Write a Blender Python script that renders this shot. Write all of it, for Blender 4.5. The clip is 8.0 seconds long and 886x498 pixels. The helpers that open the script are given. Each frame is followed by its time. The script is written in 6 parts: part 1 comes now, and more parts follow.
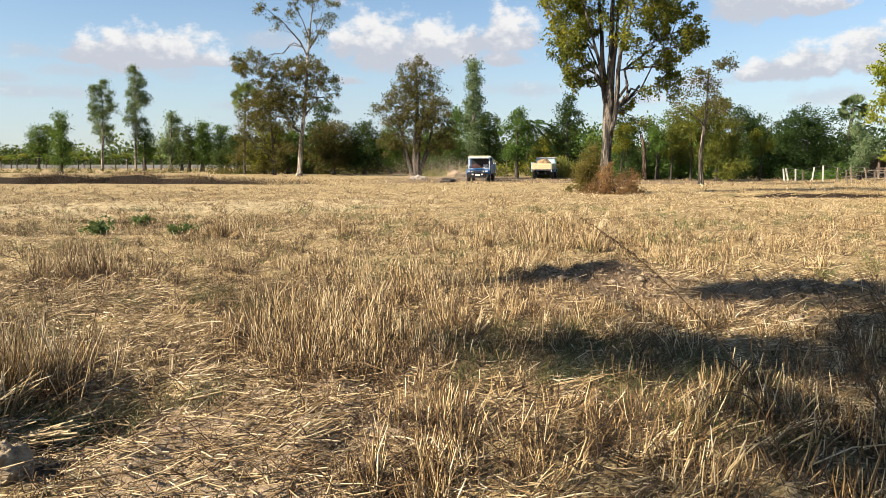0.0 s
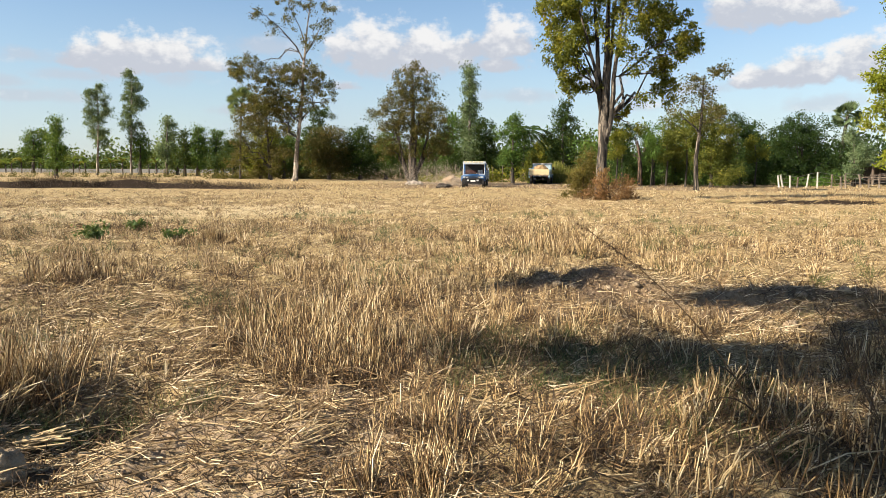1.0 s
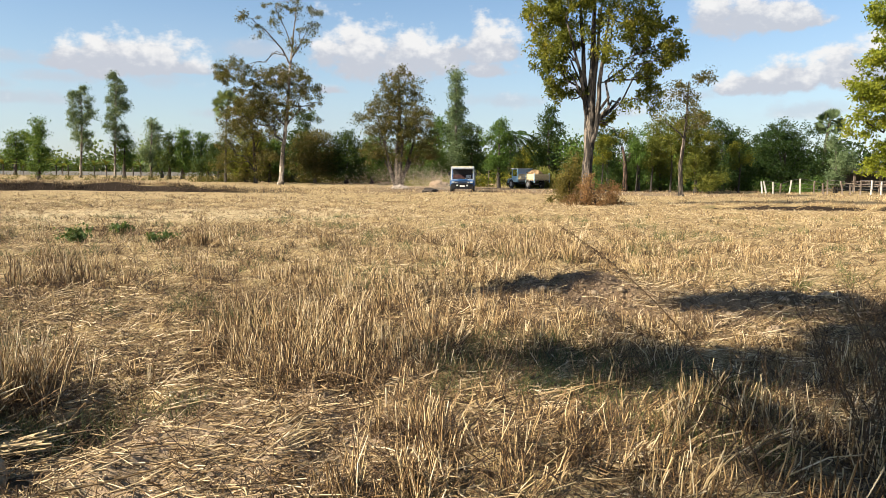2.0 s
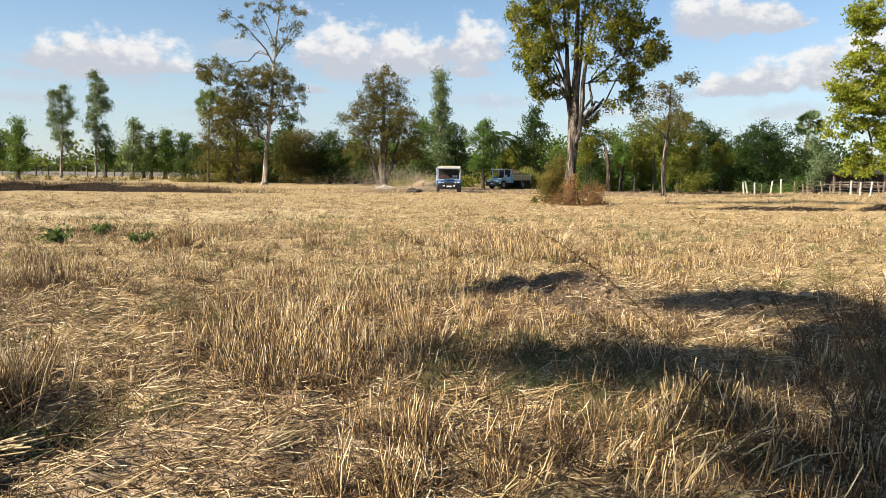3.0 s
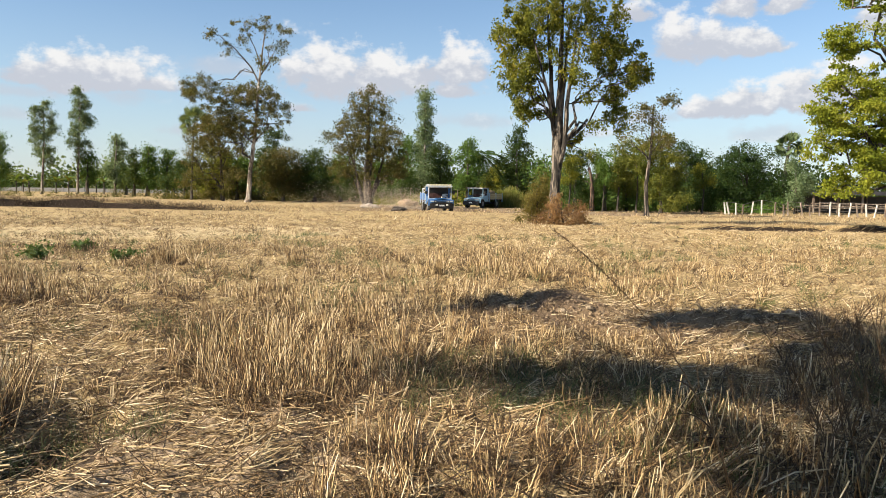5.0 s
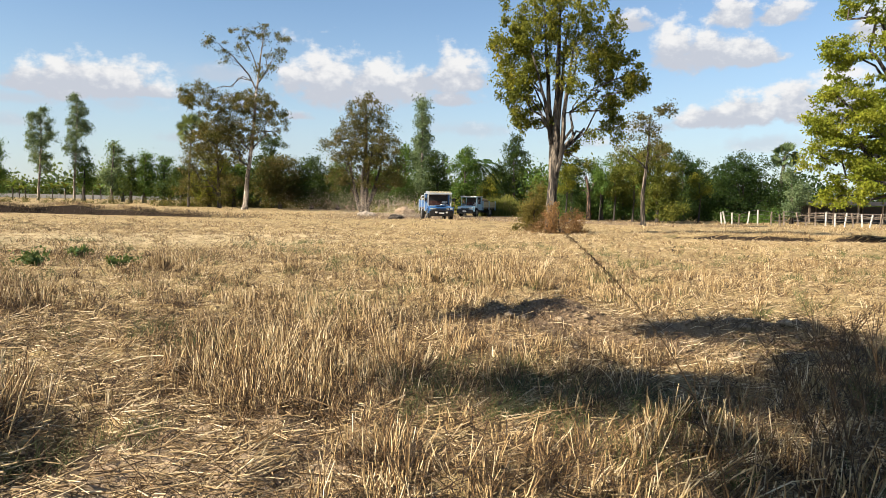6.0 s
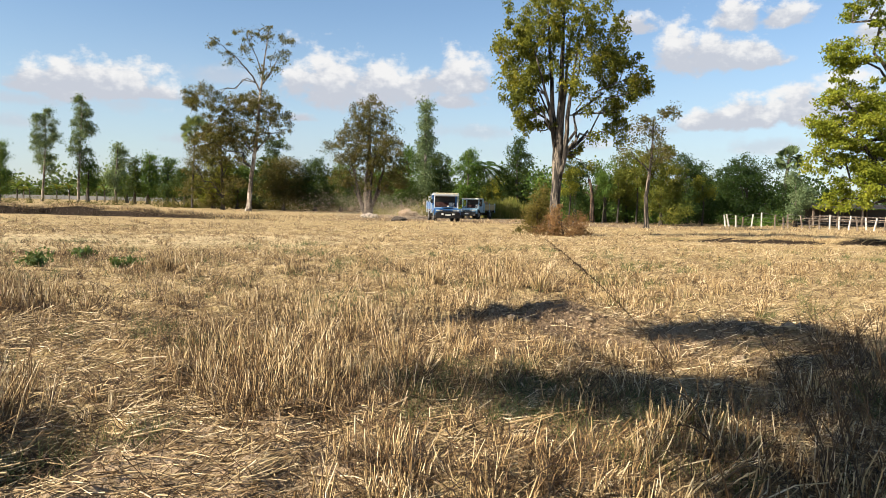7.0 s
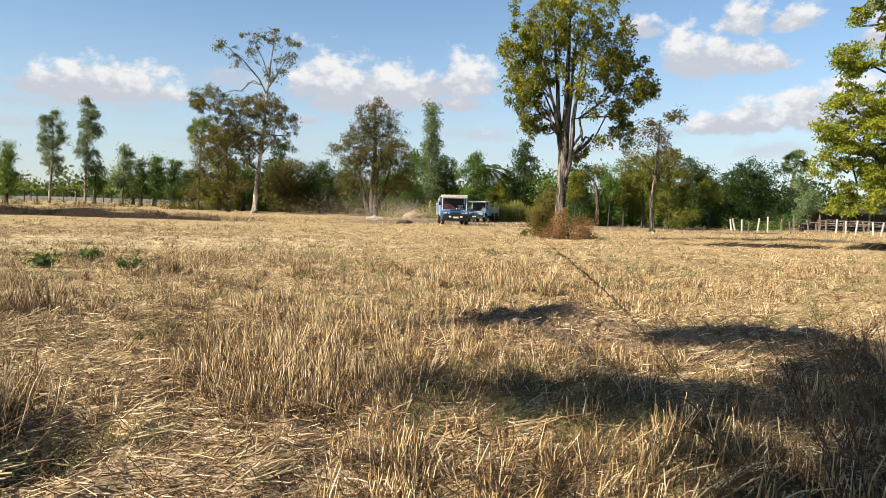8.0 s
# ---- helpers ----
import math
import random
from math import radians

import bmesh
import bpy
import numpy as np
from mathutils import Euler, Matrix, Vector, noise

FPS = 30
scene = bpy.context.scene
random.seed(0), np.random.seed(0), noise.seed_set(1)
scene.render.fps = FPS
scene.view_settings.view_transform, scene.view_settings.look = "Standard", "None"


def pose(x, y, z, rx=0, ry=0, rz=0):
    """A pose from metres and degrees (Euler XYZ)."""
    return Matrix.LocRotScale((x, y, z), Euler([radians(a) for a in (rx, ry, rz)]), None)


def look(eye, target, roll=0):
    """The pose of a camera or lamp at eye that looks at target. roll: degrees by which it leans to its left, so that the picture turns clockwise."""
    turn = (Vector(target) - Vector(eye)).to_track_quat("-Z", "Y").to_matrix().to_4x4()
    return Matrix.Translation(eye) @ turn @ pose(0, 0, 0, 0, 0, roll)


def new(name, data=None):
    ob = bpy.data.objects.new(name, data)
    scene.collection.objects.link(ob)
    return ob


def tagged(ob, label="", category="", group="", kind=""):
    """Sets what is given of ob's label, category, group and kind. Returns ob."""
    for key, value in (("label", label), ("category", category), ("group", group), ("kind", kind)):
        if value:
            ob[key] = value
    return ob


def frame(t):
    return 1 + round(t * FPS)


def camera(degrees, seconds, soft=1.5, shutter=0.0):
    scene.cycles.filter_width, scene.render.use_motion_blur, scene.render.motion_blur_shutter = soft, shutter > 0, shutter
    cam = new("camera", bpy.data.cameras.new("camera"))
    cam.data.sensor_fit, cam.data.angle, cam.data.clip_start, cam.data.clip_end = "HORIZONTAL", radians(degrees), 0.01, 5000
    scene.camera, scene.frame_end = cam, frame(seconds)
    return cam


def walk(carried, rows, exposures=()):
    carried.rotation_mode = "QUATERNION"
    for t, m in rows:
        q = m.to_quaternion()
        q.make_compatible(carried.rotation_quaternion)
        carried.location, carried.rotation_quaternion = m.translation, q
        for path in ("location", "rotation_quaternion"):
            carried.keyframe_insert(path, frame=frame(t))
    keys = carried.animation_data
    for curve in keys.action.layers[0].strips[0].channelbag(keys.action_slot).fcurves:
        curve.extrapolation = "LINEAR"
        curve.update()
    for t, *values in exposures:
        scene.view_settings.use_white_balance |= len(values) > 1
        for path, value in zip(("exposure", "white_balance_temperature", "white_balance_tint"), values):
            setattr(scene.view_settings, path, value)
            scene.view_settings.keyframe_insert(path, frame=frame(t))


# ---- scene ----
# seconds, yaw, pitch, roll and small sideways and downward drift of the hand-held camera
TURNS = [
    (0.0, 0.0, -6.8, 0.0, 0.0), (0.5, -0.043, -6.695, 0.009, 0.0), (1.0, -0.32, -6.385, -0.201, 0.0), (1.5, -0.803, -6.07, -0.374, 0.0),
    (3.0, -2.591, -6.0, -0.565, 0.002), (3.5, -3.109, -5.834, -0.429, 0.0), (4.0, -3.44, -5.488, -0.559, -0.008), (4.5, -3.62, -5.03, -0.758, -0.013),
    (6.0, -4.04, -3.885, -1.219, -0.020), (6.5, -3.918, -3.86, -1.357, -0.020), (7.0, -3.786, -3.73, -1.369, -0.019), (7.5, -3.645, -3.58, -1.473, -0.020),
    (8.0, -3.37, -3.515, -1.589, -0.019)]

cam = camera(62.0, 8.0, 0.85)
walk(cam, [(t, pose(drift, 0.0, 1.5 + 0.8 * drift, 90 + pitch, roll, yaw)) for t, yaw, pitch, roll, drift in TURNS])

# ---- light: afternoon sun from the side, blue sky with fair-weather clouds ----
SUN_EL, SUN_AZ = 33.0, 250.0   # degrees; azimuth clockwise from ahead
scene.view_settings.exposure = 1.55
sun_data = bpy.data.lights.new("sun", "SUN")
sun_data.energy, sun_data.angle, sun_data.color = 5.0, radians(0.55), (1.0, 0.87, 0.69)
sun = new("sun", sun_data)
to_sun = Vector((math.sin(radians(SUN_AZ)) * math.cos(radians(SUN_EL)), math.cos(radians(SUN_AZ)) * math.cos(radians(SUN_EL)), math.sin(radians(SUN_EL))))
sun.matrix_basis = look((-40, -10, 60), Vector((-40, -10, 60)) - to_sun)


class Nodes:
    """Short hand for building a node tree."""

    def __init__(self, tree):
        self.tree = tree
        tree.nodes.clear()

    def add(self, kind, inputs=None, **settings):
        n = self.tree.nodes.new(kind)
        for k, v in settings.items():
            setattr(n, k, v)
        for k, v in (inputs or {}).items():
            if isinstance(v, bpy.types.NodeSocket):
                self.tree.links.new(v, n.inputs[k])
            else:
                n.inputs[k].default_value = v
        return n

    def math(self, op, a, b=0.0, c=0.0, clamp=False):
        return self.add("ShaderNodeMath", {0: a, 1: b, 2: c}, operation=op, use_clamp=clamp).outputs[0]

    def mix(self, f, a, b):
        n = self.add("ShaderNodeMix", {0: f, 6: a, 7: b}, data_type="RGBA")
        return n.outputs[2]

    def noise(self, vec, scale, detail=4.0, rough=0.55):
        return self.add("ShaderNodeTexNoise", {"Vector": vec, "Scale": scale, "Detail": detail, "Roughness": rough}).outputs[0]

    def smooth(self, v, a, b, lo=0.0, hi=1.0):
        return self.add("ShaderNodeMapRange", {0: v, 1: a, 2: b, 3: lo, 4: hi}, interpolation_type="SMOOTHSTEP").outputs[0]

    def ramp(self, f, stops):
        n = self.add("ShaderNodeValToRGB", {0: f})
        el = n.color_ramp.elements
        while len(el) < len(stops):
            el.new(0.5)
        for e, (p, c) in zip(el, stops):
            e.position, e.color = p, (*c, 1.0)
        return n.outputs[0]

    def link(self, a, b):
        self.tree.links.new(a, b)


# lobes of the heaped clouds: azimuth, elevation of the flat base, half width, height, in radians
CLOUDS = [
    (-0.400, 0.124, 0.052, 0.044), (-0.350, 0.124, 0.055, 0.040), (-0.445, 0.124, 0.035, 0.030), (-0.310, 0.122, 0.040, 0.016),
    (-0.085, 0.138, 0.066, 0.068), (-0.030, 0.137, 0.060, 0.055), (-0.130, 0.140, 0.035, 0.044), (0.020, 0.140, 0.040, 0.030),
    (0.078, 0.154, 0.044, 0.058), (0.105, 0.152, 0.034, 0.036), (0.045, 0.150, 0.032, 0.032),
    (0.365, 0.182, 0.036, 0.056), (0.405, 0.182, 0.052, 0.040), (0.455, 0.180, 0.042, 0.034),
    (0.440, 0.226, 0.042, 0.036), (0.490, 0.226, 0.046, 0.032), (0.310, 0.225, 0.040, 0.025),
    (0.505, 0.116, 0.050, 0.044), (0.455, 0.109, 0.052, 0.034), (0.410, 0.104, 0.048, 0.024), (0.570, 0.120, 0.050, 0.050),
    (-0.123, 0.103, 0.024, 0.012), (0.085, 0.130, 0.045, 0.020), (0.600, 0.200, 0.060, 0.040), (-0.620, 0.150, 0.060, 0.040),
]
# thin flat ones
WISPS = [
    (-0.330, 0.108, 0.036, 0.018), (-0.500, 0.126, 0.045, 0.014), (-0.526, 0.095, 0.030, 0.010), (-0.460, 0.106, 0.050, 0.010),
    (-0.268, 0.070, 0.036, 0.010), (-0.499, 0.080, 0.070, 0.010), (0.110, 0.092, 0.055, 0.012), (0.477, 0.074, 0.050, 0.014),
    (0.330, 0.098, 0.048, 0.010), (0.248, 0.078, 0.045, 0.010), (0.200, 0.110, 0.050, 0.014), (-0.180, 0.120, 0.040, 0.014), (-0.220, 0.150, 0.040, 0.016),
]

world = bpy.data.worlds.new("sky")
scene.world = world
world.use_nodes = True
N = Nodes(world.node_tree)
sky = N.add("ShaderNodeTexSky", sky_type="NISHITA", sun_disc=False, sun_elevation=radians(SUN_EL), sun_rotation=radians(SUN_AZ),
            air_density=1.0, dust_density=0.35, ozone_density=2.0)
SKY_STRENGTH = 0.0503
way = N.add("ShaderNodeTexCoord").outputs["Generated"]
xyz = N.add("ShaderNodeSeparateXYZ", {0: way}).outputs
azim = N.math("ARCTAN2", xyz[0], xyz[1])
elev = N.math("ARCSINE", xyz[2])
flat = N.add("ShaderNodeCombineXYZ", {0: azim, 1: N.math("MULTIPLY", elev, 1.35), 2: 0.0}).outputs[0]
puff = N.noise(flat, 30.0, 8.0, 0.60)
puff2 = N.noise(flat, 8.0, 4.0, 0.5)


def heaped(lobes, squash):
    """How far inside the nearest lobe each direction lies, and how high above its base."""
    inside, lift, heft = None, None, None
    for a0, e0, ra, re in lobes:
        da = N.math("DIVIDE", N.math("SUBTRACT", azim, a0), ra)
        de = N.math("DIVIDE", N.math("SUBTRACT", elev, e0), re)
        low = N.math("MULTIPLY", de, N.math("MULTIPLY_ADD", N.math("LESS_THAN", de, 0.0), squash, 1.0))
        f = N.math("SUBTRACT", 1.0, N.math("SQRT", N.math("MULTIPLY_ADD", da, da, N.math("MULTIPLY", low, low))))
        inside = f if inside is None else N.math("SMOOTH_MAX", inside, f, 0.2)
        w = N.smooth(f, -0.5, 0.6)
        lift = N.math("MULTIPLY", de, w) if lift is None else N.math("MULTIPLY_ADD", de, w, lift)
        heft = w if heft is None else N.math("ADD", heft, w)
    return inside, lift, heft


billow = N.math("ADD", N.math("MULTIPLY_ADD", puff, 1.9, -0.95), N.math("MULTIPLY_ADD", puff2, 1.5, -0.75))
body, lift, heft = heaped(CLOUDS, 1.6)
edge = N.math("ADD", body, billow)
mask = N.math("MULTIPLY", N.smooth(edge, -0.06, 0.46), 0.95)
thin, _, _ = heaped(WISPS, 0.5)
mask = N.math("MAXIMUM", mask, N.math("MULTIPLY", N.smooth(N.math("ADD", thin, billow), -0.25, 0.7), 0.55))
# the rest of the sky, behind and beside, carries the same sort of clouds
rest = N.math("MULTIPLY", N.smooth(puff2, 0.52, 0.62), N.smooth(xyz[1], 0.72, 0.55))
mask = N.math("MAXIMUM", mask, N.math("MULTIPLY", rest, 0.5))
# thin veil towards the horizon
veil = N.math("MULTIPLY", N.smooth(elev, 0.26, 0.0), N.math("MULTIPLY_ADD", puff2, 0.7, 0.2))
lift = N.math("DIVIDE", lift, N.math("ADD", heft, 0.02))
shade = N.smooth(N.math("ADD", lift, N.math("MULTIPLY_ADD", puff, 2.6, -1.3)), 0.0, 0.75)
cloud_col = N.mix(shade, (0.201, 0.211, 0.235, 1), (0.318, 0.314, 0.31, 1))
sky_col = N.add("ShaderNodeVectorMath", {0: sky.outputs[0], "Scale": SKY_STRENGTH}, operation="SCALE").outputs[0]
sky_col = N.add("ShaderNodeVectorMath", {0: sky_col, 1: (0.95, 1.0, 1.04)}, operation="MULTIPLY").outputs[0]
sky_col = N.mix(veil, sky_col, (0.193, 0.228, 0.269, 1))
bg = N.add("ShaderNodeBackground", {0: N.mix(mask, sky_col, cloud_col), 1: 1.0})
N.link(bg.outputs[0], N.add("ShaderNodeOutputWorld").inputs[0])


# ---- materials ----
def material(name):
    m = bpy.data.materials.new(name)
    m.use_nodes = True
    n = Nodes(m.node_tree)
    out = n.add("ShaderNodeOutputMaterial")
    return m, n, out


def where(n):
    return n.add("ShaderNodeTexCoord").outputs["Object"]


def place(n):
    return n.add("ShaderNodeNewGeometry").outputs["Position"]


def bump(n, h, strength=0.4, dist=0.02):
    return n.add("ShaderNodeBump", {"Height": h, "Strength": strength, "Distance": dist}).outputs[0]


def leaf_material(name, colours, through_light=0.28, rough=0.6):
    """Leaves: each its own tint out of the given colours, and part of the light shines through."""
    m, n, out = material(name)
    rnd = n.add("ShaderNodeNewGeometry").outputs["Random Per Island"]
    big = n.noise(place(n), 0.9, 2.0)
    f = n.math("ADD", n.math("MULTIPLY", rnd, 0.42), n.math("MULTIPLY_ADD", big, 1.3, -0.38), clamp=True)
    col = n.ramp(f, [(i / (len(colours) - 1), c) for i, c in enumerate(colours)])
    p = n.add("ShaderNodeBsdfPrincipled", {"Base Color": col, "Roughness": rough, "Specular IOR Level": 0.15})
    tr = n.add("ShaderNodeBsdfTranslucent", {"Color": n.mix(0.35, col, (0.30, 0.32, 0.03, 1))})
    mx = n.add("ShaderNodeMixShader", {0: through_light, 1: p.outputs[0], 2: tr.outputs[0]})
    n.link(mx.outputs[0], out.inputs[0])
    return m


def bark_material(name, dark, light, patch=None):
    m, n, out = material(name)
    v = n.add("ShaderNodeMapping", {"Vector": where(n), "Scale": (6.5, 6.5, 1.0)}).outputs[0]
    a = n.noise(v, 1.0, 6.0, 0.65)
    b = n.noise(where(n), 0.9, 3.0)
    col = n.mix(n.smooth(a, 0.45, 0.62), (*dark, 1), (*light, 1))
    if patch:
        col = n.mix(n.smooth(b, 0.43, 0.55), col, (*patch, 1))
    p = n.add("ShaderNodeBsdfPrincipled", {"Base Color": col, "Roughness": 0.9, "Normal": bump(n, a, 1.0, 0.12)})
    n.link(p.outputs[0], out.inputs[0])
    return m


def straw_material(name, colours, through_light=0.08):
    m, n, out = material(name)
    rnd = n.add("ShaderNodeNewGeometry").outputs["Random Per Island"]
    big = n.noise(place(n), 0.55, 3.0)
    near = n.noise(place(n), 5.0, 2.0)
    f = n.math("ADD", n.math("MULTIPLY", rnd, 0.75), n.math("ADD", n.math("MULTIPLY_ADD", big, 0.6, -0.3), n.math("MULTIPLY_ADD", near, 1.0, -0.40)), clamp=True)
    col = n.ramp(f, [(i / (len(colours) - 1), c) for i, c in enumerate(colours)])
    p = n.add("ShaderNodeBsdfPrincipled", {"Base Color": col, "Roughness": 0.55, "Specular IOR Level": 0.35})
    tr = n.add("ShaderNodeBsdfTranslucent", {"Color": col})
    mx = n.add("ShaderNodeMixShader", {0: through_light, 1: p.outputs[0], 2: tr.outputs[0]})
    n.link(mx.outputs[0], out.inputs[0])
    return m


def plain_material(name, colour, rough=0.6, metal=0.0, worn=(0.25, 0.2, 0.15), wear=0.35, scale=3.0):
    """Painted or bare surface with dust and wear."""
    m, n, out = material(name)
    a = n.noise(where(n), scale, 5.0, 0.65)
    b = n.noise(where(n), scale * 9, 3.0)
    col = n.mix(n.math("MULTIPLY", n.smooth(a, 0.45, 0.75), wear), (*colour, 1), (*worn, 1))
    r = n.math("MULTIPLY_ADD", b, 0.3, rough - 0.15)
    p = n.add("ShaderNodeBsdfPrincipled", {"Base Color": col, "Roughness": r, "Metallic": metal, "Normal": bump(n, b, 0.15, 0.01)})
    n.link(p.outputs[0], out.inputs[0])
    return m


def ground_material():
    """Harvested rice field: straw litter over pale clay soil, greener and barer in places."""
    m, n, out = material("field_ground")
    pos = place(n)
    large = n.noise(pos, 0.11, 3.0)
    mid = n.noise(pos, 0.9, 4.0)
    fine = n.noise(n.add("ShaderNodeMapping", {"Vector": pos, "Rotation": (0, 0, 0.5), "Scale": (3.0, 1.0, 1.0)}).outputs[0], 9.0, 6.0, 0.7)
    fine2 = n.noise(pos, 42.0, 4.0, 0.7)
    straw = n.ramp(n.math("ADD", n.math("MULTIPLY", fine, 0.6), n.math("MULTIPLY", fine2, 0.45)),
                   [(0.34, (0.052, 0.035, 0.019)), (0.46, (0.200, 0.141, 0.067)), (0.55, (0.407, 0.311, 0.155)), (0.69, (0.592, 0.496, 0.311))])
    green = n.mix(fine2, (0.041, 0.056, 0.013, 1), (0.163, 0.163, 0.048, 1))
    soil = n.mix(fine2, (0.118, 0.078, 0.044, 1), (0.266, 0.192, 0.122, 1))
    g = n.math("MULTIPLY", n.smooth(mid, 0.54, 0.68), n.smooth(large, 0.42, 0.60), clamp=True)
    g = n.math("MULTIPLY", g, n.smooth(n.add("ShaderNodeSeparateXYZ", {0: pos}).outputs[1], 5.0, 9.0, 0.25, 0.8))
    col = n.mix(g, straw, green)
    s = n.smooth(n.math("ADD", n.math("MULTIPLY", mid, 0.6), n.math("MULTIPLY", fine2, 0.4)), 0.54, 0.64)
    col = n.mix(n.math("MULTIPLY", s, 0.7), col, soil)
    # close by, dark soil under the stubble with the shade between stalks painted in
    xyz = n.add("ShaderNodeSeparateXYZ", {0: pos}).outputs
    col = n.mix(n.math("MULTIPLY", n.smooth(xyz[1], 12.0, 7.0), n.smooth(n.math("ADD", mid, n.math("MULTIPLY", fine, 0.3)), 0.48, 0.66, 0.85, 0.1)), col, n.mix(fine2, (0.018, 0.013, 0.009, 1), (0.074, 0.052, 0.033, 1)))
    # trodden patch of pale clay and chaff
    px, py = n.math("DIVIDE", n.math("ADD", xyz[0], 0.95), 0.95), n.math("DIVIDE", n.math("SUBTRACT", xyz[1], 3.9), 1.2)
    patch = n.math("SUBTRACT", 1.1, n.math("ADD", n.math("MULTIPLY", px, px), n.math("MULTIPLY", py, py)))
    patch = n.smooth(n.math("ADD", patch, n.math("MULTIPLY_ADD", mid, 1.4, -0.7)), 0.0, 0.6)
    col = n.mix(n.math("MULTIPLY", patch, n.smooth(fine, 0.40, 0.58, 0.25, 0.85)), col, n.mix(fine2, (0.23, 0.160, 0.105, 1), (0.48, 0.375, 0.27, 1)))
    # a patch of darker earth in the hollow
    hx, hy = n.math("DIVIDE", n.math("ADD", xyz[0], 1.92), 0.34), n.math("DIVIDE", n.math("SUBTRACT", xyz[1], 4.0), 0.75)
    hollow_mask = n.math("SUBTRACT", 1.1, n.math("ADD", n.math("MULTIPLY", hx, hx), n.math("MULTIPLY", hy, hy)))
    hollow_mask = n.smooth(n.math("ADD", hollow_mask, n.math("MULTIPLY_ADD", mid, 1.2, -0.6)), 0.0, 0.6)
    col = n.mix(n.math("MULTIPLY", hollow_mask, 0.9), col, n.mix(fine2, (0.014, 0.010, 0.007, 1), (0.055, 0.038, 0.025, 1)))
    # bare trodden track and earth along the wood's edge
    edge = n.math("ADD", xyz[1], n.math("MULTIPLY_ADD", mid, 7.0, -3.5))
    lane = n.math("MULTIPLY", n.smooth(edge, 47.5, 49.5), n.smooth(edge, 75.0, 66.0))
    lane = n.math("MULTIPLY", lane, n.math("MULTIPLY", n.smooth(xyz[0], -7.0, -1.0), n.smooth(xyz[0], 30.0, 12.0)))
    col = n.mix(n.math("MULTIPLY", lane, 0.85), col, n.mix(fine2, (0.104, 0.074, 0.056, 1), (0.222, 0.170, 0.126, 1)))
    # a swath of flattened pale straw
    sw = n.math("ADD", xyz[1], n.math("MULTIPLY", xyz[0], -0.45))
    swath = n.math("MULTIPLY", n.smooth(n.math("ABSOLUTE", n.math("SUBTRACT", n.math("ADD", sw, n.math("MULTIPLY", mid, 5.0)), 30.5)), 5.0, 2.0), n.smooth(xyz[0], 0.5, -3.0))
    col = n.mix(n.math("MULTIPLY", swath, 0.6), col, n.mix(fine2, (0.407, 0.318, 0.170, 1), (0.666, 0.577, 0.385, 1)))
    # soil heaps in front
    dx = n.math("DIVIDE", n.math("SUBTRACT", xyz[0], 2.7), 2.5)
    dy = n.math("DIVIDE", n.math("SUBTRACT", xyz[1], 8.1), 1.1)
    heap = n.math("SUBTRACT", 1.25, n.math("ADD", n.math("MULTIPLY", dx, dx), n.math("MULTIPLY", dy, dy)))
    heap = n.smooth(n.math("ADD", heap, n.math("MULTIPLY_ADD", mid, 1.6, -0.8)), 0.0, 0.7)
    col = n.mix(n.math("MULTIPLY", heap, 0.75), col, n.mix(fine2, (0.148, 0.100, 0.063, 1), (0.296, 0.215, 0.148, 1)))
    # darker tufts and hollows; steep cuts get bare earth with bank shade painted in
    tuft = n.noise(n.add("ShaderNodeMapping", {"Vector": pos, "Scale": (1.0, 0.55, 1.0)}).outputs[0], 2.6, 5.0, 0.65)
    col = n.mix(n.smooth(tuft, 0.51, 0.65, 0.0, 0.58), col, (0.096, 0.065, 0.030, 1))
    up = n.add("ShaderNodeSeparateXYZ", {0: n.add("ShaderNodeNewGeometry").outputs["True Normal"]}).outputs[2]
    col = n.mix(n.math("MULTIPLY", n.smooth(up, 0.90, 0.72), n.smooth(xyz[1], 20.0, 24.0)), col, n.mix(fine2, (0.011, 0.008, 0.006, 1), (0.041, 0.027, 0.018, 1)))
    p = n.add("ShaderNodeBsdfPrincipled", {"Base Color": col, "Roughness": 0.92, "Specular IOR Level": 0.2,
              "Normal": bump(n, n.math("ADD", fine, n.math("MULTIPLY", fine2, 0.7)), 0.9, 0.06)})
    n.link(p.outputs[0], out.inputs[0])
    return m


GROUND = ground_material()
STRAW = straw_material("standing_straw", [(0.034, 0.021, 0.011), (0.185, 0.113, 0.048), (0.45, 0.338, 0.172), (0.74, 0.635, 0.445)])
LITTER = straw_material("fallen_straw", [(0.042, 0.027, 0.014), (0.21, 0.138, 0.064), (0.46, 0.358, 0.202), (0.74, 0.635, 0.455)], 0.05)
GRASS = straw_material("green_grass", [(0.026, 0.044, 0.010), (0.052, 0.078, 0.018), (0.096, 0.115, 0.033), (0.192, 0.178, 0.067)], 0.15)
DARKSTEM = straw_material("dark_dry_stems", [(0.012, 0.008, 0.005), (0.035, 0.022, 0.011), (0.075, 0.047, 0.022), (0.15, 0.10, 0.05)], 0.04)
# dead grass browns, darkened further to carry the shade in stubble pockets
DRYGRASS = straw_material("dry_brown_grass", [(0.018, 0.011, 0.006), (0.058, 0.034, 0.016), (0.14, 0.086, 0.038), (0.25, 0.17, 0.085)], 0.06)
SOIL = plain_material("clay_soil", (0.266, 0.192, 0.122), 0.95, 0, (0.126, 0.085, 0.052), 0.8, 7.0)
L_OLIVE = leaf_material("olive_leaves", [(0.019, 0.031, 0.007), (0.068, 0.083, 0.013), (0.177, 0.177, 0.022), (0.374, 0.301, 0.037)], 0.42)
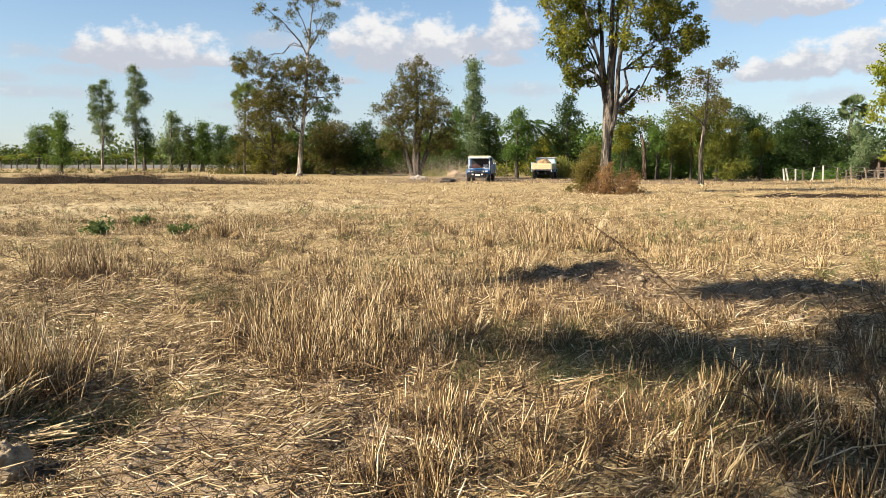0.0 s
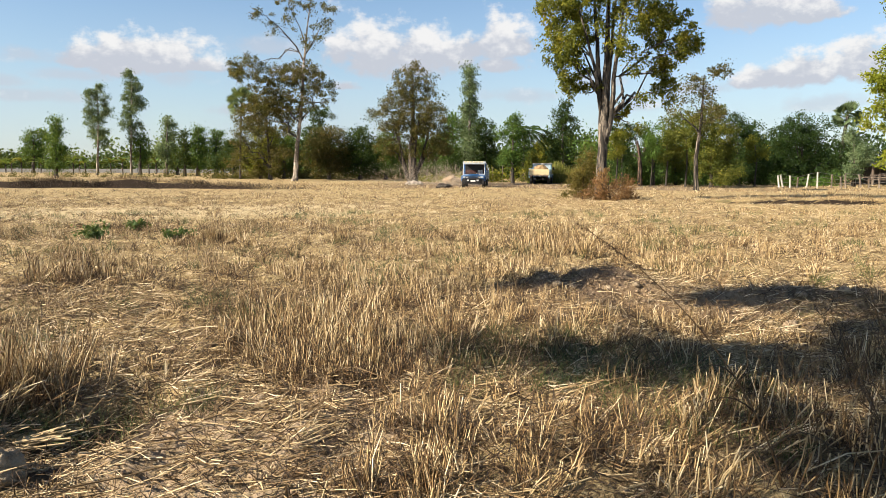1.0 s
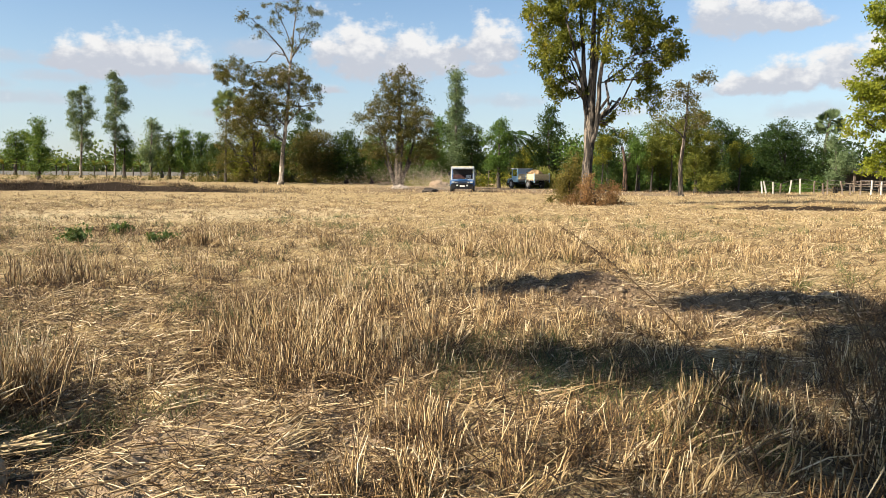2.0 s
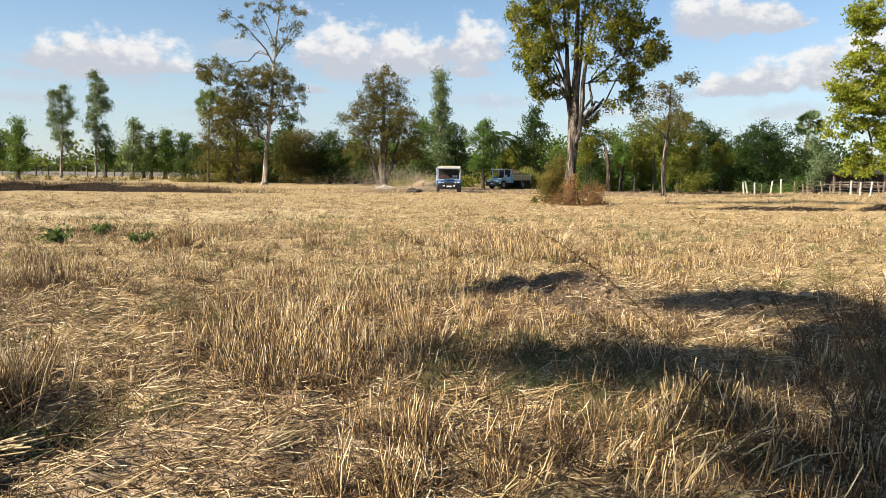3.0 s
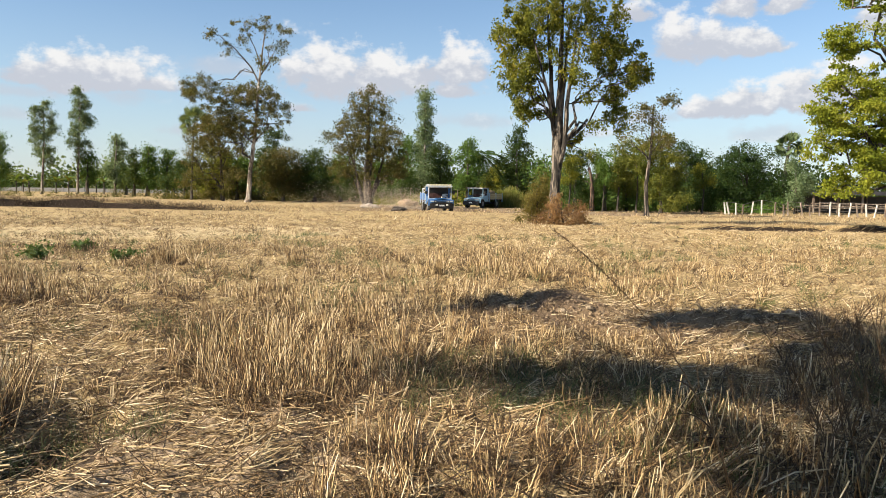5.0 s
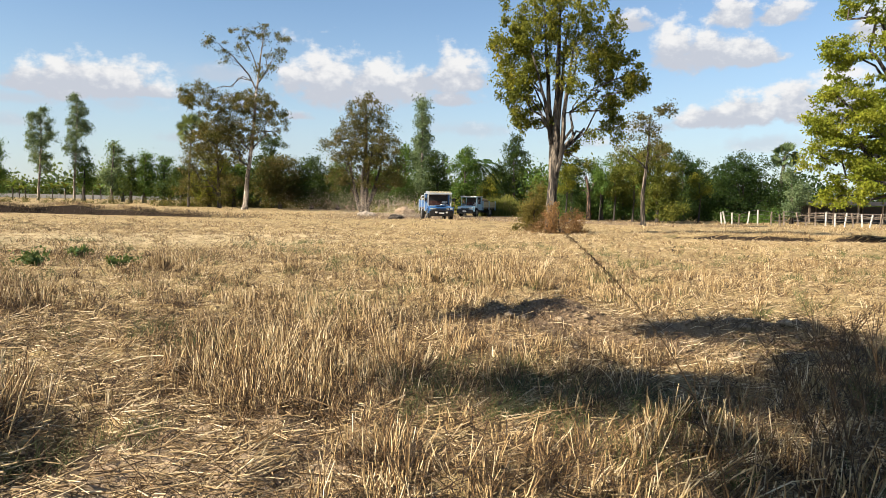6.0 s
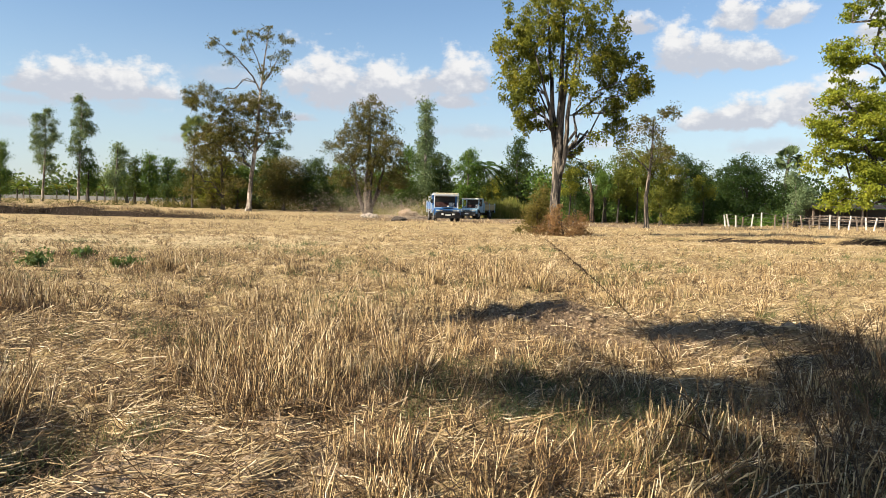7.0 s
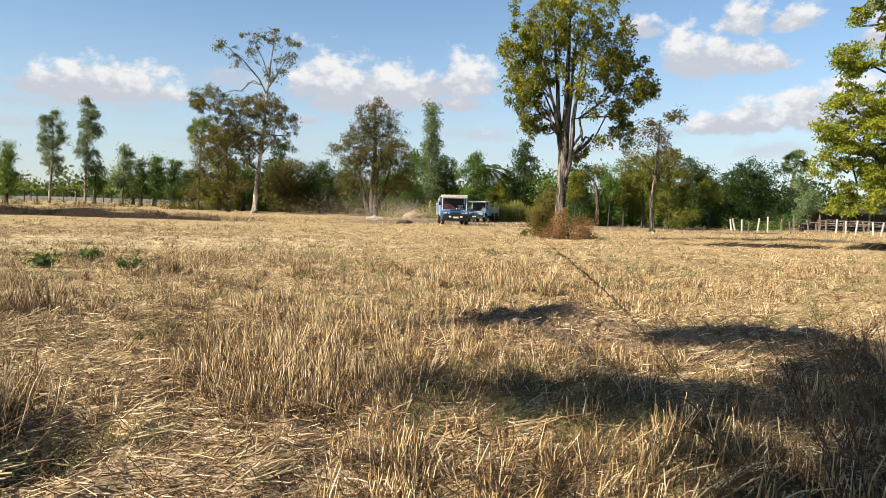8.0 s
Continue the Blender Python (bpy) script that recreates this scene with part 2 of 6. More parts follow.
L_BROWN = leaf_material("browning_leaves", [(0.017, 0.020, 0.007), (0.051, 0.050, 0.016), (0.098, 0.078, 0.024), (0.169, 0.109, 0.039)])
L_GREEN = leaf_material("green_leaves", [(0.015, 0.034, 0.009), (0.037, 0.083, 0.015), (0.078, 0.137, 0.026), (0.146, 0.202, 0.040)])
# own green of dark trees, deepened to carry the shade inside the wood
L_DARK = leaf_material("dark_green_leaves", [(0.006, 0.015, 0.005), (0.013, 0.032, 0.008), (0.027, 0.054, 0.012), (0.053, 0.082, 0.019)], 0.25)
L_GUM = leaf_material("grey_green_leaves", [(0.033, 0.058, 0.030), (0.070, 0.110, 0.052), (0.128, 0.174, 0.087), (0.209, 0.255, 0.139)])
L_BRIGHT = leaf_material("yellow_green_leaves", [(0.048, 0.072, 0.008), (0.136, 0.168, 0.016), (0.240, 0.260, 0.028), (0.368, 0.344, 0.048)], 0.45)
L_CANE = leaf_material("cane_leaves", [(0.05, 0.065, 0.015), (0.13, 0.15, 0.03), (0.24, 0.24, 0.06), (0.42, 0.37, 0.16)], 0.3)
L_RUST = leaf_material("rusty_dry_leaves", [(0.064, 0.034, 0.018), (0.152, 0.076, 0.036), (0.240, 0.132, 0.060), (0.320, 0.216, 0.096)])
L_BUSH = leaf_material("olive_brown_leaves", [(0.028, 0.026, 0.008), (0.072, 0.060, 0.016), (0.136, 0.104, 0.024), (0.208, 0.152, 0.040)])
L_BAMBOO = leaf_material("yellowish_bamboo_leaves", [(0.016, 0.027, 0.006), (0.056, 0.072, 0.011), (0.120, 0.124, 0.020), (0.224, 0.200, 0.036)])
BARK = bark_material("grey_brown_bark", (0.016, 0.013, 0.010), (0.192, 0.159, 0.126))
BARK_PALE = bark_material("pale_bark", (0.178, 0.148, 0.115), (0.429, 0.385, 0.318), (0.074, 0.058, 0.044))
BARK_DARK = bark_material("dark_bark", (0.022, 0.018, 0.014), (0.089, 0.070, 0.056))
BARK_RED = bark_material("reddish_dead_wood", (0.030, 0.020, 0.015), (0.148, 0.096, 0.067))
WOOD = bark_material("weathered_wood", (0.118, 0.089, 0.067), (0.266, 0.222, 0.178))


# ---- building blocks ----
def mesh_from(name, verts, faces, mat, smooth=False):
    """A mesh from an (n, 3) array and an (m, 3 or 4) array of corners."""
    me = bpy.data.meshes.new(name)
    verts, faces = np.asarray(verts, np.float32), np.asarray(faces, np.int32)
    k = faces.shape[1]
    me.vertices.add(len(verts))
    me.vertices.foreach_set("co", verts.ravel())
    me.loops.add(faces.size)
    me.loops.foreach_set("vertex_index", faces.ravel())
    me.polygons.add(len(faces))
    me.polygons.foreach_set("loop_start", np.arange(0, faces.size, k, dtype=np.int32))
    if smooth:
        me.polygons.foreach_set("use_smooth", np.ones(len(faces), bool))
    me.materials.append(mat)
    me.update(calc_edges=True)
    return me


def part(name, bm, mat, parent, label=""):
    """Link a bmesh, or a ready mesh, as one object under a thing or a part."""
    if isinstance(bm, bmesh.types.BMesh):
        me = bpy.data.meshes.new(name)
        bm.to_mesh(me)
        bm.free()
        me.materials.append(mat)
    else:
        me = bm
    ob = new(name, me)
    ob.parent = parent
    if label:
        tagged(ob, label)
    return ob


def thing(name, m, label, category, group="", kind=""):
    ob = new(name)
    ob.empty_display_size = 0.2
    ob.matrix_basis = m
    return tagged(ob, label, category, group, kind)


def tube(points, radii, sides=7, wob=0.0, rng=None):
    """Rings of a bent, tapering tube: vertices and quads."""
    pts = np.asarray(points, float)
    d = np.gradient(pts, axis=0)
    d /= np.linalg.norm(d, axis=1)[:, None] + 1e-9
    ref = np.where(np.abs(d[:, 2:3]) > 0.9, np.array([[1.0, 0, 0]]), np.array([[0, 0, 1.0]]))
    s = np.cross(d, ref)
    s /= np.linalg.norm(s, axis=1)[:, None] + 1e-9
    u = np.cross(d, s)
    if np.any(np.abs(d[:, 2]) > 0.9):   # keep one frame along upright tubes
        s = np.cross(d, np.array([[0.3, 1.0, 0.1]]))
        s /= np.linalg.norm(s, axis=1)[:, None] + 1e-9
        u = np.cross(d, s)
    a = np.linspace(0, 2 * np.pi, sides, endpoint=False)
    r = np.asarray(radii, float)[:, None] * np.ones((1, sides))
    if wob:
        r *= 1 + wob * rng.uniform(-1, 1, (1, sides)) + 0.5 * wob * rng.uniform(-1, 1, r.shape)
    v = pts[:, None, :] + r[..., None] * (np.cos(a)[None, :, None] * s[:, None, :] + np.sin(a)[None, :, None] * u[:, None, :])
    n = len(pts)
    i, j = np.meshgrid(np.arange(n - 1), np.arange(sides), indexing="ij")
    k = (j + 1) % sides
    f = np.stack([i * sides + j, i * sides + k, (i + 1) * sides + k, (i + 1) * sides + j], -1).reshape(-1, 4)
    return v.reshape(-1, 3), f


def join(pieces):
    vs, fs, o = [], [], 0
    for v, f in pieces:
        vs.append(v)
        fs.append(np.asarray(f) + o)
        o += len(v)
    return np.concatenate(vs), np.concatenate(fs)


def unit(v):
    return v / (np.linalg.norm(v, axis=-1, keepdims=True) + 1e-9)


def leaves(points, size, rng, droop=0.35, wide=0.30):
    """A folded, pointed leaf at each point: vertices and quads."""
    n = len(points)
    d = unit(rng.normal(size=(n, 3)) - np.array([0, 0, droop]))
    s = unit(np.cross(d, rng.normal(size=(n, 3))))
    up = np.cross(d, s)
    L = (size * rng.uniform(0.6, 1.35, n))[:, None]
    p = np.asarray(points)
    v = np.stack([p, p + 0.45 * L * d + wide * L * s + 0.1 * L * up, p + L * d, p + 0.45 * L * d - wide * L * s + 0.1 * L * up], 1)
    return v.reshape(-1, 3), np.arange(4 * n).reshape(n, 4)


def box(bm, x0, x1, y0, y1, z0, z1, bevel=0.0):
    r = bmesh.ops.create_cube(bm, size=1.0, matrix=Matrix.LocRotScale(((x0 + x1) / 2, (y0 + y1) / 2, (z0 + z1) / 2), None, (x1 - x0, y1 - y0, z1 - z0)))
    if bevel:
        es = {e for v in r["verts"] for e in v.link_edges}
        bmesh.ops.bevel(bm, geom=list(es), offset=bevel, segments=2, affect="EDGES", profile=0.6)
    return bm


def boxes(*dims, bevel=0.0):
    bm = bmesh.new()
    for d in dims:
        box(bm, *d, bevel=bevel)
    return bm


# ---- ground ----
def ground_z(x, y):
    """Height of the field: soft unevenness, two soil heaps, a hollow, a low bank with a ditch."""
    z = 0.05 * noise.noise((x * 0.35, y * 0.35, 0.3)) + 0.03 * noise.noise((x * 1.3, y * 1.3, 4.0))
    if y < 14:
        z += 0.075 * noise.noise((x * 3.4, y * 3.4, 2.0)) + 0.04 * noise.noise((x * 8.0, y * 8.0, 5.0)) + 0.015 * noise.noise((x * 15.0, y * 15.0, 8.0))
        z -= 0.14 * math.exp(-((x + 1.98) / 0.26) ** 2 - ((y - 4.2) / 0.60) ** 2)   # a hollow beside the tall tuft
        h = 0.27 * math.exp(-((x - 1.8) / 0.8) ** 2 - ((y - 8.7) / 0.55) ** 2) + 0.24 * math.exp(-((x - 3.9) / 1.0) ** 2 - ((y - 7.7) / 0.5) ** 2)
        z += h * (1 + 0.7 * noise.noise((x * 3.0, y * 3.0, 7.0)))
    elif y < 46:
        z += 0.06 * noise.noise((x * 1.1, y * 1.6, 6.0)) + 0.03 * noise.noise((x * 2.6, y * 3.0, 9.0))
    z += 0.22 * math.exp(-((x - 3.4) / 7.0) ** 2 - ((y - 44.5) / 5.0) ** 2)
    return z


def step(v):
    return 1 / (1 + math.exp(-max(-40.0, min(40.0, v))))


def bank_line(x):
    return 50.0 + 1.2 * noise.noise((x * 0.08, 3.0, 1.0)) + 0.25 * noise.noise((x * 0.7, 5.0, 1.0)) - 0.06 * (x + 20)


def side_line(x):
    return 31.6 + 0.5 * noise.noise((x * 0.2, 8.0, 1.0)) + 0.15 * noise.noise((x * 1.1, 2.0, 1.0)) - 0.05 * (x - 13)


def bank_z(x, y):
    """Cut banks with a ditch before them, on both sides of the field."""
    z = 0.0
    if x < -9 and 44 < y < 60:
        d = y - bank_line(x)
        f = min(1.0, max(0.0, (-9.5 - x) / 9.0)) * (0.85 + 0.5 * noise.noise((x * 0.4, 9.0, 2.0)))
        z += f * (0.60 * step(d / 0.07) * math.exp(-max(0.0, d - 0.3) / 2.4) - 0.45 * math.exp(-((d + 0.45) / 0.5) ** 2))
    if x > 10 and 28 < y < 40:
        d = y - side_line(x)
        f = min(1.0, max(0.0, (x - 10.0) / 5.0)) * (0.85 + 0.5 * noise.noise((x * 0.6, 4.0, 2.0)))
        z += f * (0.26 * step(d / 0.05) * math.exp(-max(0.0, d - 0.3) / 1.5) - 0.28 * math.exp(-((d + 0.4) / 0.45) ** 2))
    return z


def height(x, y):
    return ground_z(x, y) + bank_z(x, y)


def build_ground():
    ys = np.concatenate([np.linspace(-60, -4, 8), np.linspace(-2, 2, 6), np.arange(2.4, 11.0, 0.055), np.arange(11.0, 20.0, 0.16), np.arange(20.0, 29.0, 0.22), np.arange(29.0, 34.0, 0.1), np.arange(34.0, 46.5, 0.3),
                         np.arange(46.5, 55.0, 0.1), np.arange(55.0, 56.0, 0.25), np.arange(56.0, 90.0, 2.0), np.array([100, 140, 200, 320, 600, 1200, 2500.0])])
    w = np.linspace(-1, 1, 221)
    vs = []
    for y in ys:
        half = max(14.0, abs(y) * 0.95) if y < 90 else y * 1.6
        for t in w:
            x = half * (0.62 * t + 0.38 * t ** 3)
            vs.append((x, y, height(x, y)))
    nx = len(w)
    i, j = np.meshgrid(np.arange(len(ys) - 1), np.arange(nx - 1), indexing="ij")
    f = np.stack([i * nx + j, i * nx + j + 1, (i + 1) * nx + j + 1, (i + 1) * nx + j], -1).reshape(-1, 4)
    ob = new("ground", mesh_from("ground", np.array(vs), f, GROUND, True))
    tagged(ob, "harvested rice field of pale straw litter over clay soil", "field", kind="structure")


build_ground()


# ---- trees ----
def tree(name, x, y, label, stem, blobs, bark, leaf, leaf_size, count, seed, spread=0.5, droop=0.35, twigs=True, category="tree", group="", stems=(), per=60, lie=0.75, wide=0.26):
    """stem: (dx, dy, z, radius) up the trunk. blobs: (dx, dy, z, rx, ry, rz, share) of leaf masses, each on its own limb."""
    rng = np.random.default_rng(seed)
    base = thing(name, pose(x, y, height(x, y) - 0.05), label, category, group)
    upper = BARK if bark is BARK_PALE else bark   # limbs of pale stems are darker
    st = np.array(stem, float)
    # finer trunk with slight bends and a flared foot
    t = np.linspace(0, len(st) - 1, 5 * (len(st) - 1) + 1)
    pts = np.stack([np.interp(t, np.arange(len(st)), st[:, k]) for k in range(4)], 1)
    pts[1:-1, :2] += rng.normal(0, 0.12, (len(pts) - 2, 2)) * pts[1:-1, 3:4]
    rad = pts[:, 3].copy()
    rad[0] *= 1.35
    v, f = tube(pts[:, :3], rad, 15, 0.16, rng)
    part("trunk", mesh_from("trunk", v, f, bark, True), bark, base)
    lines = [st]
    for extra in stems:   # further stems that part from the trunk
        e = np.array(extra, float)
        te = np.linspace(0, len(e) - 1, 4 * (len(e) - 1) + 1)
        pe = np.stack([np.interp(te, np.arange(len(e)), e[:, k]) for k in range(4)], 1)
        pe[1:, :2] += rng.normal(0, 0.2, (len(pe) - 1, 2)) * pe[1:, 3:4]
        v, f = tube(pe[:, :3], pe[:, 3], 8, 0.12, rng)
        part("stem", mesh_from("stem", v, f, upper, True), upper, base)
        lines.append(e)
    total = sum(b[3] * b[5] * b[6] for b in blobs)
    pos = []
    for dx, dy, z, rx, ry, rz, share in blobs:
        c = np.array([dx, dy, z])
        n = max(20, int(count * rx * rz * share / total))
        ncl = max(5, n // per)
        q = unit(rng.normal(size=(ncl, 3))) * rng.uniform(0.15, 1.0, (ncl, 1)) ** 0.5
        cl = c + q * np.array([rx, ry, rz])
        cl += rng.normal(0, 0.10, cl.shape) * np.array([rx, ry, rz])
        # limb from the trunk into the mass, with twigs to the clumps
        st = min(lines, key=lambda q: min(np.linalg.norm(q[:, :3] - c, axis=1)))
        za = np.clip(z - rng.uniform(0.5, 1.1) * (math.hypot(dx, dy) * 0.8 + rz * 0.7), st[0, 2] + 0.2 * (st[-1, 2] - st[0, 2]), st[-1, 2] * 0.97)
        a = np.array([np.interp(za, st[:, 2], st[:, k]) for k in range(3)])
        ra = np.interp(za, st[:, 2], st[:, 3])
        r0 = min(ra * 0.6, 0.028 * np.linalg.norm(c - a) ** 0.8 + 0.01)
        s = np.linspace(0, 1, 7)[:, None]
        bend = rng.normal(0, 0.09, (7, 3)) * np.linalg.norm(c - a) * np.sin(np.pi * s)
        line = a + (c - a) * s + bend + np.array([0, 0, 0.12 * np.linalg.norm(c - a)]) * np.sin(np.pi * s)
        bits = [tube(line, r0 * (1 - 0.75 * s[:, 0]), 6)]
        if twigs:   # each twig leaves the nearest branch that already stands
            near = [line[k] for k in range(2, 7)]
            wide_at = [r0 * (1 - 0.11 * k) for k in range(2, 7)]
            for e in cl[np.argsort(np.linalg.norm(cl - c, axis=1))][:70]:
                gap = np.linalg.norm(np.array(near) - e, axis=1) + 0.35 * np.maximum(0, np.array(near)[:, 2] - e[2])
                k = int(np.argmin(gap))
                a0, rk = near[k], wide_at[k] * 0.62
                q = a0 + (e - a0) * np.array([[0.0], [0.35], [0.7], [1.0]])
                q[1:3] += rng.normal(0, 0.09, (2, 3)) * gap[k] + np.array([0, 0, 0.10 * gap[k]])
                bits.append(tube(q, [rk, rk * 0.85, rk * 0.7, rk * 0.4], 4))
                near += [q[1], q[2], q[3]]
                wide_at += [rk * 0.85, rk * 0.7, rk * 0.4]
        v, f = join(bits)
        part("limb", mesh_from("limb", v, f, upper, True), upper, base)
        own = rng.integers(0, ncl, n)
        sg = spread * rng.uniform(0.45, 1.4, (ncl, 1))[own]
        pos.append(cl[own] + np.clip(rng.normal(0, 0.45, (n, 3)), -0.9, 0.9) * sg * np.array([1, 1, lie]))
    v, f = leaves(np.concatenate(pos), leaf_size, rng, droop, wide)
    part("crown", mesh_from("crown", v, f, leaf), leaf, base)
    return base


tree("tree", 7.46, 34.00, "tall spreading tree with yellowing olive leaves and cracked grey trunk",
     [(0.00, 0, 0.00, 0.270), (0.00, 0, 1.12, 0.230), (0.04, 0, 2.53, 0.210), (0.08, 0, 3.93, 0.190), (0.12, 0, 6.43, 0.130), (0.12, 0, 9.13, 0.080), (0.14, 0, 11.07, 0.030)],
     [(0.08, 0.20, 10.47, 2.74, 2.74, 1.43, 0.8),
      (-1.14, -0.09, 9.13, 1.30, 1.30, 1.04, 1),
      (-1.54, 0.08, 7.54, 1.04, 1.17, 1.17, 1),
      (-1.71, -0.23, 6.31, 0.78, 1.04, 1.04, 1),
      (-1.49, 0.24, 5.19, 0.57, 0.57, 0.57, 1),
      (-2.14, 0.30, 8.65, 0.94, 0.94, 0.83, 1),
      (-0.47, 0.12, 7.67, 0.78, 1.04, 1.04, 0.5),
      (0.68, -0.30, 7.30, 0.89, 1.17, 1.17, 0.5),
      (1.77, 0.03, 8.77, 1.56, 1.56, 1.17, 1),
      (2.87, -0.19, 7.54, 1.09, 1.09, 1.09, 1),
      (3.56, -0.20, 6.88, 0.73, 0.73, 0.68, 1),
      (2.88, 0.38, 5.89, 0.83, 0.83, 0.83, 1),
      (2.79, 0.39, 4.94, 0.63, 0.63, 0.47, 0.8),
      (1.21, -0.36, 6.31, 0.68, 0.68, 0.68, 0.3),
      (0.85, 0.28, 3.98, 0.68, 0.68, 0.47, 0.6),
      (-0.73, 0.08, 5.56, 0.47, 0.73, 0.73, 0.8),
      (1.95, -0.09, 4.69, 0.42, 0.42, 0.42, 0.5),
      (1.43, -0.17, 3.30, 0.57, 0.57, 0.36, 0.4),
      (-2.36, 0.14, 7.17, 0.42, 0.47, 0.47, 0.5)],
     BARK, L_OLIVE, 0.13, 40000, 10, spread=0.31, per=85, lie=1.0, droop=0.7, stems=[[(0.05, 0, 2.6, 0.16), (-0.1, 0.15, 4.6, 0.12), (-0.3, 0.3, 7.2, 0.09), (-0.55, 0.3, 10.5, 0.04)], [(0.12, -0.05, 2.6, 0.16), (0.36, -0.15, 3.8, 0.12), (0.42, -0.3, 6.0, 0.09), (0.8, -0.2, 8.8, 0.04)], [(0.12, 0.1, 3.4, 0.13), (0.3, 0.4, 6, 0.1), (0.6, 0.6, 9.5, 0.04)], [(0.0, 0.1, 3.8, 0.1), (-0.5, -0.4, 6, 0.07), (-1.3, -0.6, 8.4, 0.03)]])
tree("tree", -14.32, 74.00, "tall half-bare tree with a pale peeling trunk and browning leaves",
     [(0.00, 0, 0.00, 0.260), (0.23, 0, 3.47, 0.190), (0.77, 0, 7.34, 0.150), (1.08, 0, 11.69, 0.110), (1.43, 0, 14.92, 0.070), (1.80, 0, 17.50, 0.030)],
     [(-4.47, -0.10, 11.05, 2.04, 2.04, 1.25, 1),
      (-5.50, 0.10, 10.40, 0.95, 1.10, 0.70, 1),
      (-1.16, 0.91, 10.50, 2.15, 2.15, 1.25, 1),
      (1.05, -0.08, 10.07, 2.38, 2.38, 1.70, 1),
      (-2.61, 0.02, 8.32, 2.38, 2.38, 1.81, 1),
      (-0.40, 0.21, 7.34, 2.38, 2.38, 1.47, 1),
      (-4.05, -0.64, 6.51, 2.04, 2.04, 1.25, 1),
      (2.69, 0.02, 8.98, 1.47, 1.81, 1.81, 0.4),
      (-3.00, 0.22, 16.20, 1.25, 1.25, 0.60, 0.5),
      (-0.60, 0.50, 17.30, 1.25, 1.25, 0.57, 0.5),
      (3.30, -0.69, 15.90, 1.13, 1.36, 1.36, 0.45),
      (1.69, -0.33, 14.28, 1.47, 1.47, 1.25, 0.30),
      (1.40, 0.53, 17.30, 1.33, 1.13, 0.91, 0.45),
      (0.20, 0.10, 15.70, 1.40, 1.20, 0.70, 0.35),
      (-1.90, 0.10, 15.00, 1.10, 1.00, 0.60, 0.40),
      (3.79, 0.33, 8.16, 1.13, 1.70, 1.70, 0.15)],
     BARK_PALE, L_BROWN, 0.17, 30000, 11, spread=0.50, per=55,
     stems=[[(1.08, 0, 11.7, 0.09), (0.30, 0, 13.2, 0.075), (-1.20, 0.2, 14.9, 0.05), (-2.90, 0.2, 16.3, 0.02)], [(1.20, 0, 12.4, 0.085), (2.10, -0.3, 13.7, 0.06), (3.20, -0.5, 15.6, 0.025)],
            [(1.30, 0, 13.2, 0.07), (0.60, 0.3, 15.2, 0.045), (-0.40, 0.4, 17.2, 0.02)]])
tree("tree", -2.17, 62.00, "gnarled tree with several dark stems and browning leaves",
     [(0.00, 0, 0.00, 0.400), (-0.09, 0, 2.22, 0.300), (0.02, 0, 4.55, 0.200), (0.03, 0, 6.85, 0.120), (-0.06, 0, 9.36, 0.050)],
     [(-0.11, -0.05, 9.00, 1.81, 1.81, 0.95, 1),
      (0.68, 0.22, 7.40, 1.43, 1.43, 1.05, 1),
      (-1.19, 0.24, 7.40, 1.33, 1.33, 1.24, 1),
      (-1.76, -0.54, 5.56, 1.52, 1.52, 1.33, 1),
      (1.61, -0.84, 5.47, 1.71, 1.71, 1.43, 1),
      (0.11, -0.24, 5.01, 1.90, 1.90, 1.52, 1),
      (2.36, -0.32, 3.62, 1.24, 1.24, 1.14, 1),
      (-2.25, 0.44, 3.25, 1.05, 1.14, 1.14, 0.7),
      (-0.74, 0.27, 3.06, 1.43, 1.43, 1.14, 0.7),
      (-3.39, 0.14, 5.84, 0.57, 0.57, 0.33, 1),
      (1.75, 0.08, 2.92, 1.33, 1.33, 0.95, 0.7)],
     BARK_DARK, L_BROWN, 0.15, 26000, 12, spread=0.48, per=50, stems=[[(0.1, 0, 0, 0.22), (0.5, 0.1, 1.6, 0.15), (1.2, 0.2, 4.0, 0.08), (1.6, 0.2, 6, 0.03)], [(-0.2, 0.1, 0, 0.25), (-0.7, 0.1, 1.6, 0.16), (-1.3, 0.2, 4.0, 0.08), (-1.8, 0.1, 6, 0.03)], [(0.1, -0.2, 1.0, 0.15), (0.2, -0.5, 3, 0.1), (0.6, -0.6, 6, 0.04)]])
tree("tree", 3.91, 95.00, "slender spire-shaped gum tree above the thicket",
     [(0.00, 0, 0.00, 0.220), (-0.03, 0, 7.58, 0.130), (-0.07, 0, 14.03, 0.030)],
     [(-0.06, -0.53, 13.06, 0.66, 1.31, 1.31, 1),
      (-0.05, 0.40, 11.10, 0.95, 1.46, 1.46, 1),
      (0.10, 0.40, 8.85, 1.24, 1.46, 1.46, 1),
      (-0.17, 0.76, 6.52, 1.60, 1.75, 1.75, 1),
      (0.27, -0.69, 3.68, 2.04, 2.04, 1.89, 1)],
     BARK_PALE, L_GUM, 0.24, 15000, 13, spread=0.75)
